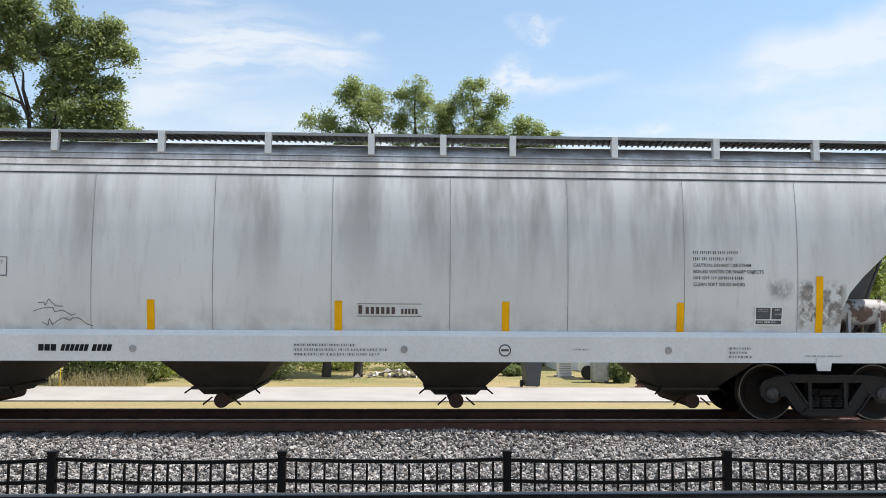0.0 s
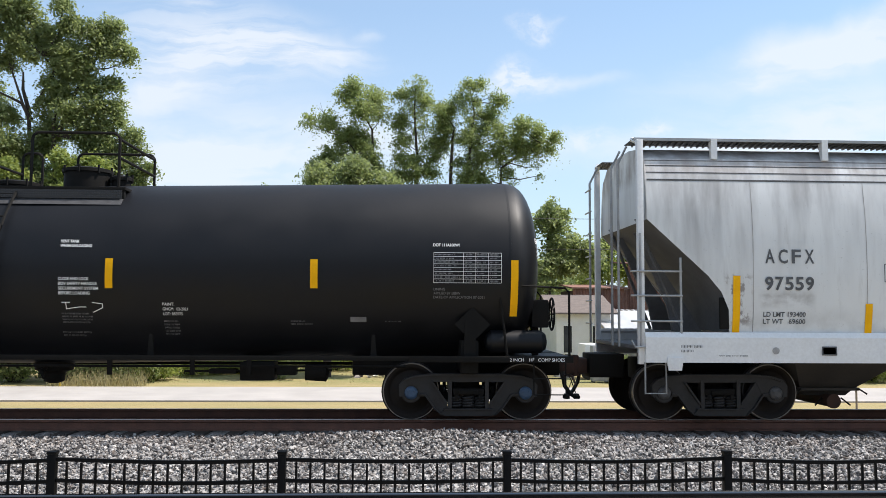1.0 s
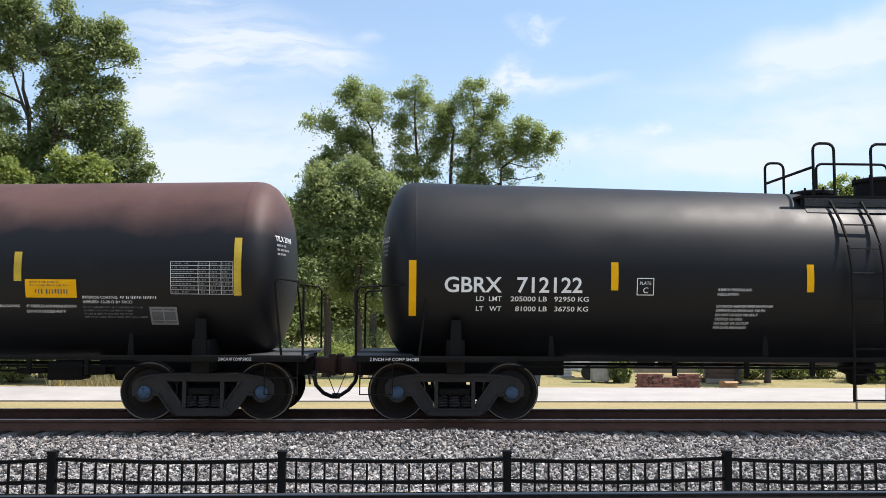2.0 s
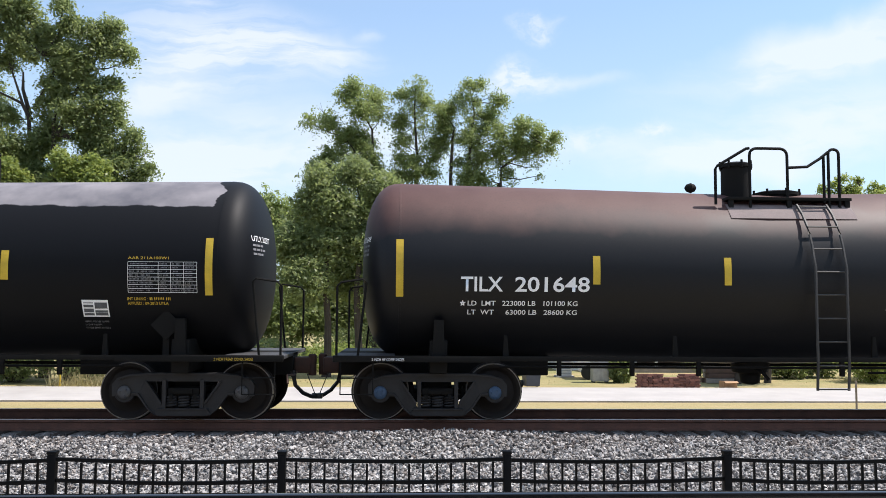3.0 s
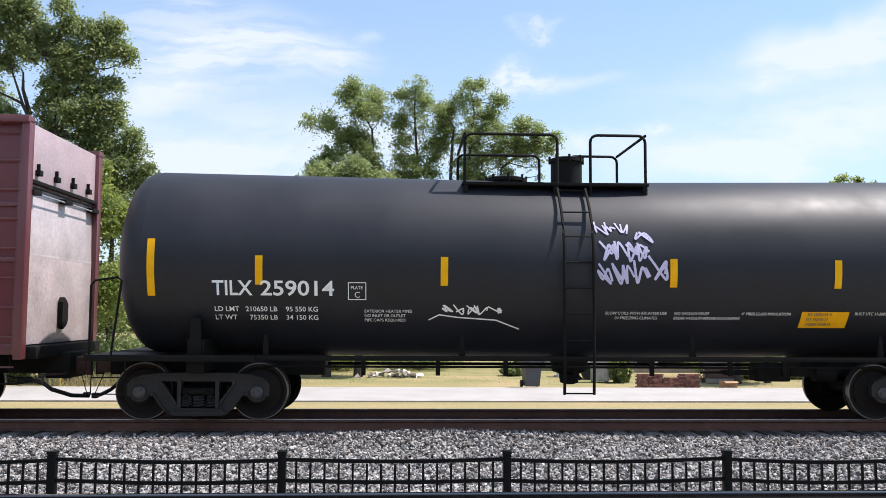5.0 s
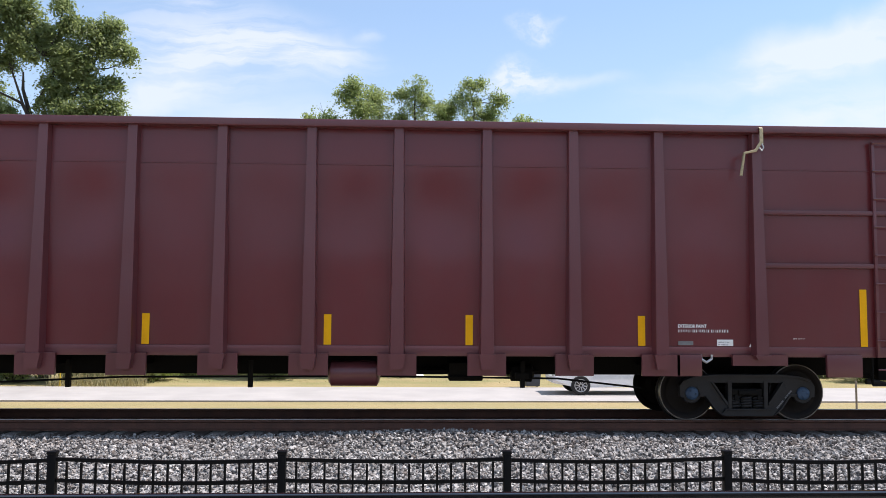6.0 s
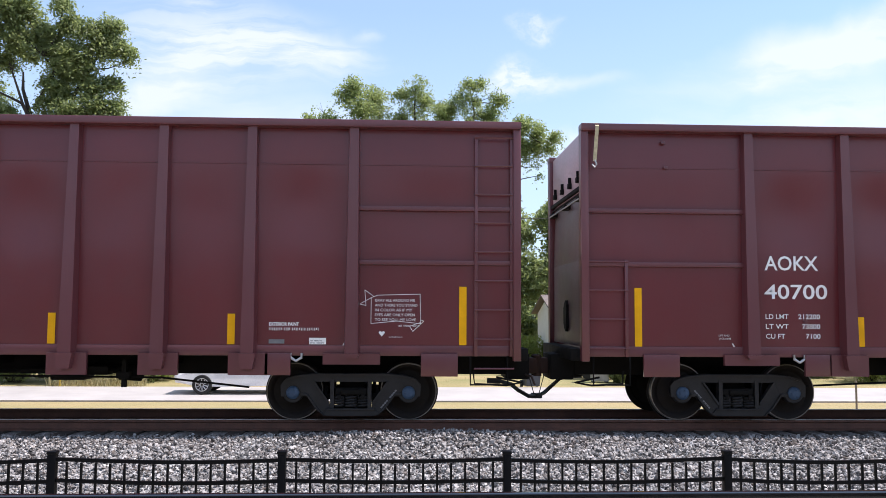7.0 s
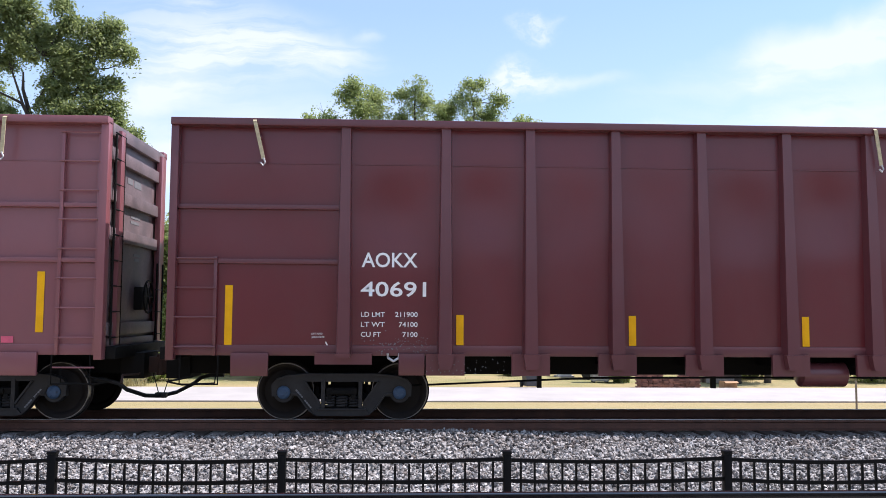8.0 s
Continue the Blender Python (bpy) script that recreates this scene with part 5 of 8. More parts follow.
    ladder(root, -.76, -.24, .38, 3.62, 1.5, 2.36, -.98, UNDER, 9)
    loops = []
    for y in (-.95, .95):
        loops += [u_loop(-1.02, -.66, y, 3.55, 4.60), u_loop(-.03, 1.36, y, 3.55, 4.60)]
    loops += [[(-1.02, -.95, 4.2), (-1.02, .95, 4.2)], [(1.36, -.95, 4.5), (1.36, .95, 4.5)], [(1.36, -.95, 4.2), (1.36, .95, 4.2)]]
    top_platform(root, -1.25, 1.48, 3.70, True, loops, [(.55, .38, 3.7, 4.12, -.1), (-.62, .36, 3.66, 3.88, -.1), (1.12, .16, 3.7, 4.0, -.1)], UNDER)
    bm = B()
    patch(bm, side, -1.2, 1.45, 3.42, 3.56, .012, 2)
    part("non_slip_pad", bm, DECK, root, "worn non-slip pad")
    sign_diamond(root, side, 7.05, 1.55, .28, UNDER)
    reservoir(root, 7.75, -1.2, 1.28, .18, 1.0, BLACK)
    valve_gear(root, 3.6)


def tank_two(xc):
    root, side, low = tank_car(xc, 5.38, 7.02, 1.48, 2.48, .13, TANK_BROWN, CAP_BLUE, "black tank car with rust-brown upper half", 6.0, .64, "TILX 201648")
    common_tank(root, 7.02)
    for x, z0, z1 in ((-6.0, 1.98, 2.88), (-2.90, 2.19, 2.64), (-.80, 2.19, 2.63), (2.62, 2.18, 2.63), (5.95, 1.98, 2.88)):
        stripe(root, side, x, z0, z1, YELLOW_DULL)
    writing(root, side, "TILX", -5.04, 2.075, .225, WHITE_INK, .66, bold=.005)
    writing(root, side, "201648", -4.19, 2.075, .225, WHITE_INK, 1.18, bold=.005)
    writing(root, side, "LD  LMT   223000 LB   101100 KG", -4.93, 1.85, .075, WHITE_INK, 1.74, bold=.001)
    writing(root, side, "LT  WT     63000 LB   28600 KG", -4.93, 1.71, .075, WHITE_INK, 1.74, bold=.001)
    bm = B()
    for i in range(5):
        a = radians(90 + 72 * i)
        b = radians(90 + 72 * i + 144)
        stroke(bm, [(-5.01 + .04 * math.cos(a), 1.885 + .04 * math.sin(a)), (-5.01 + .04 * math.cos(b), 1.885 + .04 * math.sin(b))], .014, side)
    part("star_mark", bm, WHITE_INK, root, smooth=0)
    mark_plate(root, side, 2.73, 3.50, 1.93, 2.21, YELLOW, "emergency_placard", "yellow emergency contact placard")
    bars(root, side, 2.80, 2.18, .6, 2, .05, DARK_INK, 21, off=.016)
    bars(root, side, 2.88, 2.06, .48, 1, .09, DARK_INK, 22, .8, off=.016)
    writing(root, side, "VENT TANK WHEN UNLOADING", 1.80, 1.78, .042, WHITE_INK, .82)
    writing(root, side, "4\" FIBERGLASS INSULATION", 2.72, 1.78, .042, WHITE_INK, .75)
    writing(root, side, "DO NOT EXCEED 450° F", 2.72, 1.70, .042, WHITE_INK, .58)
    writing(root, side, "INTERIOR COATING:", 3.58, 1.92, .042, WHITE_INK, .54)
    bars(root, side, 4.15, 1.962, .4, 1, .052, WHITE_INK, 26, .8)
    writing(root, side, "APPLIED: 12-2012 BY SRCO", 3.58, 1.85, .042, WHITE_INK, .75)
    bars(root, side, 3.58, 1.80, .9, 4, .05, GREY_INK, 23)
    mark_plate(root, side, 4.58, 5.0, 1.52, 1.80, GREY_INK, "record_panel", "grey record panel")
    mark_plate(root, side, 4.61, 4.78, 1.55, 1.77, DARK_INK, "record_field")
    mark_plate(root, side, 4.80, 4.97, 1.55, 1.77, DARK_INK, "record_field")
    table_plate(root, side, 4.93, 2.0, .95, .5, 8, (0, .44, .62, .81, 1), WHITE_INK)
    sill = flat_side(-1.51)
    writing(root, sill, "2 INCH HF COMP SHOES", -6.42, .985, .045, WHITE_INK, .5)
    writing(root, sill, "2 INCH HF COMP SHOES", 5.7, .985, .045, WHITE_INK, .5)
    ladder(root, .56, 1.06, .55, 3.55, 1.48, 2.38, -.98, LADDER_GREY, 9)
    loops = []
    y = -.95
    loops += [u_loop(-.20, .44, y, 3.5, 4.50), u_loop(1.14, 1.32, y, 3.5, 4.50, .085)]
    loops += [[(-.2, y, 4.5), (-.26, y, 4.49), (-.74, y, 4.2), (-.78, y, 4.14), (-.78, y, 3.55)]]
    loops += [[(.44, y, 4.18), (.78, y, 4.2), (1.0, y, 4.34), (1.15, y, 4.46)], [(1.06, y, 4.38), (1.06, y, 3.6)]]
    top_platform(root, -.58, 1.51, 3.66, False, loops, [(-.2, .25, 3.7, 4.32, -.35), (.62, .38, 3.6, 3.86, -.1)], UNDER)
    bm = B()
    patch(bm, side, -.6, 1.5, 3.3, 3.56, .012, 3)
    part("non_slip_pad", bm, PAD_RUST, root, "rusty non-slip pad")
    reservoir(root, -.95, -.2, 3.93, .09, .2, UNDER, "vent_valve")
    valve_gear(root, 3.1)


def tank_three(xc):
    root, side, low = tank_car(xc, 5.49, 7.1, 1.48, 2.48, .10, TANK_FADED, CAP_GREY, "black tank car with pale peeling patches along its crown", 6.04, .64, "UTLX 302577")
    common_tank(root, 7.1, -1)
    for x, z0, z1 in ((-5.95, 1.98, 2.87), (-2.82, 2.19, 2.64), (-.17, 2.19, 2.63), (2.84, 2.2, 2.65), (5.93, 1.98, 2.87)):
        stripe(root, side, x, z0, z1, YELLOW_DULL)
    for i, ch in enumerate("UTLX"):
        writing(root, side, ch, -5.07 + i * .255, 2.05, .225, YELLOW_INK, .19, bold=.02)
    writing(root, side, "302577", -3.96, 2.05, .22, YELLOW_INK, .98, bold=.004)
    writing(root, side, "THE TANK CAR PEOPLE", -5.09, 1.90, .06, YELLOW_INK, 1.0)
    writing(root, side, "LD LMT    221100 LB   100 250 KG", -5.10, 1.70, .065, YELLOW_INK, 1.6)
    writing(root, side, "LT WT       64900 LB     29 450 KG", -5.10, 1.57, .065, YELLOW_INK, 1.6)
    mark_plate(root, side, -2.12, -1.50, 1.66, 1.94, TAN_PLATE, "emergency_placard", "tan-yellow emergency contact placard")
    for i, (t, x, w) in enumerate((("FOR CHEMICAL EMERGENCY", -2.10, .58), ("SPILL, LEAK, EXPOSURE,", -2.06, .5), ("OR ACCIDENT CALL:", -1.99, .36))):
        writing(root, side, t, x, 1.865 - i * .062, .042, BLACK, w, off=.016, bold=.002)
    bars(root, side, -2.09, 1.725, .55, 1, .07, BLACK, 31, .7, off=.016)
    bars(root, side, -2.0, 1.52, .32, 1, .03, GREY_INK, 32)
    mark_plate(root, side, 1.12, 1.40, 1.74, 1.87, WHITE_INK, "warning_placard", "white and red warning label")
    mark_plate(root, side, 1.14, 1.38, 1.88, 1.94, RED_INK, "warning_band")
    writing(root, side, "DANGER", 1.17, 1.89, .035, WHITE_INK, .18, off=.016)
    for x0, x1, z0, z1 in ((1.70, 2.26, 3.12, 3.26), (1.68, 2.36, 2.97, 3.06)):
        mark_plate(root, side, x0, x1, z0, z1, WHITE_INK, "blank_patch", "blank white paint patch")
    table_plate(root, side, 4.70, 2.02, 1.05, .47, 8, (0, .44, .62, .81, 1), WHITE_INK)
    writing(root, side, "AAR 211A100W1", 4.70, 2.53, .042, YELLOW_INK, .62)
    writing(root, side, "INT LINING :", 4.68, 1.90, .045, YELLOW_INK, .31)
    bars(root, side, 5.02, 1.945, .36, 1, .055, YELLOW_INK, 36, .8)
    writing(root, side, "APPLIED : 09-2013 UTLA", 4.68, 1.83, .045, YELLOW_INK, .62)
    mark_plate(root, side, 3.98, 4.38, 1.64, 1.90, WHITE_INK, "record_panel", "white ruled record panel")
    for x0, x1, z0, z1 in ((4.0, 4.15, 1.66, 1.86), (4.17, 4.36, 1.76, 1.86), (4.17, 4.36, 1.66, 1.74)):
        mark_plate(root, side, x0, x1, z0, z1, DARK_INK, "record_field")
    bars(root, side, 3.98, 1.58, .32, 3, .05, GREY_INK, 33)
    sill = flat_side(-1.51)
    writing(root, sill, "2 INCH TREAD COND. SHOES", 6.05, .985, .042, YELLOW_INK, .6)
    writing(root, sill, "2 INCH TREAD COND. SHOES", -6.1, .985, .042, WHITE_INK, .6)
    ladder(root, .33, .76, .54, 3.55, 1.48, 2.38, -.98, UNDER, 9)
    loops = []
    for y in (-.95, .95):
        loops += [u_loop(-1.55, .30, y, 3.5, 4.55), u_loop(.96, 1.55, y, 3.5, 4.55)]
    loops += [[(-1.55, -.95, 4.55), (-1.55, .95, 4.55)], [(1.55, -.95, 4.55), (1.55, .95, 4.55)]]
    part("safety_chain", tube(B(), [(.3 + .66 * i / 8, -.95, 4.52 - .55 * (i / 8) * (1 - i / 8)) for i in range(9)], .008, 5), UNDER, root)
    top_platform(root, -1.67, 1.60, 3.68, True, loops, [(-.62, .25, 3.7, 4.26, -.3), (.62, .36, 3.6, 3.90, -.1)], UNDER)
    reservoir(root, -2.4, -.2, 3.98, .09, .16, UNDER, "vent_valve")
    sign_diamond(root, side, 5.25, 1.52, .24, UNDER)
    sign_diamond(root, side, -5.25, 1.2, .05, UNDER)
    bm = B()
    tube(bm, [(-6.5, -1.3, 1.32), (-6.15, -1.3, 1.32)], .05, 10)
    lathe(bm, [(-.02, .09), (.02, .09)], "x", (-6.48, -1.3, 1.32), 14)
    part("valve_spindle", bm, ALU, root, "bare metal valve spindle")
    valve_gear(root, -4.0)
    bm = B()
    lathe(bm, [(.72, .3), (.86, .5), (1.0, .62)], "z", (.5, 0, 0), 18)
    part("belly_sump", bm, UNDER, root)


def tank_four(xc):
    root, side, low = tank_car(xc, 5.98, 7.62, 1.53, 2.57, .09, BLUE_BLACK, CAP_GREY, "dark insulated tank car with lilac spray-painted tags", 6.80, .58, "TILX 259014")
    common_tank(root, 7.62, 1)
    for x, z0, z1 in ((6.78, 1.97, 2.86), (4.14, 2.15, 2.60), (1.49, 2.15, 2.60), (-2.13, 2.15, 2.60), (-5.0, 2.15, 2.6), (-6.65, 1.97, 2.85)):
        stripe(root, side, x, z0, z1, YELLOW)
    writing(root, side, "TILX", -5.72, 1.99, .225, WHITE_INK, .62, bold=.005)
    writing(root, side, "259014", -4.98, 1.99, .225, WHITE_INK, 1.14, bold=.005)
    writing(root, side, "LD LMT   210650 LB    95 550 KG", -5.7, 1.74, .075, WHITE_INK, 1.6, bold=.001)
    writing(root, side, "LT WT      75350 LB    34 150 KG", -5.7, 1.61, .075, WHITE_INK, 1.6, bold=.001)
    bm = B()
    for a in ([(-3.62, 1.93), (-3.35, 1.93)], [(-3.35, 1.93), (-3.35, 2.19)], [(-3.35, 2.19), (-3.62, 2.19)], [(-3.62, 2.19), (-3.62, 1.93)]):
        stroke(bm, a, .012, side)
    part("plate_frame", bm, WHITE_INK, root, smooth=0)
    writing(root, side, "PLATE", -3.58, 2.09, .05, WHITE_INK, .18)
    writing(root, side, "C", -3.53, 1.96, .09, WHITE_INK)
    for i, (t, w) in enumerate((("EXTERIOR HEATER PIPES", .74), ("NO INLET OR OUTLET", .64), ("PIPE CAPS REQUIRED", .64))):
        writing(root, side, t, -3.37, 1.73 - i * .07, .045, WHITE_INK, w)
    writing(root, side, "BLOW COILS WITH AIR AFTER USE", .44, 1.72, .045, WHITE_INK, .98)
    writing(root, side, "IN FREEZING CLIMATES", .6, 1.645, .045, WHITE_INK, .68)
    writing(root, side, "NO VACUUM RELIEF", 1.55, 1.72, .045, WHITE_INK, .56)
    writing(root, side, "BREAK VACUUM BEFORE UNLOADING", 1.55, 1.645, .045, WHITE_INK, 1.07)
    writing(root, side, "4\" FIBERGLASS INSULATION", 2.64, 1.72, .045, WHITE_INK, .80)
    mark_plate(root, side, 3.62, 4.40, 1.52, 1.78, YELLOW, "emergency_placard", "yellow emergency contact placard")
    bars(root, side, 3.72, 1.76, .55, 3, .08, DARK_INK, 41, .6, off=.016)
    writing(root, side, "BUILT UTC 11-2005", 4.5, 1.73, .045, WHITE_INK, .52)
    writing(root, side, "AAR 211A100W1", 5.64, 2.58, .042, WHITE_INK, .42)
    table_plate(root, side, 5.56, 2.05, 1.08, .5, 9, (0, .40, .6, .8, 1), WHITE_INK)
    mark_plate(root, side, 5.36, 5.64, 1.80, 1.92, GREY_INK, "maker_plate", "faded metal plate")
    bars(root, side, 5.08, 1.80, .36, 4, .05, GREY_INK, 42)
    bars(root, side, 5.42, 1.46, .25, 2, .045, GREY_INK, 43)
    sign_diamond(root, side, 5.98, 1.42, .22, UNDER)
    bm = B()
    prism(bm, [(5.90, 1.66), (6.05, 1.66), (6.05, 1.73), (5.90, 1.73)], -1.45, -1.40)
    part("red_flag", bm, RED_INK, root, "small red marker")
    tnk = reservoir(root, 6.72, -1.25, 1.30, .21, .95, BLACK)
    bm = B()
    s2 = tank_side(.21, 1.30)
    ss = lambda z, x=0: -1.25 + s2(z) if abs(z - 1.3) < .2 else -1.25
    stroke(bm, spiral((6.58, 1.30), 3, .12, ss), .014, ss, .004)
    stroke(bm, [(6.72, 1.38), (6.78, 1.42), (6.82, 1.36), (6.86, 1.42), (6.9, 1.36), (6.98, 1.38), (6.9, 1.28), (6.76, 1.27), (6.9, 1.22)], .014, ss, .004)
    part("scrawl", bm, WHITE_INK, root, smooth=0)
    reservoir(root, 5.55, -1.25, 1.2, .11, .24, UNDER, "vent_valve")
    sill = flat_side(-1.51)
    writing(root, sill, "2 INCH TREAD COND. SHOES", 6.3, .985, .045, WHITE_INK, .62)
    # sprayed tags: flowing strokes, no letters meant
    rnd = random.Random(8)
    for k, (x, z, w, h, n, thick) in enumerate(((.26, 2.98, .52, .2, 3, .026), (.82, 2.86, .34, .17, 1, .032), (.34, 2.58, .78, .3, 4, .036), (.28, 2.22, .56, .3, 3, .034), (.84, 2.22, .56, .4, 2, .04), (-2.2, 1.70, .95, .15, 5, .02))):
        bm = B()
        for j in range(n):
            ax, step = x + w * j / n, w / n
            knots = [(ax + step * rnd.uniform(-.15, .35), z + h * rnd.uniform(.75, 1.05))]
            for i in range(4):
                knots.append((ax + step * rnd.uniform(0, 1.15), z + h * (rnd.uniform(-.08, .35) if i % 2 == 0 else rnd.uniform(.55, 1.0))))
            knots.append((ax + step * rnd.uniform(.8, 1.3), z + h * rnd.uniform(0, .5)))
            pts = []
            for i in range(len(knots) - 1):
                q0, q1, q2, q3 = knots[max(0, i - 1)], knots[i], knots[i + 1], knots[min(len(knots) - 1, i + 2)]
                for s in range(6):
                    f = s / 6
                    pts.append(tuple(.5 * (2 * q1[d] + (q2[d] - q0[d]) * f + (2 * q0[d] - 5 * q1[d] + 4 * q2[d] - q3[d]) * f * f + (3 * q1[d] - q0[d] - 3 * q2[d] + q3[d]) * f ** 3) for d in (0, 1)))
            stroke(bm, pts, thick, side)
        part("spray_tag", bm, LILAC if k < 5 else WHITE_INK, root, "pale spray-painted tag", 0)
    bm = B()
    stroke(bm, [(-2.36, 1.62), (-2.2, 1.70), (-1.9, 1.66), (-1.3, 1.62), (-.92, 1.48)], .02, side)
    part("spray_tag", bm, WHITE_INK, root, "", 0)
    ladder(root, -.26, .20, .48, 3.78, 1.53, 2.5, -.98, UNDER, 9)
    loops = []
    for y in (-.95, .95):
        loops += [u_loop(-1.78, -.25, y, 3.7, 4.68), u_loop(.30, 1.22, y, 3.7, 4.68)]
    loops += [[(-1.78, -.95, 4.68), (-1.78, .95, 4.68)], [(1.22, -.95, 4.68), (1.22, .95, 4.68)]]
    top_platform(root, -1.82, 1.27, 3.86, False, loops, [(.04, .27, 3.9, 4.40, -.2), (-1.0, .33, 3.8, 4.06, -.1)], UNDER)
    valve_gear(root, 3.4)


tank_one(-19.91)
tank_two(-36.27)
tank_three(-51.15)
tank_four(-66.64)

POSTS = (-7.0, -5.43, -4.10, -2.74, -1.36, .02, 1.38, 2.77, 4.14, 5.5, 7.08)


def gondola(xc, number, lines, marks, half=9.70, posts=POSTS, bogie=7.05, seed=0, worn=False, front_plate=True):
    root = thing("gondola_car", "tall oxide-red ribbed gondola car with white stencilling", "gondola car", "freight cars of the train")
    moving = []
    # the worn car gets the paint that is lightened to stand for sheen
    paint, trim = (GOND_SHEEN, GOND_SHEEN) if worn else (GOND, GOND_RIB)
    YS, ZT, ZB = 1.43, 4.735, 1.08
    side = flat_side(-YS - .014)
    edges = (-half + .12,) + posts + (half - .12,)
    for y in (-1, 1):
        for a, b in zip(edges, edges[1:]):
            bm = B()
            swell = .064 * (.65 + .35 * math.sin(a * 3.7 + xc)) * (1 if b - a < 1.8 else .55)
            dish = .02 * math.sin(a * 2.3 + xc)
            net = []
            for i in range(25):
                v = i / 24
                row = []
                for j in range(9):
                    u = j / 8
                    w = min(1.0, max(0.0, (v - .38 - dish) / .50))
                    out = swell * math.sin(math.pi * w) ** 2 * math.sin(math.pi * u) ** 1.5
                    out += .024 * max(0.0, v - .82) / .18
                    row.append(bm.verts.new((a + (b - a) * u, y * (YS + .012 - out), ZB + (ZT - .06 - ZB) * v)))
                net.append(row)
            for r0, r1 in zip(net, net[1:]):
                for j in range(8):
                    bm.faces.new((r0[j], r0[j + 1], r1[j + 1], r1[j]))
            box(bm, a, b, y * 1.36, y * 1.38, ZB, ZT - .06)
            part("side_panel", bm, paint, root)
        # seam along the upper plates
        bm = B()
        box(bm, -half + .1, half - .1, y * YS - .02, y * YS + .02, 4.045, 4.06)
        part("plate_seam", bm, paint, root)
        bm = B()
        box(bm, -half, half, y * 1.5 - .12, y * 1.5 + .12, 4.62, ZT, .015)
        part("top_chord", bm, trim, root)
        bm = B()
        box(bm, -half + .1, half - .1, y * YS - .03, y * YS + .03, ZB - .02, ZB + .14, .008)
        part("side_sill", bm, trim, root)
        for x in posts:
            bm = B()
            lo = [bm.verts.new((x + a, y * b, 1.06)) for a, b in ((-.125, YS), (.125, YS), (.10, 1.64), (-.10, 1.64))]
            hi = [bm.verts.new((x + a, y * b, 4.63)) for a, b in ((-.085, YS), (.085, YS), (.07, 1.55), (-.07, 1.55))]
            bm.faces.new(lo)
            bm.faces.new(hi[::-1])
            for i in range(4):
                bm.faces.new((lo[i], lo[(i + 1) % 4], hi[(i + 1) % 4], hi[i]))
            part("side_post", bm, trim, root)
            short = abs(x) > bogie - .4
            zb = .93 if short else .765
            bm = B()
            hw = .44 if short else .30
            prism(bm, [(x - hw, 1.10), (x + hw, 1.10), (x + hw, zb), (x - hw, zb)], y * 1.50 - .03, y * 1.50 + .03)
            part("sill_tab", bm, trim, root)
            bm = B()
            prism(bm, [(x - .13, 1.10), (x + .13, 1.10), (x + .09, zb + .1), (x - .09, zb + .1)], y * 1.52, y * 1.66)
            part("post_foot", bm, trim, root)
        for k in (-1, 1):
            bm = B()
            x0, x1 = k * (half - .98), k * (half - 1.55)
            box(bm, min(x0, x1), max(x0, x1), y * 1.5 - .03, y * 1.5 + .03, .75, 1.10, .008)
            part("sill_tab", bm, trim, root)
            bm = B()
            x0, x1 = k * (bogie - 1.3), k * (bogie - .9)
            box(bm, min(x0, x1), max(x0, x1), y * 1.5 - .03, y * 1.5 + .03, .765, 1.10, .008)
            part("sill_tab", bm, trim, root)
            for z in (3.36, 2.51):
                bm = B()
                x0, x1 = (posts[0] if k < 0 else posts[-1]) + k * .08, k * (half - .1)
                box(bm, min(x0, x1), max(x0, x1), y * (YS + .035) - .04, y * (YS + .035) + .04, z - .035, z + .035, .008)
                part("end_rib", bm, trim, root)
            bm = B()
            box(bm, k * (half - .06) - .06, k * (half - .06) + .06, y * 1.48 - .09, y * 1.48 + .09, .99, 4.66, .01)
            part("corner_post", bm, trim, root)
    # floor, inside and centre sill
    bm = B()
    box(bm, -half + .1, half - .1, -1.4, 1.4, 1.10, 1.16)
    part("floor_plate", bm, UNDER, root)
    bm = B()
    box(bm, -half, half, -.33, .33, .70, 1.10, .02)
    part("centre_sill", bm, UNDER, root)
    for x in posts:
        if abs(x) < bogie - 1:
            part("cross_bearer", box(B(), x - .08, x + .08, -1.47, 1.47, .88, 1.10), UNDER, root)
    # ends
    for k in (-1, 1):
        bm = B()
        x = k * (half - .1)
        if worn:
            box(bm, x - .03, x + .03, -1.42, 1.42, 1.2, 4.66, .01)
            part("end_wall", bm, GOND_END_OLD, root, "dull grey metal end wall")
        else:
            box(bm, x - .03, x + .03, -1.42, 1.42, 3.74, 4.66, .01)
            part("end_wall", bm, GOND_END, root, "faded mauve end wall")
            for z0, z1, lean in ((1.2, 2.61, .0), (2.62, 3.73, .035)):
                bm = B()
                box(bm, x - .02, x + .02, -1.40, 1.40, z0, z1, .006)
                for v in bm.verts:
                    v.co.x -= k * lean * (v.co.z - z0) / (z1 - z0)
                # dark brown sheets at the -x end, paler ones at the +x end
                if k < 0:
                    part("end_door", bm, END_SHEET_BROWN, root, "dark brown end sheet")
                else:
                    part("end_door", bm, END_SHEET if z0 > 2 else END_SHEET_LOW, root, "pale silvery end sheet" if z0 > 2 else "dull brownish-grey end sheet")
            bm = B()
            box(bm, x - .012 + k * .01, x + .012 + k * .01, -1.40, 1.40, 2.60, 2.63)
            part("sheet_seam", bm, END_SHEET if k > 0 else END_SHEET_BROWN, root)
            part("end_rail", tube(B(), [(x + k * .1, -1.38, 3.56), (x + k * .1, 1.38, 3.56)], .013, 6), GALV, root)
        bm = B()
        xo = k * (half - .05)
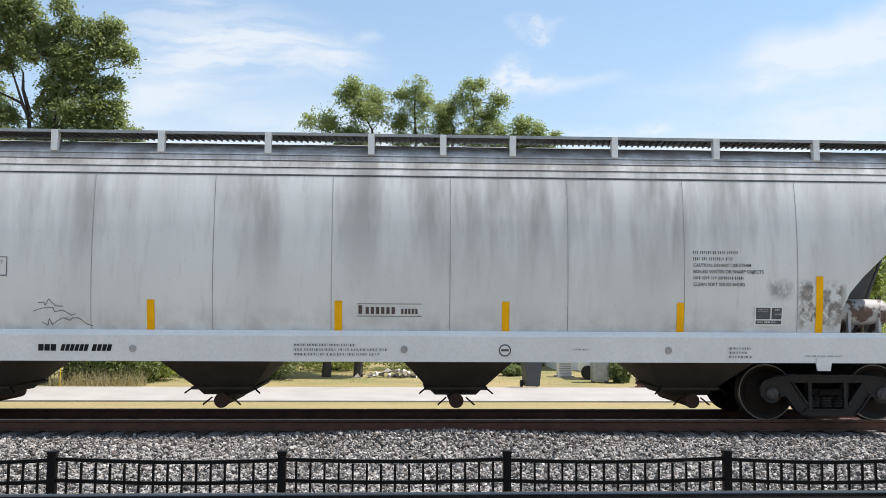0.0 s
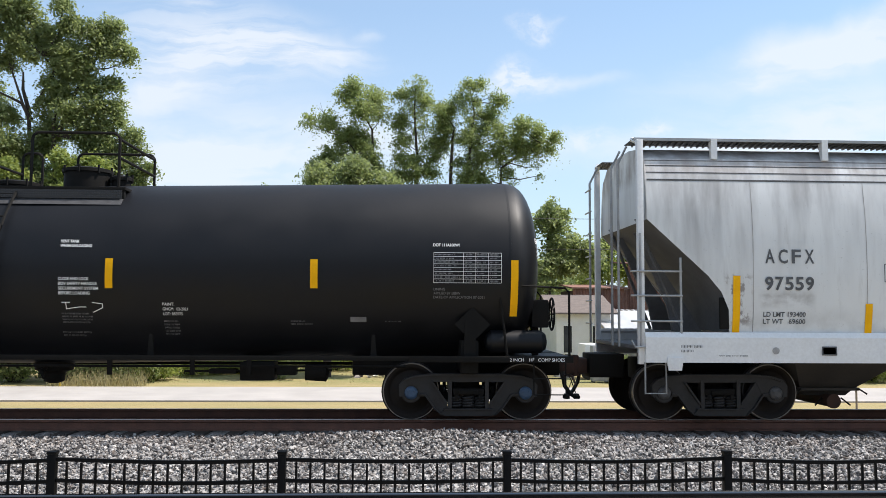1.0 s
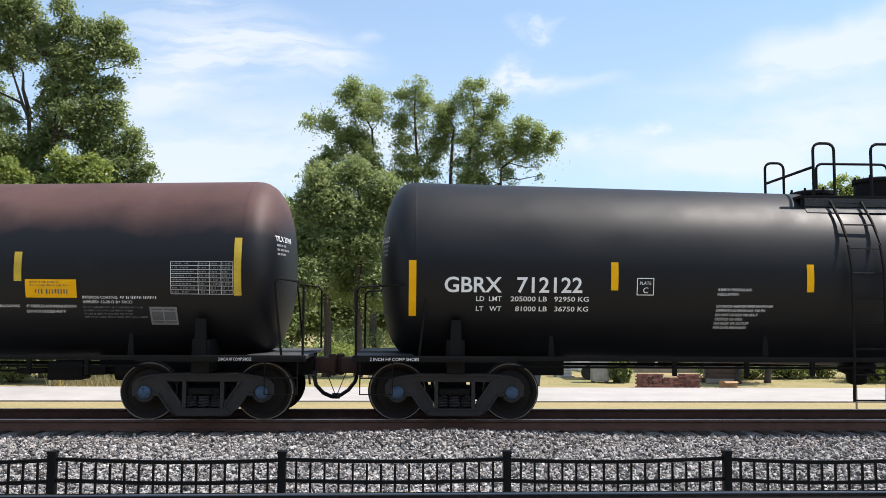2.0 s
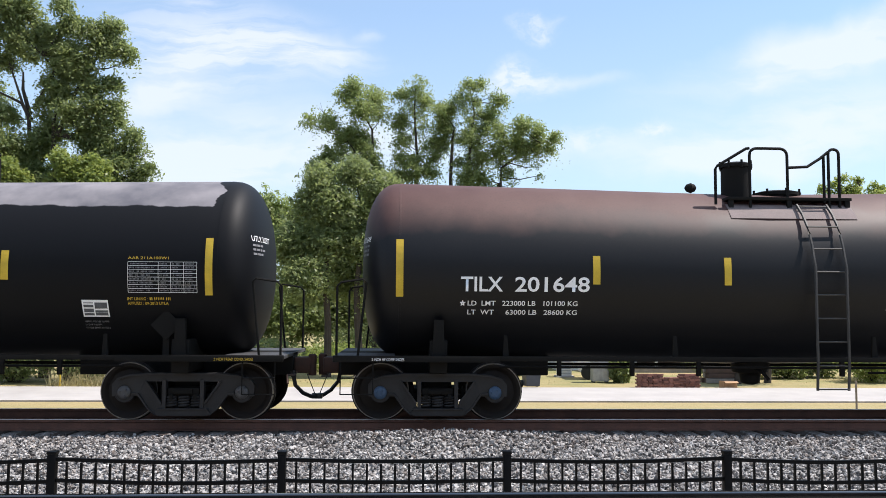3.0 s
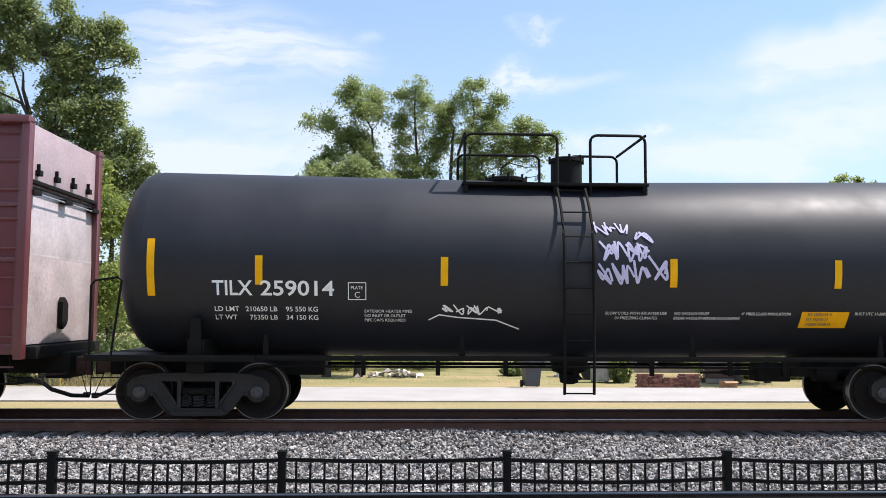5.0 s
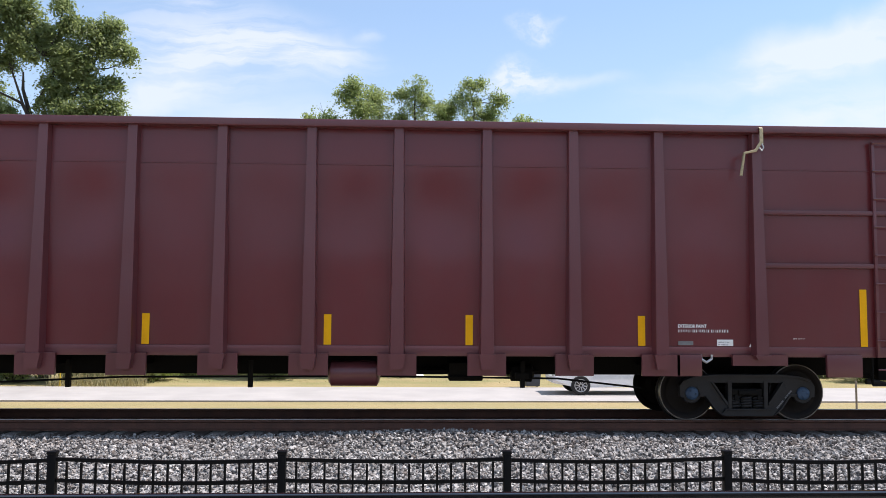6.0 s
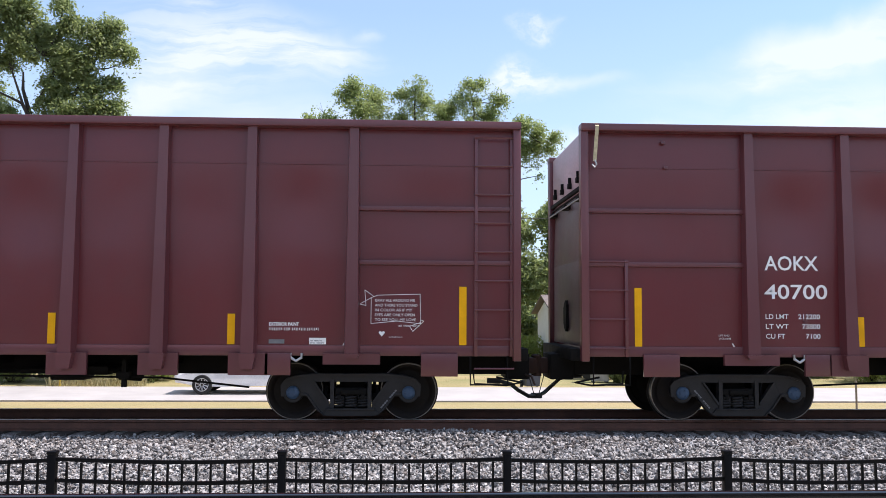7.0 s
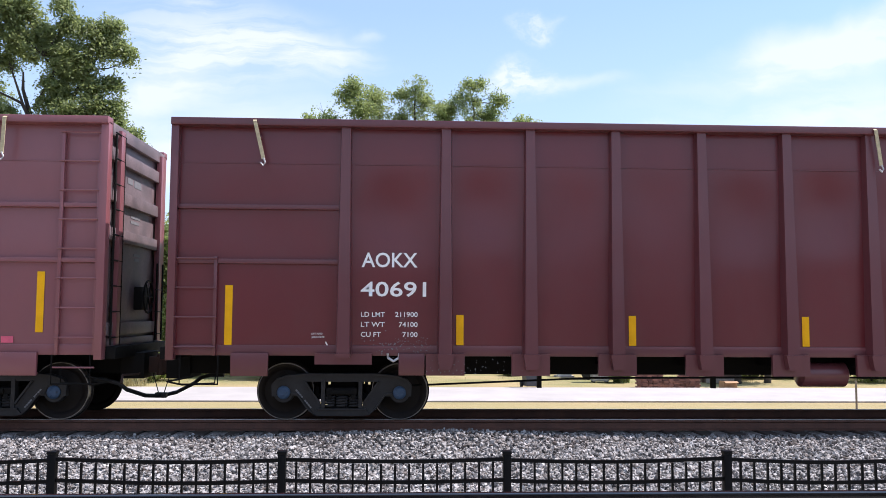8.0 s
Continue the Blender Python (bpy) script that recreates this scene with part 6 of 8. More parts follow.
        if worn:
            for z in (4.58, 4.2, 3.56, 2.94, 1.45):
                box(bm, xo - .06, xo + .06, -1.4, 1.4, z - .10, z + .10, .01)
                for v in bm.verts:
                    if abs(v.co.z - z) < .07:
                        v.co.x = xo + k * .10 if (v.co.x - xo) * k > 0 else v.co.x
            box(bm, xo - .08, xo + .08, -1.3, 1.3, 1.18, 1.30, .01)
        else:
            box(bm, xo - .03, xo + .03, -1.4, 1.4, 3.72, 3.78, .006)
            for y in (-1.1, -.4, .3, 1.0):
                box(bm, xo - .04, xo + .06, y - .06, y + .06, 3.86, 3.95, .01)
                box(bm, xo - .03, xo + .03, y - .015, y + .015, 3.9, 4.05)
            for y in (-1.25, 0, 1.25):
                box(bm, xo - .05, xo + .08, y - .14, y + .14, 3.54, 3.62, .01)
            tube(bm, [(xo, -1.3, 3.66), (xo, 1.3, 3.66)], .016, 6)
        part("end_rib" if worn else "end_hinge", bm, GOND_END_OLD if worn else UNDER, root)
        bm = B()
        if not worn:
            prism(bm, [(-.02, 1.42), (.10, 1.48), (.16, 1.56), (.16, 1.82), (.10, 1.9), (-.02, 1.96), (-.08, 1.88), (-.08, 1.5)], xo - .02, xo + .06, axis="x")
            part("end_hatch", bm, UNDER, root, "dark hatch cover")
        else:
            tube(bm, [(xo + k * .12, .45 + .28 * math.cos(a), 1.98 + .28 * math.sin(a)) for a in (2 * math.pi * i / 20 for i in range(21))], .018, 6)
            for a in (0, 60, 120):
                u, v = .28 * math.cos(radians(a)), .28 * math.sin(radians(a))
                tube(bm, [(xo + k * .12, .45 - u, 1.98 - v), (xo + k * .12, .45 + u, 1.98 + v)], .012, 5)
            box(bm, xo - .05, xo + .12, .1, .5, 1.75, 2.15, .03)
            part("hand_brake", bm, UNDER, root)
            bm = B()
            for y in (-1.05, 1.18):
                box(bm, xo + k * .06 - .05, xo + k * .06 + .05, y - .09, y + .09, 1.2, 4.6, .008)
            part("end_post", bm, trim, root)
            bm = B()
            for z, h, a, b in ((3.86, .10, -.42, -.16), (3.84, .12, -.08, .30), (3.30, .05, -.2, .3), (3.21, .05, -.2, .25), (2.66, .05, 0, .35), (2.58, .05, .05, .3)):
                box(bm, xo + k * -.018 - .003, xo + k * -.018 + .003, a, b, z, z + h)
            tagged(part("small_print", bm, GREY_INK, root, "", 0), kind="stuff")
            bm = B()
            for y in (-1.35, -.95, 1.0, 1.35):
                tube(bm, [(xo + k * .1, y, 1.2), (xo + k * .1, y, 4.5 if y < 0 else 2.6)], .018, 6)
            part("ladder_rail", bm, UNDER, root)
            for i in range(9):
                bm = B()
                tube(bm, [(xo + k * .1, -1.38, 1.32 + i * .4), (xo + k * .1, -.92, 1.32 + i * .4)], .014, 6)
                if i < 3:
                    tube(bm, [(xo + k * .1, .95, 1.32 + i * .4), (xo + k * .1, 1.38, 1.32 + i * .4)], .014, 6)
                part("rung", bm, UNDER, root)
        bm = B()
        box(bm, k * (half + .02) - .12, k * (half + .02) + .12, -1.35, 1.35, .99, 1.18, .02)
        box(bm, k * (half + .1) - .2, k * (half + .1) + .2, -.4, .4, .62, 1.05, .03)
        part("end_sill", bm, UNDER, root)
        bm = B()
        tube(bm, [(k * (half - .35), -1.2, .72), (k * (half + .05), -1.25, .64), (k * (half - .2), -1.3, .60), (k * (half - .7), -1.3, .62), (k * (half - .72), -1.25, .82)], .018, 6)
        tube(bm, [(k * (half - .2), -1.46, 1.06), (k * (half - .2), -1.46, .62), (k * (half - .78), -1.46, .62), (k * (half - .78), -1.46, 1.06)], .016, 6)
        part("step", bm, UNDER, root)
    # ladders on the side: a tall one at the right end, a short one at the left
    tall = 4.52
    for x0, x1, zt, n in ((half - .70, half - .14, tall, 9), (-half + .09, -half + .72, 2.58, 4)):
        for x in (x0, x1):
            bm = B()
            box(bm, x - .025, x + .025, -1.52, -1.47, 1.06, zt, .005)
            part("ladder_rail", bm, trim, root)
        for i in range(n):
            bm = B()
            z = zt - .03 - i * .452
            tube(bm, [(x0 - .03, -1.54, z), (x1 + .03, -1.54, z)], .014, 6)
            part("rung", bm, trim, root)
    # reflectors and stencils
    for x, z0, z1 in marks:
        stripe(root, side, x, z0, z1)
    if number:
        writing(root, side, "AOKX", -6.74, 2.44, .225, WHITE_INK, .87, bold=.004)
        writing(root, side, number, -6.75, 1.985, .225, WHITE_INK, 1.02, bold=.004)
        for i, t in enumerate(lines):
            writing(root, side, t[0], -6.74, 1.665 - i * .155, .075, WHITE_INK, .37 if i < 2 else .31, bold=.001)
            w = .075 * .78 * len(t[1])
            writing(root, side, t[1], -5.86 - w, 1.665 - i * .155, .075, WHITE_INK, w, bold=.001)
        writing(root, side, "EXTERIOR PAINT", 5.80, 1.52, .05, WHITE_INK, .46, bold=.0025)
        bars(root, side, 5.80, 1.49, .95, 1, .055, WHITE_INK, seed + 17, .8)
        mark_plate(root, side, 5.80, 6.04, 1.245, 1.31, GREY_INK, "maker_plate", "small metal plate")
        mark_plate(root, side, 6.42, 6.68, 1.235, 1.335, WHITE_INK, "paper_label", "white paper label")
        bars(root, side, 6.44, 1.30, .2, 2, .035, GREY_INK, seed + 3, off=.014)
        for x in (-7.5, 7.0):
            writing(root, side, "LIFT AND", x, 1.385, .028, WHITE_INK, .17)
            writing(root, side, "JACK HERE", x, 1.335, .028, WHITE_INK, .2)
            bm = B()
            stroke(bm, [(x + .22 if x < 0 else x - .03, 1.27), (x + .25 if x < 0 else x - .06, 1.21)], .02, side)
            part("jack_mark", bm, WHITE_INK, root, smooth=0)
        bars(root, side, 7.65, 1.36, .22, 1, .03, WHITE_INK, seed + 9)
    # lifting eyes over the bogies
    for x in (-bogie + .82, bogie - .82):
        bm = B()
        tube(bm, [(x - .09, -1.5, 1.10), (x - .08, -1.5, 1.03), (x, -1.5, .98), (x + .08, -1.5, 1.03), (x + .09, -1.5, 1.10)], .022, 7)
        part("lifting_eye", bm, ALU, root)
    # brake gear and truss rod below
    bm = B()
    lathe(bm, [(-.42, .02), (-.40, .14), (-.36, .2), (.36, .2), (.40, .14), (.42, .02)], "x", (.70, -1.1, .77), 22)
    part("air_reservoir", bm, trim, root)
    valve_gear(root, 2.5)
    bm = B()
    tube(bm, [(-6.0, -.8, .55), (-3.0, -.8, .68), (1.0, -.8, .70), (4.0, -.8, .67), (5.4, -.8, .52)], .018, 6)
    for x in (-3.86, -.98, 3.42):
        box(bm, x - .035, x + .035, -.86, -.78, .52, .95)
    box(bm, 3.3, 3.52, -.88, -.76, .66, .76, .01)
    part("brake_rod", bm, UNDER, root)
    add_bogie(root, bogie, CAP_BLUE, moving, True)
    add_bogie(root, -bogie, CAP_BLUE, moving, True)
    add_ends(root, half + .18, .29, False)
    CARS.append((root, xc, moving))
    return root, side


def strap(root, x, z0, z1, swing, tail=False):
    bm = B()
    y = -1.66
    pts = [(x, -1.55, z1 + .02), (x + swing * .1, y, z1 - .05), (x + swing, y, z0)]
    for a, b in zip(pts, pts[1:]):
        va = [bm.verts.new((a[0] + d, a[1] + e, a[2])) for d, e in ((-.028, 0), (.028, 0), (.028, .012), (-.028, .012))]
        vb = [bm.verts.new((b[0] + d, b[1] + e, b[2])) for d, e in ((-.028, 0), (.028, 0), (.028, .012), (-.028, .012))]
        for i in range(4):
            bm.faces.new((va[i], va[(i + 1) % 4], vb[(i + 1) % 4], vb[i]))
    s = part("load_strap", bm, STRAP, root, "frayed tan webbing strap")
    bm = B()
    tube(bm, [(x + swing, y, z0 + .02), (x + swing + .03, y, z0 - .05), (x + swing, y - .01, z0 - .1), (x + swing - .04, y, z0 - .05)], .014, 6)
    part("strap_hook", bm, ALU, s)
    if tail:
        bm = B()
        tube(bm, [(x + swing, y, z0 + .05), (x - .1, y, z0 - .1), (x - .28, y, z0 - .14), (x - .34, y, z0 - .5)], .025, 5)
        part("strap_tail", bm, STRAP, s)


MARKS = ((-8.78, 1.22, 2.14), (-5.2, 1.23, 1.70), (-2.48, 1.23, 1.70), (.30, 1.23, 1.70), (2.50, 1.23, 1.70), (5.22, 1.23, 1.70), (8.80, 1.23, 2.14))
g1, side1 = gondola(-84.87, "40700", (("LD LMT", "212200"), ("LT WT", "73800"), ("CU FT", "7100")), MARKS)
strap(g1, 7.12, 4.42, 4.73, .0, True)
strap(g1, -9.45, 4.12, 4.73, -.05)
g2, side2 = gondola(-105.22, "40691", (("LD LMT", "211900"), ("LT WT", "74100"), ("CU FT", "7100")), MARKS, seed=50)
strap(g2, -8.42, 4.08, 4.73, .16)
strap(g2, 1.42, 4.1, 4.73, .08)

# drawn scroll with a verse on the second gondola
bm = B()
DX = .17
stroke(bm, [(7.20 + DX, 1.96), (7.30 + DX, 2.0), (7.96 + DX, 2.02), (7.97 + DX, 1.56), (7.60 + DX, 1.60), (7.20 + DX, 1.56), (7.20 + DX, 1.96), (7.02 + DX, 1.86), (7.12 + DX, 1.84), (7.10 + DX, 2.08), (7.24 + DX, 1.98)], .008, side2)
stroke(bm, [(7.97 + DX, 1.74), (8.14, 1.62), (8.02 + DX, 1.60), (8.02, 1.44), (7.80 + DX, 1.52), (7.97 + DX, 1.58)], .008, side2)
part("chalk_scroll", bm, WHITE_INK, g2, "hand-drawn white scroll", 0)
for i, (t, w) in enumerate((("GRAY ALL AROUND ME", .62), ("AND THERE YOU STAND", .66), ("IN COLOR AS IF MY", .58), ("EYES ARE ONLY OPEN", .62), ("TO SEE YOU, MY LOVE", .64))):
    writing(g2, side2, t, 7.26 + DX, 1.90 - i * .075, .042, WHITE_INK, w)
bars(g2, side2, 7.62 + DX, 1.54, .3, 1, .05, WHITE_INK, 77)
bm = B()
prism(bm, [(x + DX, z) for x, z in ((7.37, 1.36), (7.42, 1.42), (7.40, 1.445), (7.37, 1.43), (7.34, 1.445), (7.32, 1.42))], -1.452, -1.446)
part("heart_mark", bm, WHITE_INK, g2)
bm = B()
rnd = random.Random(61)
for i in range(150):
    x, z = rnd.gauss(-6.05, .28), rnd.gauss(1.24, .10)
    if i > 100:
        x, z = rnd.gauss(-5.3, .35), rnd.uniform(.80, 1.02)
    d = rnd.uniform(.004, .011)
    y = -1.535 if z < 1.06 else -1.468
    bm.faces.new([bm.verts.new((x + a * d, y, z + b * d)) for a, b in ((-1, -.7), (.8, -1), (1, .6), (-.5, 1))])
tagged(part("paint_chips", bm, GREY_INK, g2, "", 0), kind="stuff")
for g in (g1, g2):
    for x, z in ((-8.32, 4.06), (-8.36, 4.46), (-6.1, 1.62)):
        bm = B()
        box(bm, x - .035, x + .035, -1.49, -1.43, z - .022, z + .022, .006)
        part("rope_bracket" if z > 2 else "card_clip", bm, GOND_RIB, g)
MARKS3 = ((-8.0, 1.22, 2.14), (-3.0, 1.23, 1.70), (1.0, 1.23, 1.70), (8.24, 1.40, 2.33))
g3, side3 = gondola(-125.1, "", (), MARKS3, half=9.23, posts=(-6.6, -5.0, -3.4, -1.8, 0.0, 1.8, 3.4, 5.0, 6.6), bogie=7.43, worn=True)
strap(g3, 7.68, 4.12, 4.73, -.02)
mark_plate(g3, side3, 7.68, 7.86, 1.24, 1.34, PINK_INK, "pink_label", "small pink label")
writing(g3, side3, "JACK", 7.30, 1.42, .05, WHITE_INK, .14)
writing(g3, side3, "HERE", 7.30, 1.35, .05, WHITE_INK, .14)

# ---- black picket fence along the near side of the line ----


def build_fence():
    root = thing("picket_fence", "black coated metal picket fence with sagging rails", "fence", "", pose(0, -7.75, 0, 0, 0, -0.1))
    bm = B()
    box(bm, -.032, .032, -.032, .032, -.95, .60, .004)
    box(bm, -.038, .038, -.038, .038, .60, .625, .006)
    post_mesh = finish(bm)
    bm = B()
    box(bm, -.0085, .0085, -.0085, .0085, -.62, .53)
    picket_mesh = finish(bm, 0)
    w = 1.809
    for i in range(-4, 5):
        x = -.985 + i * w
        part("post", post_mesh, FENCE_BLACK, root).location = (x, 0, 0)
        for z in (.555, .39, -.5):
            bm = B()
            pts = []
            for j in range(9):
                t = j / 8
                pts.append((x + .03 + (w - .06) * t, 0, z - .022 * math.sin(math.pi * t) + (.006 * math.sin(i * 5 + 3 * t))))
            vs = [[bm.verts.new((p[0], dy, p[2] + dz)) for dy, dz in ((-.014, -.014), (.014, -.014), (.014, .014), (-.014, .014))] for p in pts]
            for a, b in zip(vs, vs[1:]):
                for q in range(4):
                    bm.faces.new((a[q], a[(q + 1) % 4], b[(q + 1) % 4], b[q]))
            part("fence_rail", bm, FENCE_BLACK, root, smooth=0)
        for j in range(1, 16):
            t = j / 16
            p = part("picket", picket_mesh, FENCE_BLACK, root)
            p.location = (x + w * t, 0, .011 - .022 * math.sin(math.pi * t))


build_fence()


def build_hand_rail():
    root = thing("platform_railing", "glossy black platform railing near the viewpoint", "railing", "", pose(0, -10.7, 0, 0, 0, .35))
    bm = B()
    box(bm, -9, 9, -.03, .03, .845, .905, .012)
    part("top_rail", bm, RAILING_GLOSS, root)
    bm = B()
    box(bm, -9, 9, -.02, .02, -.45, -.41, .006)
    part("bottom_rail", bm, RAILING_GLOSS, root)
    for i in range(-4, 5):
        bm = B()
        box(bm, i * 2.2 - .025, i * 2.2 + .025, -.025, .025, -.85, .85, .005)
        part("post", bm, RAILING_GLOSS, root)


build_hand_rail()

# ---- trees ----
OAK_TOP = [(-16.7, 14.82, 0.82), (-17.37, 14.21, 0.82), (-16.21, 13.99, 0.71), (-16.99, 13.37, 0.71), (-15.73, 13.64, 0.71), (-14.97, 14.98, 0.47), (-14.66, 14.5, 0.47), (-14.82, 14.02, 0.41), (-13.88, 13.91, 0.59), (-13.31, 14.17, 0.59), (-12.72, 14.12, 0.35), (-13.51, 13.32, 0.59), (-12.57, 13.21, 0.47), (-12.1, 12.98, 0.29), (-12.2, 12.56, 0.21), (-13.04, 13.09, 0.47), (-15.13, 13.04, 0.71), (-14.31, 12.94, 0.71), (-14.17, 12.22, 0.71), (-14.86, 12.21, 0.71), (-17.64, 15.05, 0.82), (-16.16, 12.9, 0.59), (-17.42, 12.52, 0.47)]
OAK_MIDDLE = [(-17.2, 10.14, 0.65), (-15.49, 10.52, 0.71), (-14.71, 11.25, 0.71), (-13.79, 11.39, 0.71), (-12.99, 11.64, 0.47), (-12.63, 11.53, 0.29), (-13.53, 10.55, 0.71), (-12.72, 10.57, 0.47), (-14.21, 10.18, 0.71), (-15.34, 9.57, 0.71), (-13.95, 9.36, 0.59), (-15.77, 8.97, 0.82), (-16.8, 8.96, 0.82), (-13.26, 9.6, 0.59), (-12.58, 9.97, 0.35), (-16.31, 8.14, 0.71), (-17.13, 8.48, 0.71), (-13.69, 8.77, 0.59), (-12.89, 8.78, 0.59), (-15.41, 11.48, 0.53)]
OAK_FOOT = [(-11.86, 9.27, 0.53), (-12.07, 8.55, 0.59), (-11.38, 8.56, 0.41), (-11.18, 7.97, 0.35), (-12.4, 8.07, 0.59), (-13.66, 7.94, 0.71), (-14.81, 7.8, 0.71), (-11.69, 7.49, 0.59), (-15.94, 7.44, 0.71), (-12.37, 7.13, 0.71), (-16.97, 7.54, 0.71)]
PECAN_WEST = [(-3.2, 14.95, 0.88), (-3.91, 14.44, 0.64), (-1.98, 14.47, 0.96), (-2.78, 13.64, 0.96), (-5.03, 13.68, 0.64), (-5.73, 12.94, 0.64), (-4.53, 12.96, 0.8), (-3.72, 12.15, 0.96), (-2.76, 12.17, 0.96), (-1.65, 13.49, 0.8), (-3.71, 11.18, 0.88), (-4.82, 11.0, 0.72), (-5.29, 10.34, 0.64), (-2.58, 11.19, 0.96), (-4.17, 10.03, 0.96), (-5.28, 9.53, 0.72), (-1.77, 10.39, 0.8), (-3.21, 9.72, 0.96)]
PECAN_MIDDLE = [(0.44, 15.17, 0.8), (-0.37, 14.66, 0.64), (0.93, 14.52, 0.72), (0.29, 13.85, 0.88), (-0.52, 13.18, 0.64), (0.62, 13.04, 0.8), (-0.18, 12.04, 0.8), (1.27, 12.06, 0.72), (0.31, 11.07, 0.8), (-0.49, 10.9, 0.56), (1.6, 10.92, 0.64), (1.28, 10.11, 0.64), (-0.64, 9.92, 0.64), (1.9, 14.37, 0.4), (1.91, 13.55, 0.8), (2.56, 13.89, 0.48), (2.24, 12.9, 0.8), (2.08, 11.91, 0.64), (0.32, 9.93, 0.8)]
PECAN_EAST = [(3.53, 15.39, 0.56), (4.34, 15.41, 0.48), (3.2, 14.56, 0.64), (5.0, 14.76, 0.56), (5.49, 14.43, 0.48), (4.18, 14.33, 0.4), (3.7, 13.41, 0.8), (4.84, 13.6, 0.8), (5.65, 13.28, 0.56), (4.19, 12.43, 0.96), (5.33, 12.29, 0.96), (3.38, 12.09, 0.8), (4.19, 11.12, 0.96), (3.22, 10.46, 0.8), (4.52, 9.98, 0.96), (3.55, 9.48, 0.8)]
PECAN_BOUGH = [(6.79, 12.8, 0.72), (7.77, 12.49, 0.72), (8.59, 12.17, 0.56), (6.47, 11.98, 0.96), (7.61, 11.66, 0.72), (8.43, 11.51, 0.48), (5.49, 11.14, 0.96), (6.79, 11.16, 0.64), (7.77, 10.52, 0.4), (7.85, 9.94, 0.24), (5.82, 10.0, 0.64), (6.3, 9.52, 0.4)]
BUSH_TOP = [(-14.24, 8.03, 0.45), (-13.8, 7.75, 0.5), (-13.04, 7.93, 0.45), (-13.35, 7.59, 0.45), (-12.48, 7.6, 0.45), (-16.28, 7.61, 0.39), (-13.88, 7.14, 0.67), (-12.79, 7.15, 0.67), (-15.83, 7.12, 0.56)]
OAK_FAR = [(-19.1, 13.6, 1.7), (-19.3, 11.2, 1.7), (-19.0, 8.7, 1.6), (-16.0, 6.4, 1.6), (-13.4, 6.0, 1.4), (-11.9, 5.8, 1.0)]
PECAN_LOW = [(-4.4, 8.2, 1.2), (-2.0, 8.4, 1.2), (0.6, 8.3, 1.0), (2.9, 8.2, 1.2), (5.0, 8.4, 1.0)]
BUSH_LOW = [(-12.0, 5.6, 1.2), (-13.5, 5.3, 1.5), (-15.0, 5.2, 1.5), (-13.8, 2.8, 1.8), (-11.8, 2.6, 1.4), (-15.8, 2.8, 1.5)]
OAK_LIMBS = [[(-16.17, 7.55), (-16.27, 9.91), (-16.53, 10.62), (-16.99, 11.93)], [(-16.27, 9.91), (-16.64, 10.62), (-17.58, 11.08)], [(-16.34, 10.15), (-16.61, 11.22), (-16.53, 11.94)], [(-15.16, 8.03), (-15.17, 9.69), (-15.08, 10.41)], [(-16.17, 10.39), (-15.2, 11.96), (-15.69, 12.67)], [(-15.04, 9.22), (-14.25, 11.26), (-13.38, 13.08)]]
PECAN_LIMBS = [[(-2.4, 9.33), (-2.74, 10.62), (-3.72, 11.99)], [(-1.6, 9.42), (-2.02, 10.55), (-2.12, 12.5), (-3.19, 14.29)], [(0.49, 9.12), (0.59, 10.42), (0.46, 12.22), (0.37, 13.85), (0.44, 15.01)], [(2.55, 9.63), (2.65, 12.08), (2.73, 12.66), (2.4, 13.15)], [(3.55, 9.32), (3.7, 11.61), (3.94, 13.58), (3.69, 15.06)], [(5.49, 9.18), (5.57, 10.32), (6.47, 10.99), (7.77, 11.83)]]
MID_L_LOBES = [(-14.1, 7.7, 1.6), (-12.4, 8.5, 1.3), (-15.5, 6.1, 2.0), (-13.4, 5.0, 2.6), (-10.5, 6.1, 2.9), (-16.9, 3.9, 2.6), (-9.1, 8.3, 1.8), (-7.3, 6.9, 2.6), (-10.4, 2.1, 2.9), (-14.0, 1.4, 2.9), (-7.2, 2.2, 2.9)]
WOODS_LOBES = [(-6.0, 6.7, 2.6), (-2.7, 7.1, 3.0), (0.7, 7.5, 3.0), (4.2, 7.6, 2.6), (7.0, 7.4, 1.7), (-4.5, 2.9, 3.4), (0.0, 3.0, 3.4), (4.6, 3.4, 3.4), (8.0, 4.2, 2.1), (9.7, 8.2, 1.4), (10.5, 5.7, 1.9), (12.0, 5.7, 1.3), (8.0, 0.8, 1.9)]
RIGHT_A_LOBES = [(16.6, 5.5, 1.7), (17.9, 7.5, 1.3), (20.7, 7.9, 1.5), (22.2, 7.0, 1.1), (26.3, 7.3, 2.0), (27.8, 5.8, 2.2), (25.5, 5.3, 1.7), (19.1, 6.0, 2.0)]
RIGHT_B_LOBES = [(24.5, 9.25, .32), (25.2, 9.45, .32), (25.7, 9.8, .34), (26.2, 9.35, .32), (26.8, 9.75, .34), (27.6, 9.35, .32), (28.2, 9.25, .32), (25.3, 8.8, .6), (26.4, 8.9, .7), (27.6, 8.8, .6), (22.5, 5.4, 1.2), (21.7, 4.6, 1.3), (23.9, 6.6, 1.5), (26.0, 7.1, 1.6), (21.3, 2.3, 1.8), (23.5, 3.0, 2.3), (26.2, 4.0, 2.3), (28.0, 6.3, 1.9)]


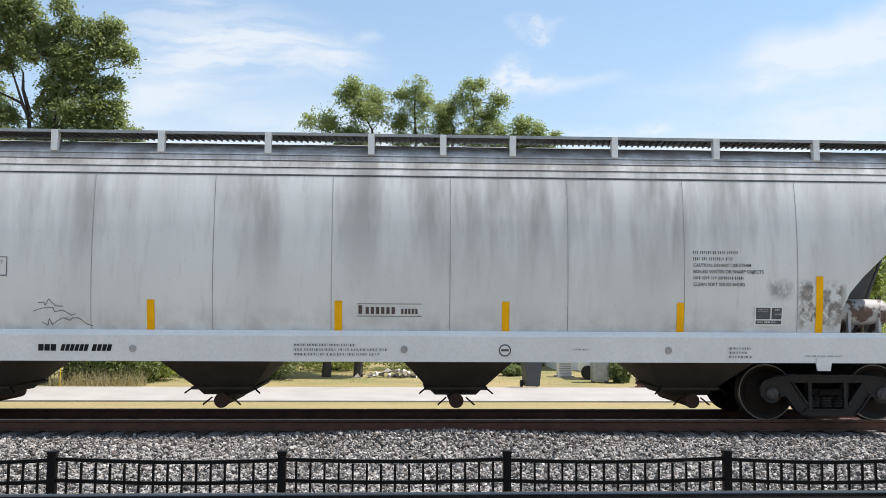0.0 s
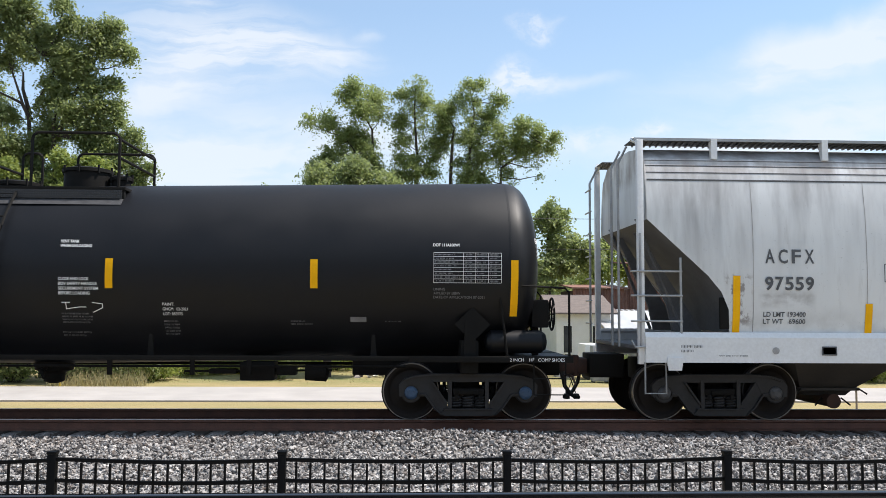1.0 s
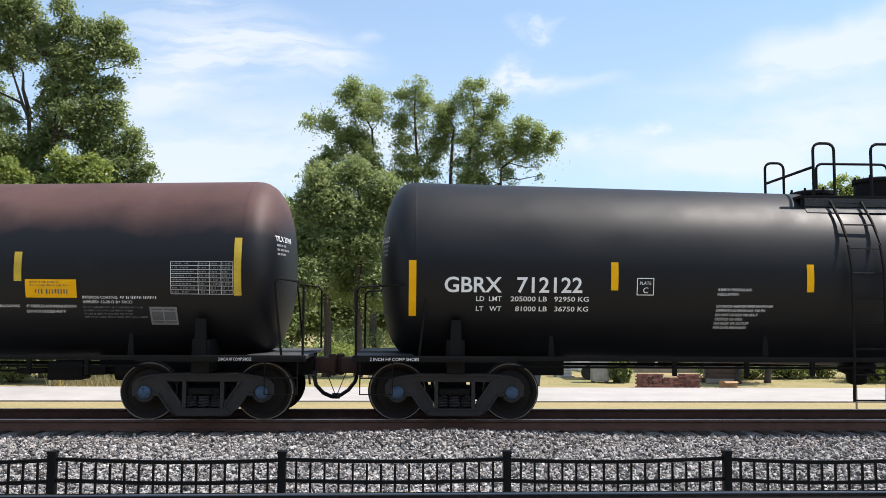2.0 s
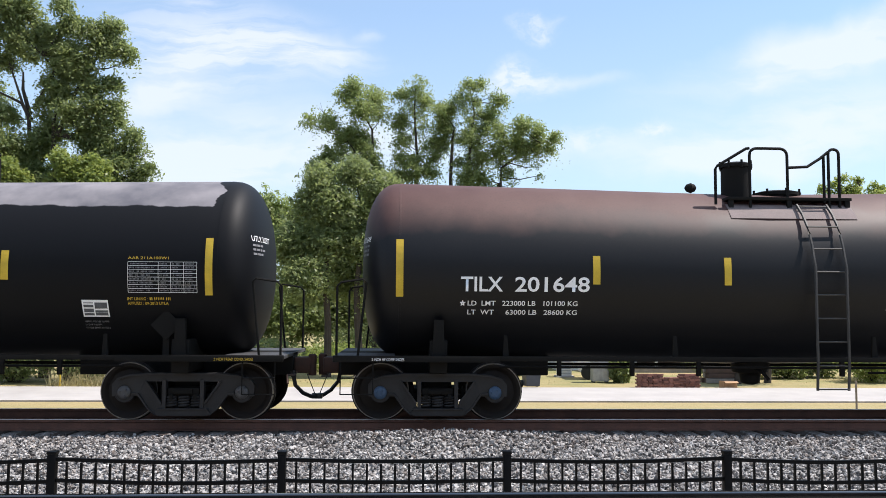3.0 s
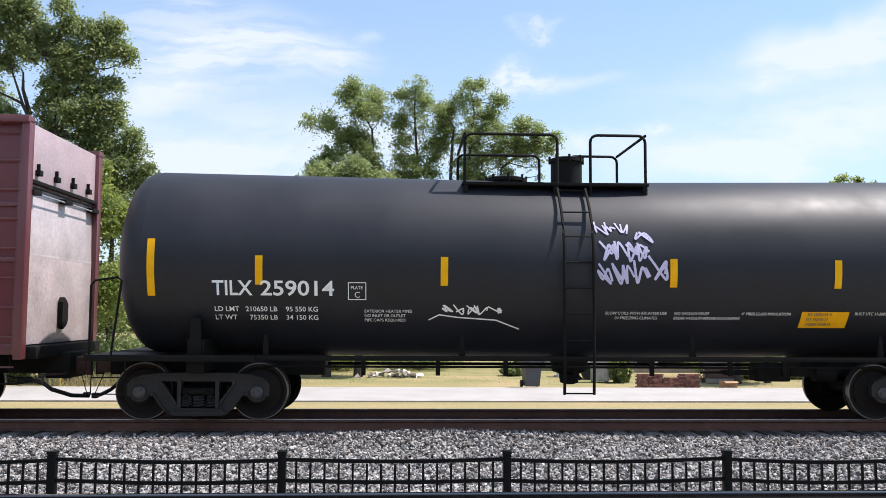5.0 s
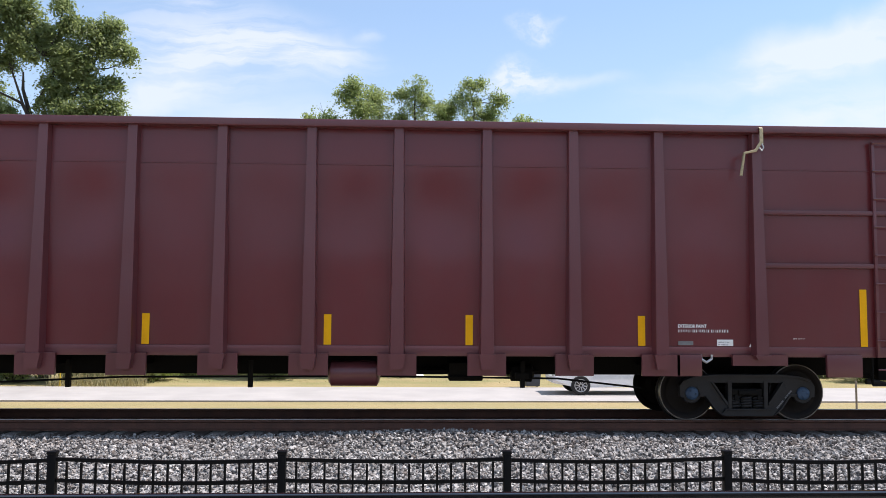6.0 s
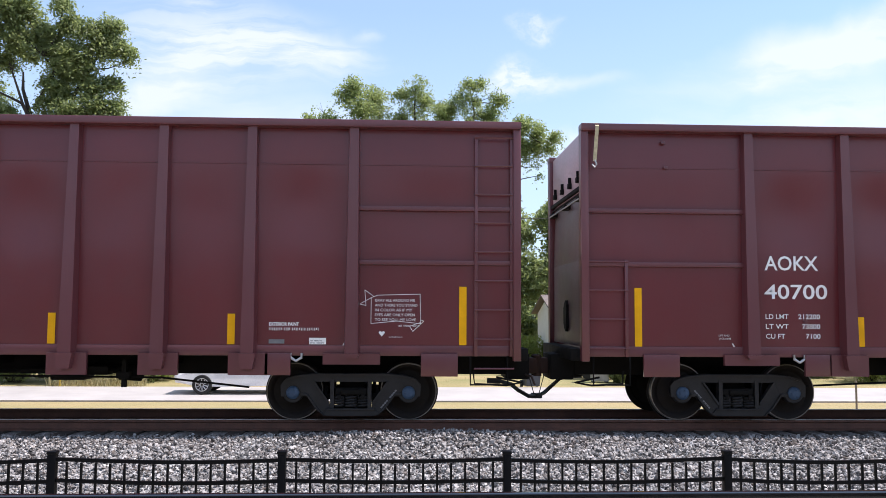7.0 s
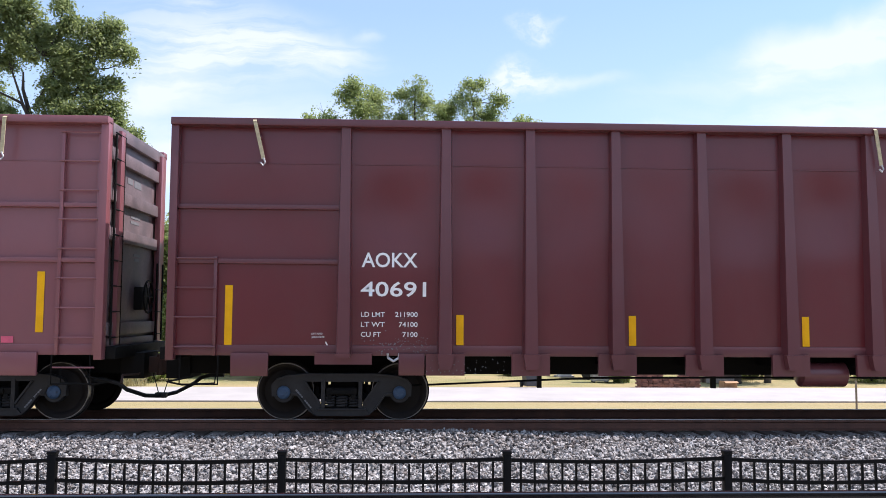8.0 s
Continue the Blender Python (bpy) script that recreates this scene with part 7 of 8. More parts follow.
def tree(name, label, y, ground_z, lobes, leaf, leaves, leaf_size, stems, seed, depth=1.0, loose=.26, category="tree", limbs=(), fill=.55, gaps=-.10):
    """Tapered stems and limbs that fork to every lobe of the crown; each lobe holds many sprays of small leaves that look out and up."""
    rng = np.random.default_rng(seed)
    root = thing(name, label, category, "trees behind the line")
    bm = B()
    forks = []
    for k, (sx, sy, top) in enumerate(stems):
        h = top - ground_z
        pts = [(sx + .10 * math.sin(i * 1.3 + k) * i * (6 - i) / 9, y + sy * (6 - i) / 6, ground_z - .2 + (h + .2) * i / 6) for i in range(7)]
        r0 = .05 + h * .018
        tube(bm, pts, [r0 * (1.25 if i == 0 else 1 - .09 * i) for i in range(7)], 9)
        forks += pts[3:]
    for line in limbs:
        n = len(line)
        pts = [(x, y + .25 * math.sin(i + x), z) for i, (x, z) in enumerate(line)]
        tube(bm, pts, [.105 - .07 * i / (n - 1) for i in range(n)], 7)
        forks += pts + [tuple((Vector(a) + Vector(b)) / 2) for a, b in zip(pts, pts[1:])]
    cs, mid = [], []
    total = sum(q[2] ** 2 for q in lobes)
    for lx, lz, lr in lobes:
        e = Vector((lx, y + rng.normal() * lr * .4 * depth, lz - lr * .25))
        s0 = Vector(min(forks, key=lambda p: (Vector(p) - e).length + max(0, p[2] - e.z) * 1.5))
        n = (e - s0).length
        m = s0.lerp(e, .5) + Vector((rng.normal() * .08, 0, -.08)) * n
        tube(bm, [s0, s0.lerp(m, .5), m, m.lerp(e, .5), e], [.018 + n * .012, .016 + n * .01, .014 + n * .008, .012 + n * .005, .012], 5)
        n = max(5, int(leaves / 15 * lr ** 2 / total))
        d = rng.normal(size=(n, 3))
        d /= np.linalg.norm(d, axis=1)[:, None]
        d *= (rng.random((n, 1)) ** fill) * lr * rng.uniform(.65, 1.08, (n, 1))
        d[:, 1] *= depth * 1.1
        c = d + np.array([lx, e.y, lz])
        cs.append(c)
        mid.append(d / lr)
        for q in range(4):
            w = Vector(c[int(rng.integers(n))])
            tube(bm, [e, e.lerp(w, .5) + Vector((0, 0, -.04)), w], [.011, .008, .004], 4)
    part("trunk", bm, BARK, root)
    c, out = np.concatenate(cs), np.concatenate(mid)
    shift = Vector((seed * 7.3, 0, 0))
    keep = np.array([noise.noise(Vector(q) * 1.1 + shift) + .7 * noise.noise(Vector(q) * 2.6 + shift) > gaps for q in c])
    c, out = c[keep], out[keep]
    m = 22
    n = len(c) * m
    spread = np.repeat(rng.uniform(.6, 1.35, len(c)), m)[:, None]
    q = rng.normal(size=(n, 3)) * np.array([1.0, 1.0, .42]) * loose * spread
    q[:, 2] -= .35 * (q[:, 0] ** 2 + q[:, 1] ** 2) / loose
    p = np.repeat(c, m, axis=0) + q
    up = np.repeat(out, m, axis=0) * .35 + np.array([0, 0, .5]) + rng.normal(size=(n, 3)) * .6
    up /= np.linalg.norm(up, axis=1)[:, None]
    u = np.cross(up, rng.normal(size=(n, 3)))
    u /= np.linalg.norm(u, axis=1)[:, None]
    v = np.cross(up, u)
    s = leaf_size * rng.uniform(.6, 1.3, (n, 1))
    quad = np.stack([p - u * s, p - v * s * .5, p + u * s, p + v * s * .5], axis=1).reshape(-1, 3)
    me = bpy.data.meshes.new("crown")
    me.from_pydata(quad, [], np.arange(n * 4).reshape(-1, 4))
    part("crown", me, leaf, root, smooth=0)
    return root


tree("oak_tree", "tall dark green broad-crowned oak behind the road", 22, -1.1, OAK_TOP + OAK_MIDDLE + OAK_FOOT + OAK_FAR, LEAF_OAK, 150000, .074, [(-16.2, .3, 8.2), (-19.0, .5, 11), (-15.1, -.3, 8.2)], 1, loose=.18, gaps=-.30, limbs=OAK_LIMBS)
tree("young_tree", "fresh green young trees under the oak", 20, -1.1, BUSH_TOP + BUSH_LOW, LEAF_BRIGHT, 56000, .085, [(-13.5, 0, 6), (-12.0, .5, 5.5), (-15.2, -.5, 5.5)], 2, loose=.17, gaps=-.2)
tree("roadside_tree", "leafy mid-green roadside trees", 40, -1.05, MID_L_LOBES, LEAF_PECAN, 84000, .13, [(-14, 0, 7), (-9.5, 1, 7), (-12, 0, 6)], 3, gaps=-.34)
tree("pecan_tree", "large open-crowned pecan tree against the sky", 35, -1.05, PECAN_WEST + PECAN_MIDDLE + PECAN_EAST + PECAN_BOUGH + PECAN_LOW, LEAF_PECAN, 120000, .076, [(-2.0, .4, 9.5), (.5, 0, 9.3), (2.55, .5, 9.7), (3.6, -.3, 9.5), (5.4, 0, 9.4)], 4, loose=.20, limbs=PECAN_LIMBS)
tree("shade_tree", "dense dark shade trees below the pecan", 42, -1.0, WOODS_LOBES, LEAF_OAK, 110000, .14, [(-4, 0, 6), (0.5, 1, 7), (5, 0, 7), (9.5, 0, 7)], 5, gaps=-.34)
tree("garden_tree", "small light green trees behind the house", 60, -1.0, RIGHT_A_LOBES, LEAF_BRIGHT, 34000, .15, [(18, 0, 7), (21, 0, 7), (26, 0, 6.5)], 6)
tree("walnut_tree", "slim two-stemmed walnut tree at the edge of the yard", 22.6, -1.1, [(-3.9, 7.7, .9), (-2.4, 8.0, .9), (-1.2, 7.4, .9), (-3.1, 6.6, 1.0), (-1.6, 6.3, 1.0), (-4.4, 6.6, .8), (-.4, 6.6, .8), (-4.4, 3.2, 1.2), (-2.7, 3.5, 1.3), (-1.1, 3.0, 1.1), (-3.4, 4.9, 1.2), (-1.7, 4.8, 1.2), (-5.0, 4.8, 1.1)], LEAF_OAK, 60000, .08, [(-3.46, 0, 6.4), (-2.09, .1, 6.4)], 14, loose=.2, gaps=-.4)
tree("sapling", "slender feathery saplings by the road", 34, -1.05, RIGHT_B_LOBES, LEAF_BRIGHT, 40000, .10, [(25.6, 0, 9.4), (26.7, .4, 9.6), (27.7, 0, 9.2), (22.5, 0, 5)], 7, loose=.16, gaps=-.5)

tree("yard_tree", "small light green tree at the edge of the yard", 19.6, -1.1, [(14.6, 3.6, 1.1), (15.3, 2.4, 1.1), (14.1, 4.3, .7), (15.6, 3.6, .8), (14.4, 2.2, .8)], LEAF_BRIGHT, 20000, .075, [(13.5, 0, 3.4), (14.9, .4, 3.6)], 9)

# ---- silver sedan on the road ----
SILVER = plain("white_car_paint", (0.74, 0.74, 0.75), 0.3, 0.05, var=0.05, scale=2)
CAR_GLASS = plain("dark_car_glass", (0.02, 0.025, 0.03), 0.08, var=0.1, scale=2)
TYRE = plain("tyre_rubber", (0.02, 0.02, 0.02), 0.85, var=0.2, scale=8)


def build_sedan():
    """Nose towards -x; the origin lies on the road under the front axle."""
    root = thing("sedan", "white four-door sedan driving along the road", "car")
    side_line = [(-.92, .40), (-.95, .62), (-.80, .74), (.35, .92), (1.15, 1.34), (1.75, 1.43), (2.45, 1.40), (3.25, 1.06), (3.72, 1.0), (3.76, .62), (3.70, .36), (3.10, .30), (2.75, .30), (.35, .26), (-.35, .3)]
    bm = B()
    prism(bm, side_line, -.86, .86)
    bmesh.ops.bevel(bm, geom=[e for e in bm.edges if abs(e.verts[0].co.y) > .8 and abs(e.verts[1].co.y - e.verts[0].co.y) < .1], offset=.10, segments=3, affect="EDGES")
    for v in bm.verts:
        if v.co.z > .95:
            v.co.y *= 1 - .28 * min(1, (v.co.z - .95) / .45)
    part("body", bm, SILVER, root)
    for y in (-1, 1):
        for pts in ([(.62, .98), (1.22, 1.30), (1.66, 1.36), (1.66, .98)], [(1.74, .98), (1.74, 1.36), (2.35, 1.33), (2.95, 1.04)]):
            bm = B()
            lo = [bm.verts.new((a, y * (.88 - .26 * max(0, (b - .95) / .45)), b)) for a, b in pts]
            hi = [bm.verts.new((a, y * (.85 - .26 * max(0, (b - .95) / .45)), b)) for a, b in pts]
            bm.faces.new(lo)
            bm.faces.new(hi[::-1])
            for i in range(len(pts)):
                j = (i + 1) % len(pts)
                bm.faces.new((lo[i], lo[j], hi[j], hi[i]))
            part("side_window", bm, CAR_GLASS, root)
    wheels = []
    for x in (0, 2.74):
        for y in (-.80, .80):
            k = -1 if y < 0 else 1
            bm = B()
            lathe(bm, [(-.1, .21), (-.105, .31), (-.08, .33), (.08, .33), (.105, .31), (.1, .21)], "y", n=28)
            w = part("wheel", bm, TYRE, root)
            w.matrix_basis = pose(x, y, .33)
            bm = B()
            lathe(bm, [(-.02, .215), (.02, .215)], "y", n=28)
            for i in range(10):
                a = 2 * math.pi * i / 10
                tube(bm, [(.04 * math.cos(a), k * .09, .04 * math.sin(a)), (.2 * math.cos(a), k * .1, .2 * math.sin(a))], .018, 5)
            tube(bm, [(.21 * math.cos(2 * math.pi * i / 24), k * .1, .21 * math.sin(2 * math.pi * i / 24)) for i in range(25)], .014, 5)
            part("rim", bm, ALU, w, "bright multi-spoke rim")
            wheels.append((w, x, y))
    for y0 in (-.74, .5):
        part("headlight", box(B(), -.93, -.72, y0, y0 + .24, .58, .70, .02), ALU, root)
        part("tail_light", box(B(), 3.6, 3.77, y0 - .04, y0 + .24, .72, .88, .02), RED_INK, root)
    return root, wheels


SEDAN, SEDAN_WHEELS = build_sedan()

# ---- house, yard and roadside things behind the road ----
PAINT_WHITE = plain("white_house_paint", (0.78, 0.77, 0.74), 0.7, var=0.06, scale=2, dirt=(0.6, 0.57, 0.52))
ROOF_TIN = plain("pale_tin_roof", (0.62, 0.62, 0.62), 0.4, 0.4, var=0.1, scale=1.5, dirt=(0.42, 0.38, 0.34))
RUST_TIN = plain("rusty_corrugated_tin", (0.22, 0.10, 0.07), 0.75, 0.2, var=0.45, scale=1.1, dirt=(0.34, 0.27, 0.24))
GREY_WOOD = plain("weathered_grey_boards", (0.26, 0.23, 0.2), 0.85, var=0.25, scale=2, bump=0.3, dirt=(0.16, 0.13, 0.11))
DARK_WOOD = plain("dark_stacked_timber", (0.09, 0.055, 0.04), 0.85, var=0.35, scale=3, bump=0.3)
SHINGLE = plain("brown_roof_shingle", (0.16, 0.13, 0.115), 0.9, var=0.25, scale=5, bump=0.4)
BIN_GREY = plain("dark_grey_bin_plastic", (0.05, 0.055, 0.065), 0.5, var=0.15, scale=4)
PANE = plain("dim_window_glass", (0.03, 0.035, 0.04), 0.06, var=0.2, scale=3)


def warm_bulb():
    k = Nodes("lit_porch_bulb")
    k.set((1.0, 0.8, 0.5), 0.4, Emission_Color=(1.0, 0.72, 0.36, 1), Emission_Strength=6.0)
    return k.m


BULB = warm_bulb()
GZ0 = -1.08


def corrugated(x0, x1, y, z0, z1, pitch=.18, deep=.03):
    bm = B()
    n = int((x1 - x0) / pitch * 4)
    rows = [[bm.verts.new((x0 + (x1 - x0) * i / n, y + dy + deep * math.sin(i * math.pi / 2), z)) for i in range(n + 1)] for z, dy in ((z0, 0), (z1, 0), (z1, .04), (z0, .04))]
    for a, b in zip(rows, rows[1:] + rows[:1]):
        for i in range(n):
            bm.faces.new((a[i], a[i + 1], b[i + 1], b[i]))
    return bm


def build_house():
    root = thing("house", "low white house with a long tin-roofed porch", "house", "", pose(0, 0, 0))
    bm = B()
    box(bm, 7.4, 10.1, 27, 33, GZ0, 1.70)
    prism(bm, [(27, 1.70), (33, 1.70), (30, 2.5)], 7.4, 10.1, axis="x")
    part("wall", bm, PAINT_WHITE, root)
    bm = B()
    for y0, y1 in ((26.6, 30), (33.4, 30)):
        prism(bm, [(y0, 1.68), (y1, 2.62), (y1, 2.70), (y0, 1.76)], 7.1, 10.4, axis="x")
    part("roof", bm, SHINGLE, root)
    bm = B()
    box(bm, 10.1, 17.6, 29.2, 33, GZ0, 1.9)
    part("wall", bm, DARK_WOOD, root)
    bm = B()
    n = 60
    rows = [[bm.verts.new((9.5 + 8.4 * i / n, y, z + .02 * (i % 2))) for i in range(n + 1)] for y, z in ((25.6, 1.02), (29.4, 1.92), (29.4, 1.86), (25.6, .96))]
    for a, b in zip(rows, rows[1:] + rows[:1]):
        for i in range(n):
            bm.faces.new((a[i], a[i + 1], b[i + 1], b[i]))
    part("porch_roof", bm, ROOF_TIN, root, "pale corrugated porch roof")
    for x in (9.7, 12.0, 14.3, 16.6, 17.7):
        bm = B()
        box(bm, x - .06, x + .06, 25.75, 25.87, GZ0, 1.0, .01)
        part("porch_post", bm, PAINT_WHITE, root)
    bm = B()
    box(bm, 9.5, 17.9, 25.6, 29.2, GZ0 - .2, GZ0 + .25)
    part("porch_floor", bm, GREY_WOOD, root)
    for x0, x1, z0, z1, nm in ((7.75, 8.15, -.2, 1.1, "window"), (9.2, 9.6, -.2, 1.1, "window"), (11.0, 11.9, GZ0 + .25, 1.0, "door"), (15.0, 16.0, -.1, .9, "window")):
        y = 27 if x0 < 10 else 29.2
        bm = B()
        box(bm, x0 - .07, x1 + .07, y - .05, y + .02, z0 - .07, z1 + .07)
        w = part(nm, bm, PAINT_WHITE, root)
        bm = B()
        box(bm, x0, x1, y - .06, y - .045, z0, z1)
        part("pane" if nm == "window" else "door_leaf", bm, PANE if nm == "window" else PAINT_WHITE, w)
    bm = B()
    lathe(bm, [(.45, .02), (.5, .07), (.6, .06), (.63, .02)], "z", (13.05, 28.9, 0), 10)
    part("porch_bulb", bm, BULB, root, "lit warm porch bulb")


build_house()


def build_shed():
    root = thing("rusty_shed", "rust-streaked corrugated tin shed behind the house", "shed")
    for x0, x1, z0, z1, y in ((10.0, 13.4, GZ0, 3.2, 36), (13.4, 15.9, GZ0, 4.7, 36.2)):
        part("tin_wall", corrugated(x0, x1, y, z0, z1), RUST_TIN, root)
    bm = B()
    prism(bm, [(35.8, 3.2), (40, 3.5), (40, 3.58), (35.8, 3.28)], 9.9, 13.4, axis="x")
    prism(bm, [(35.8, 4.7), (40, 5.0), (40, 5.08), (35.8, 4.78)], 13.3, 16.0, axis="x")
    part("roof", bm, RUST_TIN, root)
    bm = B()
    box(bm, 10.0, 15.9, 36.3, 40, GZ0, 3.1)
    part("shed_core", bm, DARK_WOOD, root)


build_shed()


def build_board_fence():
    root = thing("board_fence", "tall weathered grey board fence", "fence", "", pose(0, 35, 0))
    rnd = random.Random(9)
    bm = B()
    box(bm, -.085, .085, -.012, .012, 0, 1)
    mesh = finish(bm, 0)
    for i in range(46):
        b = part("board", mesh, GREY_WOOD, root)
        h = 4.15 + rnd.uniform(-.08, .08)
        b.location, b.scale = (15.9 + i * .18, rnd.uniform(-.01, .01), GZ0), (1, 1, h)
    for z in (.2, 1.6, 2.6):
        bm = B()
        box(bm, 15.8, 24.2, .02, .1, z, z + .1)
        part("fence_rail", bm, GREY_WOOD, root)


build_board_fence()


def build_bin(x, y, rz):
    root = thing("wheelie_bin", "dark grey wheeled rubbish bin beside the road", "rubbish bin", "", pose(x, y, GZ0, 0, 0, rz))
    bm = B()
    lo = [bm.verts.new(p) for p in ((-.25, -.27, .06), (.25, -.27, .06), (.25, .27, .06), (-.25, .27, .06))]
    hi = [bm.verts.new(p) for p in ((-.32, -.36, .98), (.32, -.36, .98), (.32, .36, .98), (-.32, .36, .98))]
    bm.faces.new(lo[::-1])
    bm.faces.new(hi)
    for i in range(4):
        bm.faces.new((lo[i], lo[(i + 1) % 4], hi[(i + 1) % 4], hi[i]))
    box(bm, -.34, .34, -.38, .38, .95, 1.0, .01)
    part("bin_body", bm, BIN_GREY, root)
    bm = B()
    prism(bm, [(-.38, 1.0), (.4, 1.0), (.36, 1.06), (.0, 1.1), (-.36, 1.05)], -.34, .34, axis="x")
    part("lid", bm, BIN_GREY, root)
    for k in (-1, 1):
        bm = B()
        lathe(bm, [(-.04, .13), (.04, .13)], "x", (k * .3, .28, .13), 16)
        part("wheel", bm, RUBBER, root)
    bm = B()
    tube(bm, [(-.25, .36, .95), (-.25, .44, .97), (.25, .44, .97), (.25, .36, .95)], .016, 6)
    part("handle", bm, BIN_GREY, root)


build_bin(4.75, 17.55, 8)


def build_timber(x, y, n, ln):
    root = thing("timber_stack", "stack of dark old timbers in the yard", "timber stack", "", pose(x, y, GZ0))
    rnd = random.Random(int(x * 10))
    for r in range(4):
        for i in range(n):
            bm = B()
            d = rnd.uniform(-.08, .08)
            box(bm, -ln / 2 + d, ln / 2 + d, i * .24, i * .24 + .21, r * .21, r * .21 + .19, .015)
            part("timber", bm, DARK_WOOD if (r + i) % 3 else GREY_WOOD, root)


build_timber(12.9, 19.6, 3, 1.3)


def build_brick_stack():
    root = thing("brick_stack", "low stack of old red-brown bricks beside the road", "brick stack", "", pose(10.05, 17.75, -1.10))
    bm = B()
    box(bm, -.095, .095, -.05, .05, 0, .062, .006)
    mesh = finish(bm, 0)
    k = Nodes("old_red_brick")
    r = k.obj_random()
    k.bump(k.noise(40, 4), .4, .01)
    mesh.materials.append(k.set(k.mix(r, (0.10, 0.045, 0.04), (0.30, 0.14, 0.11)), .9))
    rnd = random.Random(21)
    for z in range(8):
        for i in range(12):
            if z > 5 and 4 < i < 8:
                continue
            for d in range(2):
                b = part("brick", mesh, None, root)
                b.matrix_basis = pose(-1.12 + i * .205 + (z % 2) * .05 + rnd.uniform(-.012, .012), d * .125 + rnd.uniform(-.01, .01), z * .066, 0, 0, rnd.uniform(-3, 3))


build_brick_stack()


def build_rubble():
    root = thing("rubble_heap", "low heap of pale broken stones and branches", "rubble heap", "", pose(-.6, 22.3, -1.10))
    rnd = random.Random(33)
    for i in range(46):
        bm = B()
        w = rnd.uniform(.07, .2)
        vs = [bm.verts.new((rnd.uniform(-1, 1) * w, rnd.uniform(-1, 1) * w, rnd.uniform(-.6, .7) * w)) for _ in range(10)]
        bmesh.ops.convex_hull(bm, input=vs)
        x = rnd.gauss(0, .62)
        part("stone", bm, GREY_WOOD if i % 3 else PAINT_WHITE, root, smooth=0).location = (x, rnd.gauss(0, .25), .05 + rnd.random() * max(0, .34 - abs(x) * .2))


build_rubble()


def build_cabinet():
    root = thing("metal_cabinet", "tall grey metal cabinet standing in the yard", "cabinet", "", pose(7.95, 20.1, -1.10))
    part("body", box(B(), -.33, .33, -.25, .25, .06, 1.5, .015), GALV, root)
    for x in (-.165, .165):
        part("door", box(B(), x - .155, x + .155, -.275, -.25, .1, 1.45, .008), GALV, root)
    for x in (-.27, .27):
        part("foot", box(B(), x - .04, x + .04, -.2, .2, 0, .06), UNDER, root)


build_cabinet()


def build_condenser():
    root = thing("air_conditioner", "white outdoor air-conditioning unit on a slab", "air conditioner", "", pose(7.0, 22.9, -1.10))
    part("slab", box(B(), -.4, .4, -.35, .35, 0, .08, .01), ROAD, root)
    part("casing", box(B(), -.3, .3, -.25, .25, .08, .85, .03), PAINT_WHITE, root)
    for i in range(6):
        part("louvre", box(B(), -.25, .25, -.265, -.25, .18 + i * .1, .22 + i * .1), GALV, root)


build_condenser()


def build_carton():
    root = thing("cardboard_box", "open tan cardboard box at the edge of the road", "box", "", pose(12.35, 17.6, -1.09, 0, 0, 8))
    card = plain("tan_cardboard", (0.36, 0.22, 0.12), 0.85, var=0.12, scale=4)
    bm = B()
    for q in ((-.27, .27, -.2, -.185), (-.27, .27, .185, .2), (-.27, -.255, -.185, .185), (.255, .27, -.185, .185)):
        box(bm, *q, 0, .26)
    box(bm, -.255, .255, -.185, .185, 0, .015)
    part("carton", bm, card, root)
    bm = B()
    prism(bm, [(-.2, .26), (-.33, .20), (-.335, .21), (-.2, .272)], -.27, .27, axis="x")
    part("flap", bm, card, root)


build_carton()


def build_cart():
    """White box trailer at the far side of the yard, seen below the cars."""
    root = thing("box_trailer", "small white box trailer parked in the yard", "trailer", "", pose(8.3, 22.0, GZ0))
    bm = B()
    box(bm, -.7, .7, -.7, .7, .26, 1.5, .04)
    part("box_body", bm, PAINT_WHITE, root)
    for x in (-.55, .55):
        bm = B()
        lathe(bm, [(-.09, .2), (-.09, .3), (.09, .3), (.09, .2)], "y", (x, -.68, .3), 18)
        part("wheel", bm, TYRE, root)
    bm = B()
    tube(bm, [(.7, 0, .3), (1.2, 0, .3), (1.2, 0, .0)], .05, 8)
    part("drawbar", bm, UNDER, root)


build_cart()


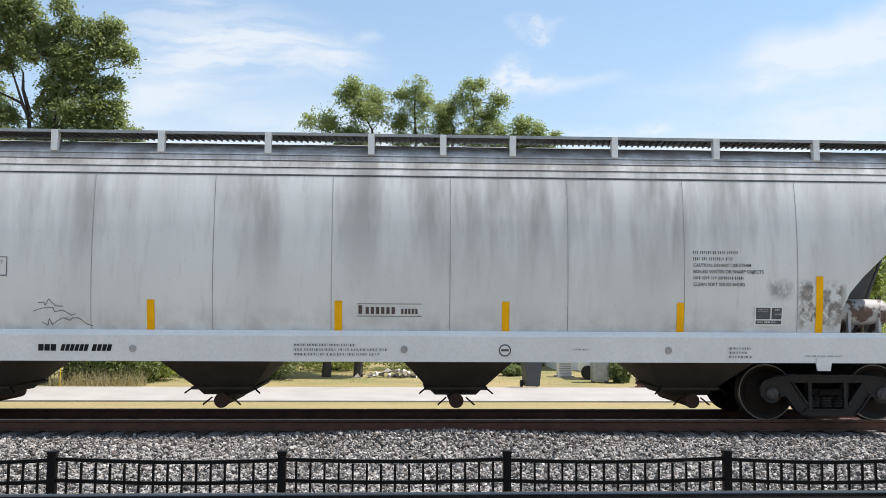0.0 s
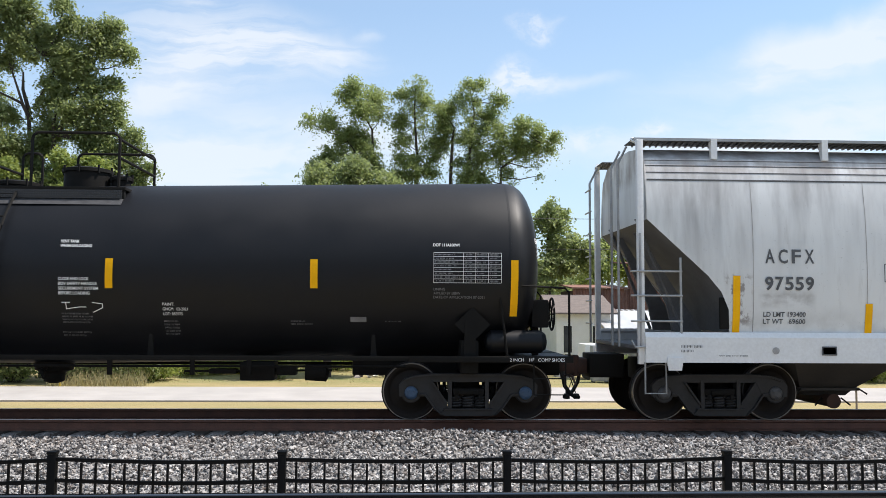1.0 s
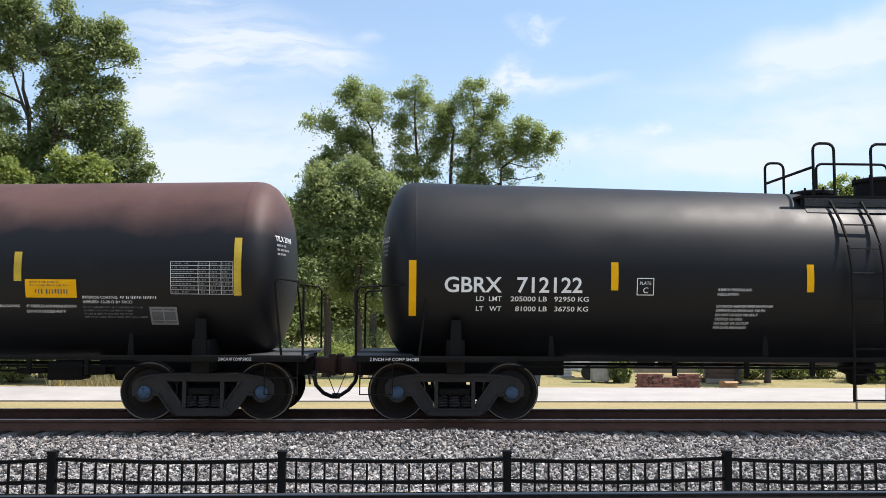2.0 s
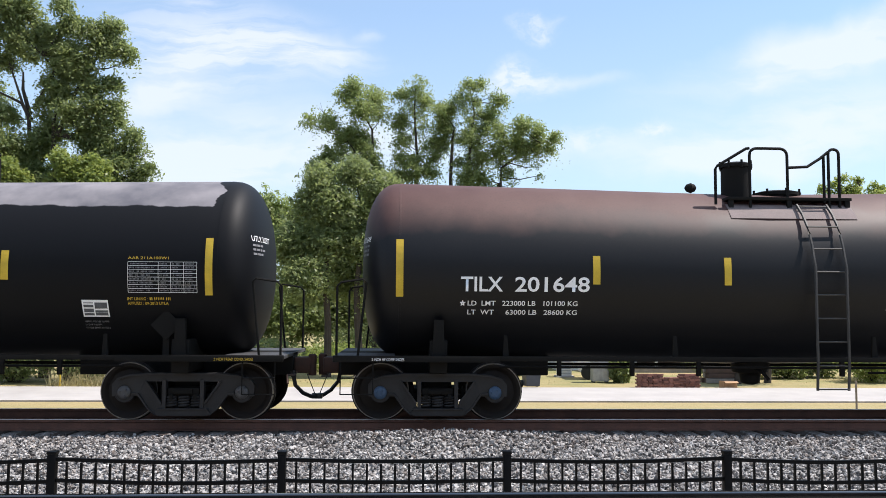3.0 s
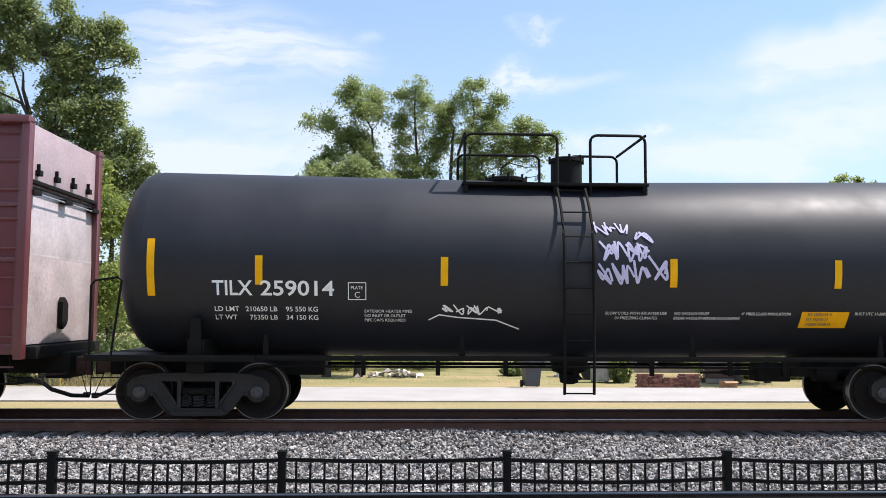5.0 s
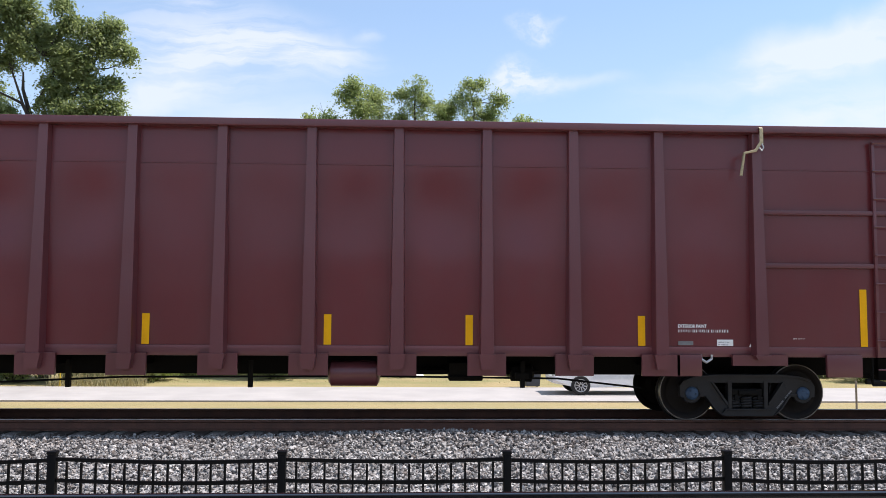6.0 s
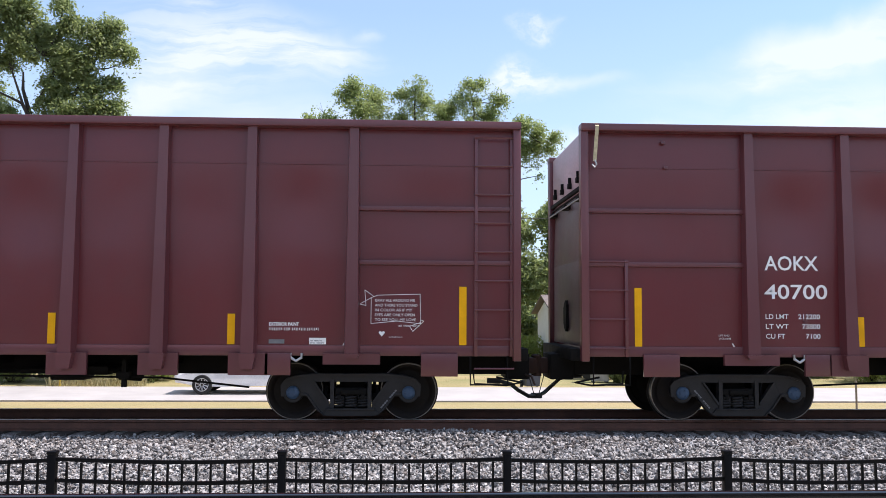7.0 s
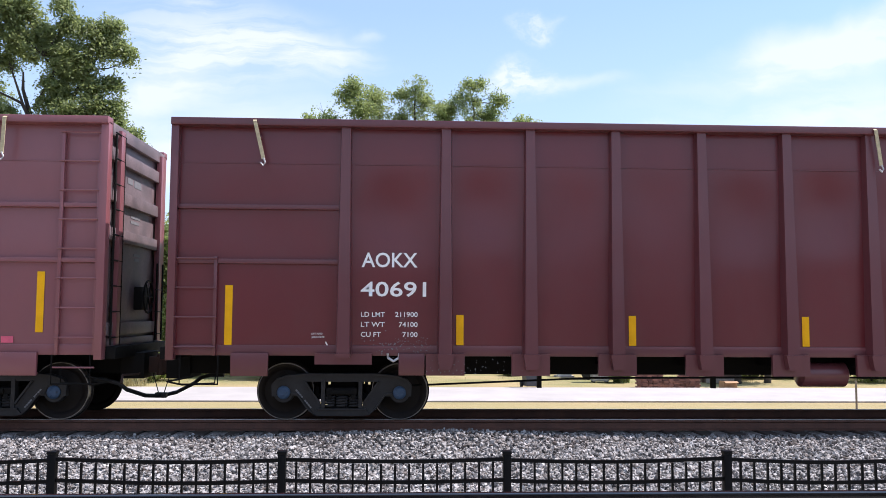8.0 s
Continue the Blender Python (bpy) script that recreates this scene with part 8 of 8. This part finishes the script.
def shrub(name, label, x, y, w, h, leaf, n, size, seed, z=GZ0):
    rng = np.random.default_rng(seed)
    root = thing(name, label, "shrub", "shrubs along the road")
    bm = B()
    for i in range(9):
        a = 2 * math.pi * i / 9
        e = Vector((x + w * .38 * math.cos(a), y + w * .3 * math.sin(a), z + h * (.55 + .3 * (i % 3) / 2)))
        tube(bm, [(x, y, z - .05), Vector((x, y, z)).lerp(e, .5) + Vector((0, 0, h * .1)), e], [.03, .02, .006], 5)
    part("stem", bm, BARK, root)
    k = rng.normal(size=(n, 3))
    k /= np.linalg.norm(k, axis=1)[:, None]
    k *= rng.random((n, 1)) ** .4
    bumpy = 1 + .25 * np.sin(k[:, 0:1] * 7 + seed) * np.cos(k[:, 1:2] * 6)
    p = k * bumpy * np.array([w / 2, w / 2.4, h / 2]) + np.array([x, y, z + h / 2])
    u = rng.normal(size=(n, 3))
    u /= np.linalg.norm(u, axis=1)[:, None]
    v = np.cross(u, rng.normal(size=(n, 3)))
    v /= np.linalg.norm(v, axis=1)[:, None]
    s = size * rng.uniform(.6, 1.3, (n, 1))
    quad = np.stack([p - u * s, p - v * s * .45, p + u * s, p + v * s * .45], axis=1).reshape(-1, 3)
    me = bpy.data.meshes.new("leaves")
    me.from_pydata(quad, [], np.arange(n * 4).reshape(-1, 4))
    part("foliage", me, leaf, root, smooth=0)


for i, (x, y, w, h, leaf) in enumerate(((-15.5, 19.5, 3.4, 1.9, LEAF_OAK), (-12.4, 19.6, 3.4, 2.0, LEAF_OAK), (-10.9, 19.4, 2.6, 1.9, LEAF_OAK), (-9.6, 23.4, 4.2, 1.2, LEAF_BRIGHT), (-7.6, 24.6, 3.4, 1.1, LEAF_BRIGHT), (-5.7, 21.4, 2.9, 1.7, LEAF_OAK), (-3.4, 26.5, 4.4, 1.3, LEAF_BRIGHT), (.6, 27.5, 4.6, 1.3, LEAF_OAK), (4.8, 23.4, 1.1, .45, LEAF_OAK), (8.75, 19.9, 1.0, 1.1, LEAF_OAK), (13.6, 21.4, 3.0, 1.5, LEAF_OAK), (-18.5, 19.6, 3.6, 2.2, LEAF_OAK), (-10.4, 20.5, 2.6, 1.4, LEAF_BRIGHT), (14.9, 22.2, 2.2, 1.3, LEAF_OAK), (16.8, 22.4, 2.4, 1.4, LEAF_OAK), (19.6, 20.4, 2.6, 1.7, LEAF_BRIGHT), (21.5, 22, 4, 2.6, LEAF_BRIGHT), (18.6, 23, 2.6, 1.8, LEAF_OAK), (25.5, 23, 4, 2.8, LEAF_BRIGHT), (-2.5, 36, 5, 2.0, LEAF_OAK), (3.5, 37, 5, 1.8, LEAF_BRIGHT), (6.4, 31, 2.2, 1.6, LEAF_BRIGHT))):
    shrub("shrub", "rounded dark green shrub at the edge of the grass" if leaf is LEAF_OAK else "light green shrub at the edge of the grass", x, y, w, h, leaf, 5200, .075, 20 + i)


def weeds():
    """Dry weeds and grass blades on the verges."""
    rng = np.random.default_rng(12)
    n = 5200
    x = rng.uniform(-22, 26, n)
    band = rng.random(n)
    y = rng.uniform(19.5, 30, n)
    h = rng.uniform(.03, .09, n)
    x = np.where(band > .88, rng.uniform(-13.4, -9.8, n), x)
    y = np.where(band > .88, rng.uniform(17.7, 18.4, n), y)
    tall = band > .88
    h = np.where(tall, rng.uniform(.2, .75, n), h)
    z = np.full(n, -1.1)
    a = rng.uniform(0, math.pi, n)
    lean = rng.normal(size=(n, 2)) * .3 * h[:, None]
    w = np.where(tall, .012, .018)
    dx, dy = np.cos(a) * w, np.sin(a) * w
    v = np.stack([np.stack([x - dx, y - dy, z], 1), np.stack([x + dx, y + dy, z], 1), np.stack([x + lean[:, 0], y + lean[:, 1], z + h], 1)], axis=1).reshape(-1, 3)
    me = bpy.data.meshes.new("weeds")
    me.from_pydata(v, [], np.arange(n * 3).reshape(-1, 3))
    solo("dry_grass", me, LEAF_DRY, "sparse dry grass and weeds on the verges", "grass", kind="stuff", smooth=0)


weeds()


def far_woods():
    """The line of woods that closes the view."""
    rng = np.random.default_rng(31)
    n = 70000
    x = rng.uniform(-110, 130, n)
    y = rng.uniform(84, 100, n)
    top = 4.2 + 1.8 * np.sin(x * .11) + 1.3 * np.sin(x * .37 + 1) + .9 * np.sin(x * .9)
    z = -1 + rng.random(n) ** .8 * (top + 1)
    p = np.stack([x, y, z], 1)
    u = rng.normal(size=(n, 3))
    u /= np.linalg.norm(u, axis=1)[:, None]
    v = np.cross(u, rng.normal(size=(n, 3)))
    v /= np.linalg.norm(v, axis=1)[:, None]
    s = .42 * rng.uniform(.6, 1.3, (n, 1))
    quad = np.stack([p - u * s, p - v * s * .6, p + u * s, p + v * s * .6], axis=1).reshape(-1, 3)
    me = bpy.data.meshes.new("woods")
    me.from_pydata(quad, [], np.arange(n * 4).reshape(-1, 4))
    solo("far_woods", me, LEAF_OAK, "distant line of dark green woods", "woods", kind="stuff", smooth=0)


far_woods()


def build_cables():
    for y, z in ((30, 7.0), (30.4, 5.4)):
        bm = B()
        tube(bm, [(-60 + 130 * i / 26, y, z + 1.2 * ((i / 13 - 1) ** 2) - .25) for i in range(27)], .014, 5)
        solo("power_cable", bm, RUBBER, "thin dark overhead power cable", "cable", "overhead cables")
    for x in (-60.0, 70.0):
        root = thing("utility_pole", "tall weathered wooden utility pole", "utility pole", "poles of the power line", pose(x, 30.2, GZ0))
        bm = B()
        tube(bm, [(0, 0, -.3), (0, 0, 5), (0, 0, 9.6)], [.17, .15, .12], 12)
        part("pole", bm, GREY_WOOD, root)
        bm = B()
        box(bm, -.06, .06, -.9, .9, 8.85, 8.98, .01)
        part("crossarm", bm, GREY_WOOD, root)


build_cables()


def stake(x, y, h, r, material, name, label):
    bm = B()
    tube(bm, [(0, 0, -.1), (0, 0, h * .6), (0, 0, h)], r, 8)
    root = solo(name, bm, material, label, "post")
    root.matrix_basis = pose(x, y, -1.1)


stake(-12.9, 17.8, .85, .025, YELLOW_DULL, "marker_stake", "thin yellow marker stake in the weeds")
stake(12.85, 9.2, .95, .03, GREY_WOOD, "marker_stake", "thin weathered stake in the verge grass")
bm = B()
box(bm, -.14, .14, -.14, .14, 0, 1.25, .02)
box(bm, -.18, .18, -.18, .18, 1.25, 1.33, .02)
gate = solo("gate_post", bm, PAINT_WHITE, "square white gate post beside the road", "post")
gate.matrix_basis = pose(-15.9, 18.0, -1.1)


# ---- what moves ----
SPEED = 13.9
WAY = [(0, 0), (.5, 7.41), (1.0, 13.9), (1.5, 20.85), (1.7, 23.63), (2.25, 31.275), (2.8, 38.92), (3.0, 42.16), (3.5, 48.65), (4.0, 55.6), (4.5, 62.55), (4.7, 65.33), (5.25, 72.975), (5.8, 80.62), (6.0, 83.35), (6.5, 90.33), (7.0, 97.3), (7.5, 104.74), (8.0, 111.255)]
SEDAN_WAY = [(0, 78.0), (5.8, 8.45), (6.0, 5.95), (6.5, -.23), (7.0, -6.8), (7.5, -13.6), (8.0, -20.2)]


def motions():
    roll = [i / 30 for i in range(241)]
    for car, xc, wheelsets in CARS:
        walk(car, [(t, pose(xc + d, 0, 0)) for t, d in WAY])
        for ws, x in wheelsets:
            walk(ws, [(t, pose(x, 0, .459, 0, math.degrees(SPEED * t / .459), 0)) for t in roll])
    walk(SEDAN, [(t, pose(x, 15.05, -1.05)) for t, x in SEDAN_WAY])
    for w, x, y in SEDAN_WHEELS:
        walk(w, [(t, pose(x, y, .33, 0, -math.degrees(12.4 * t / .33), 0)) for t in roll])


motions()
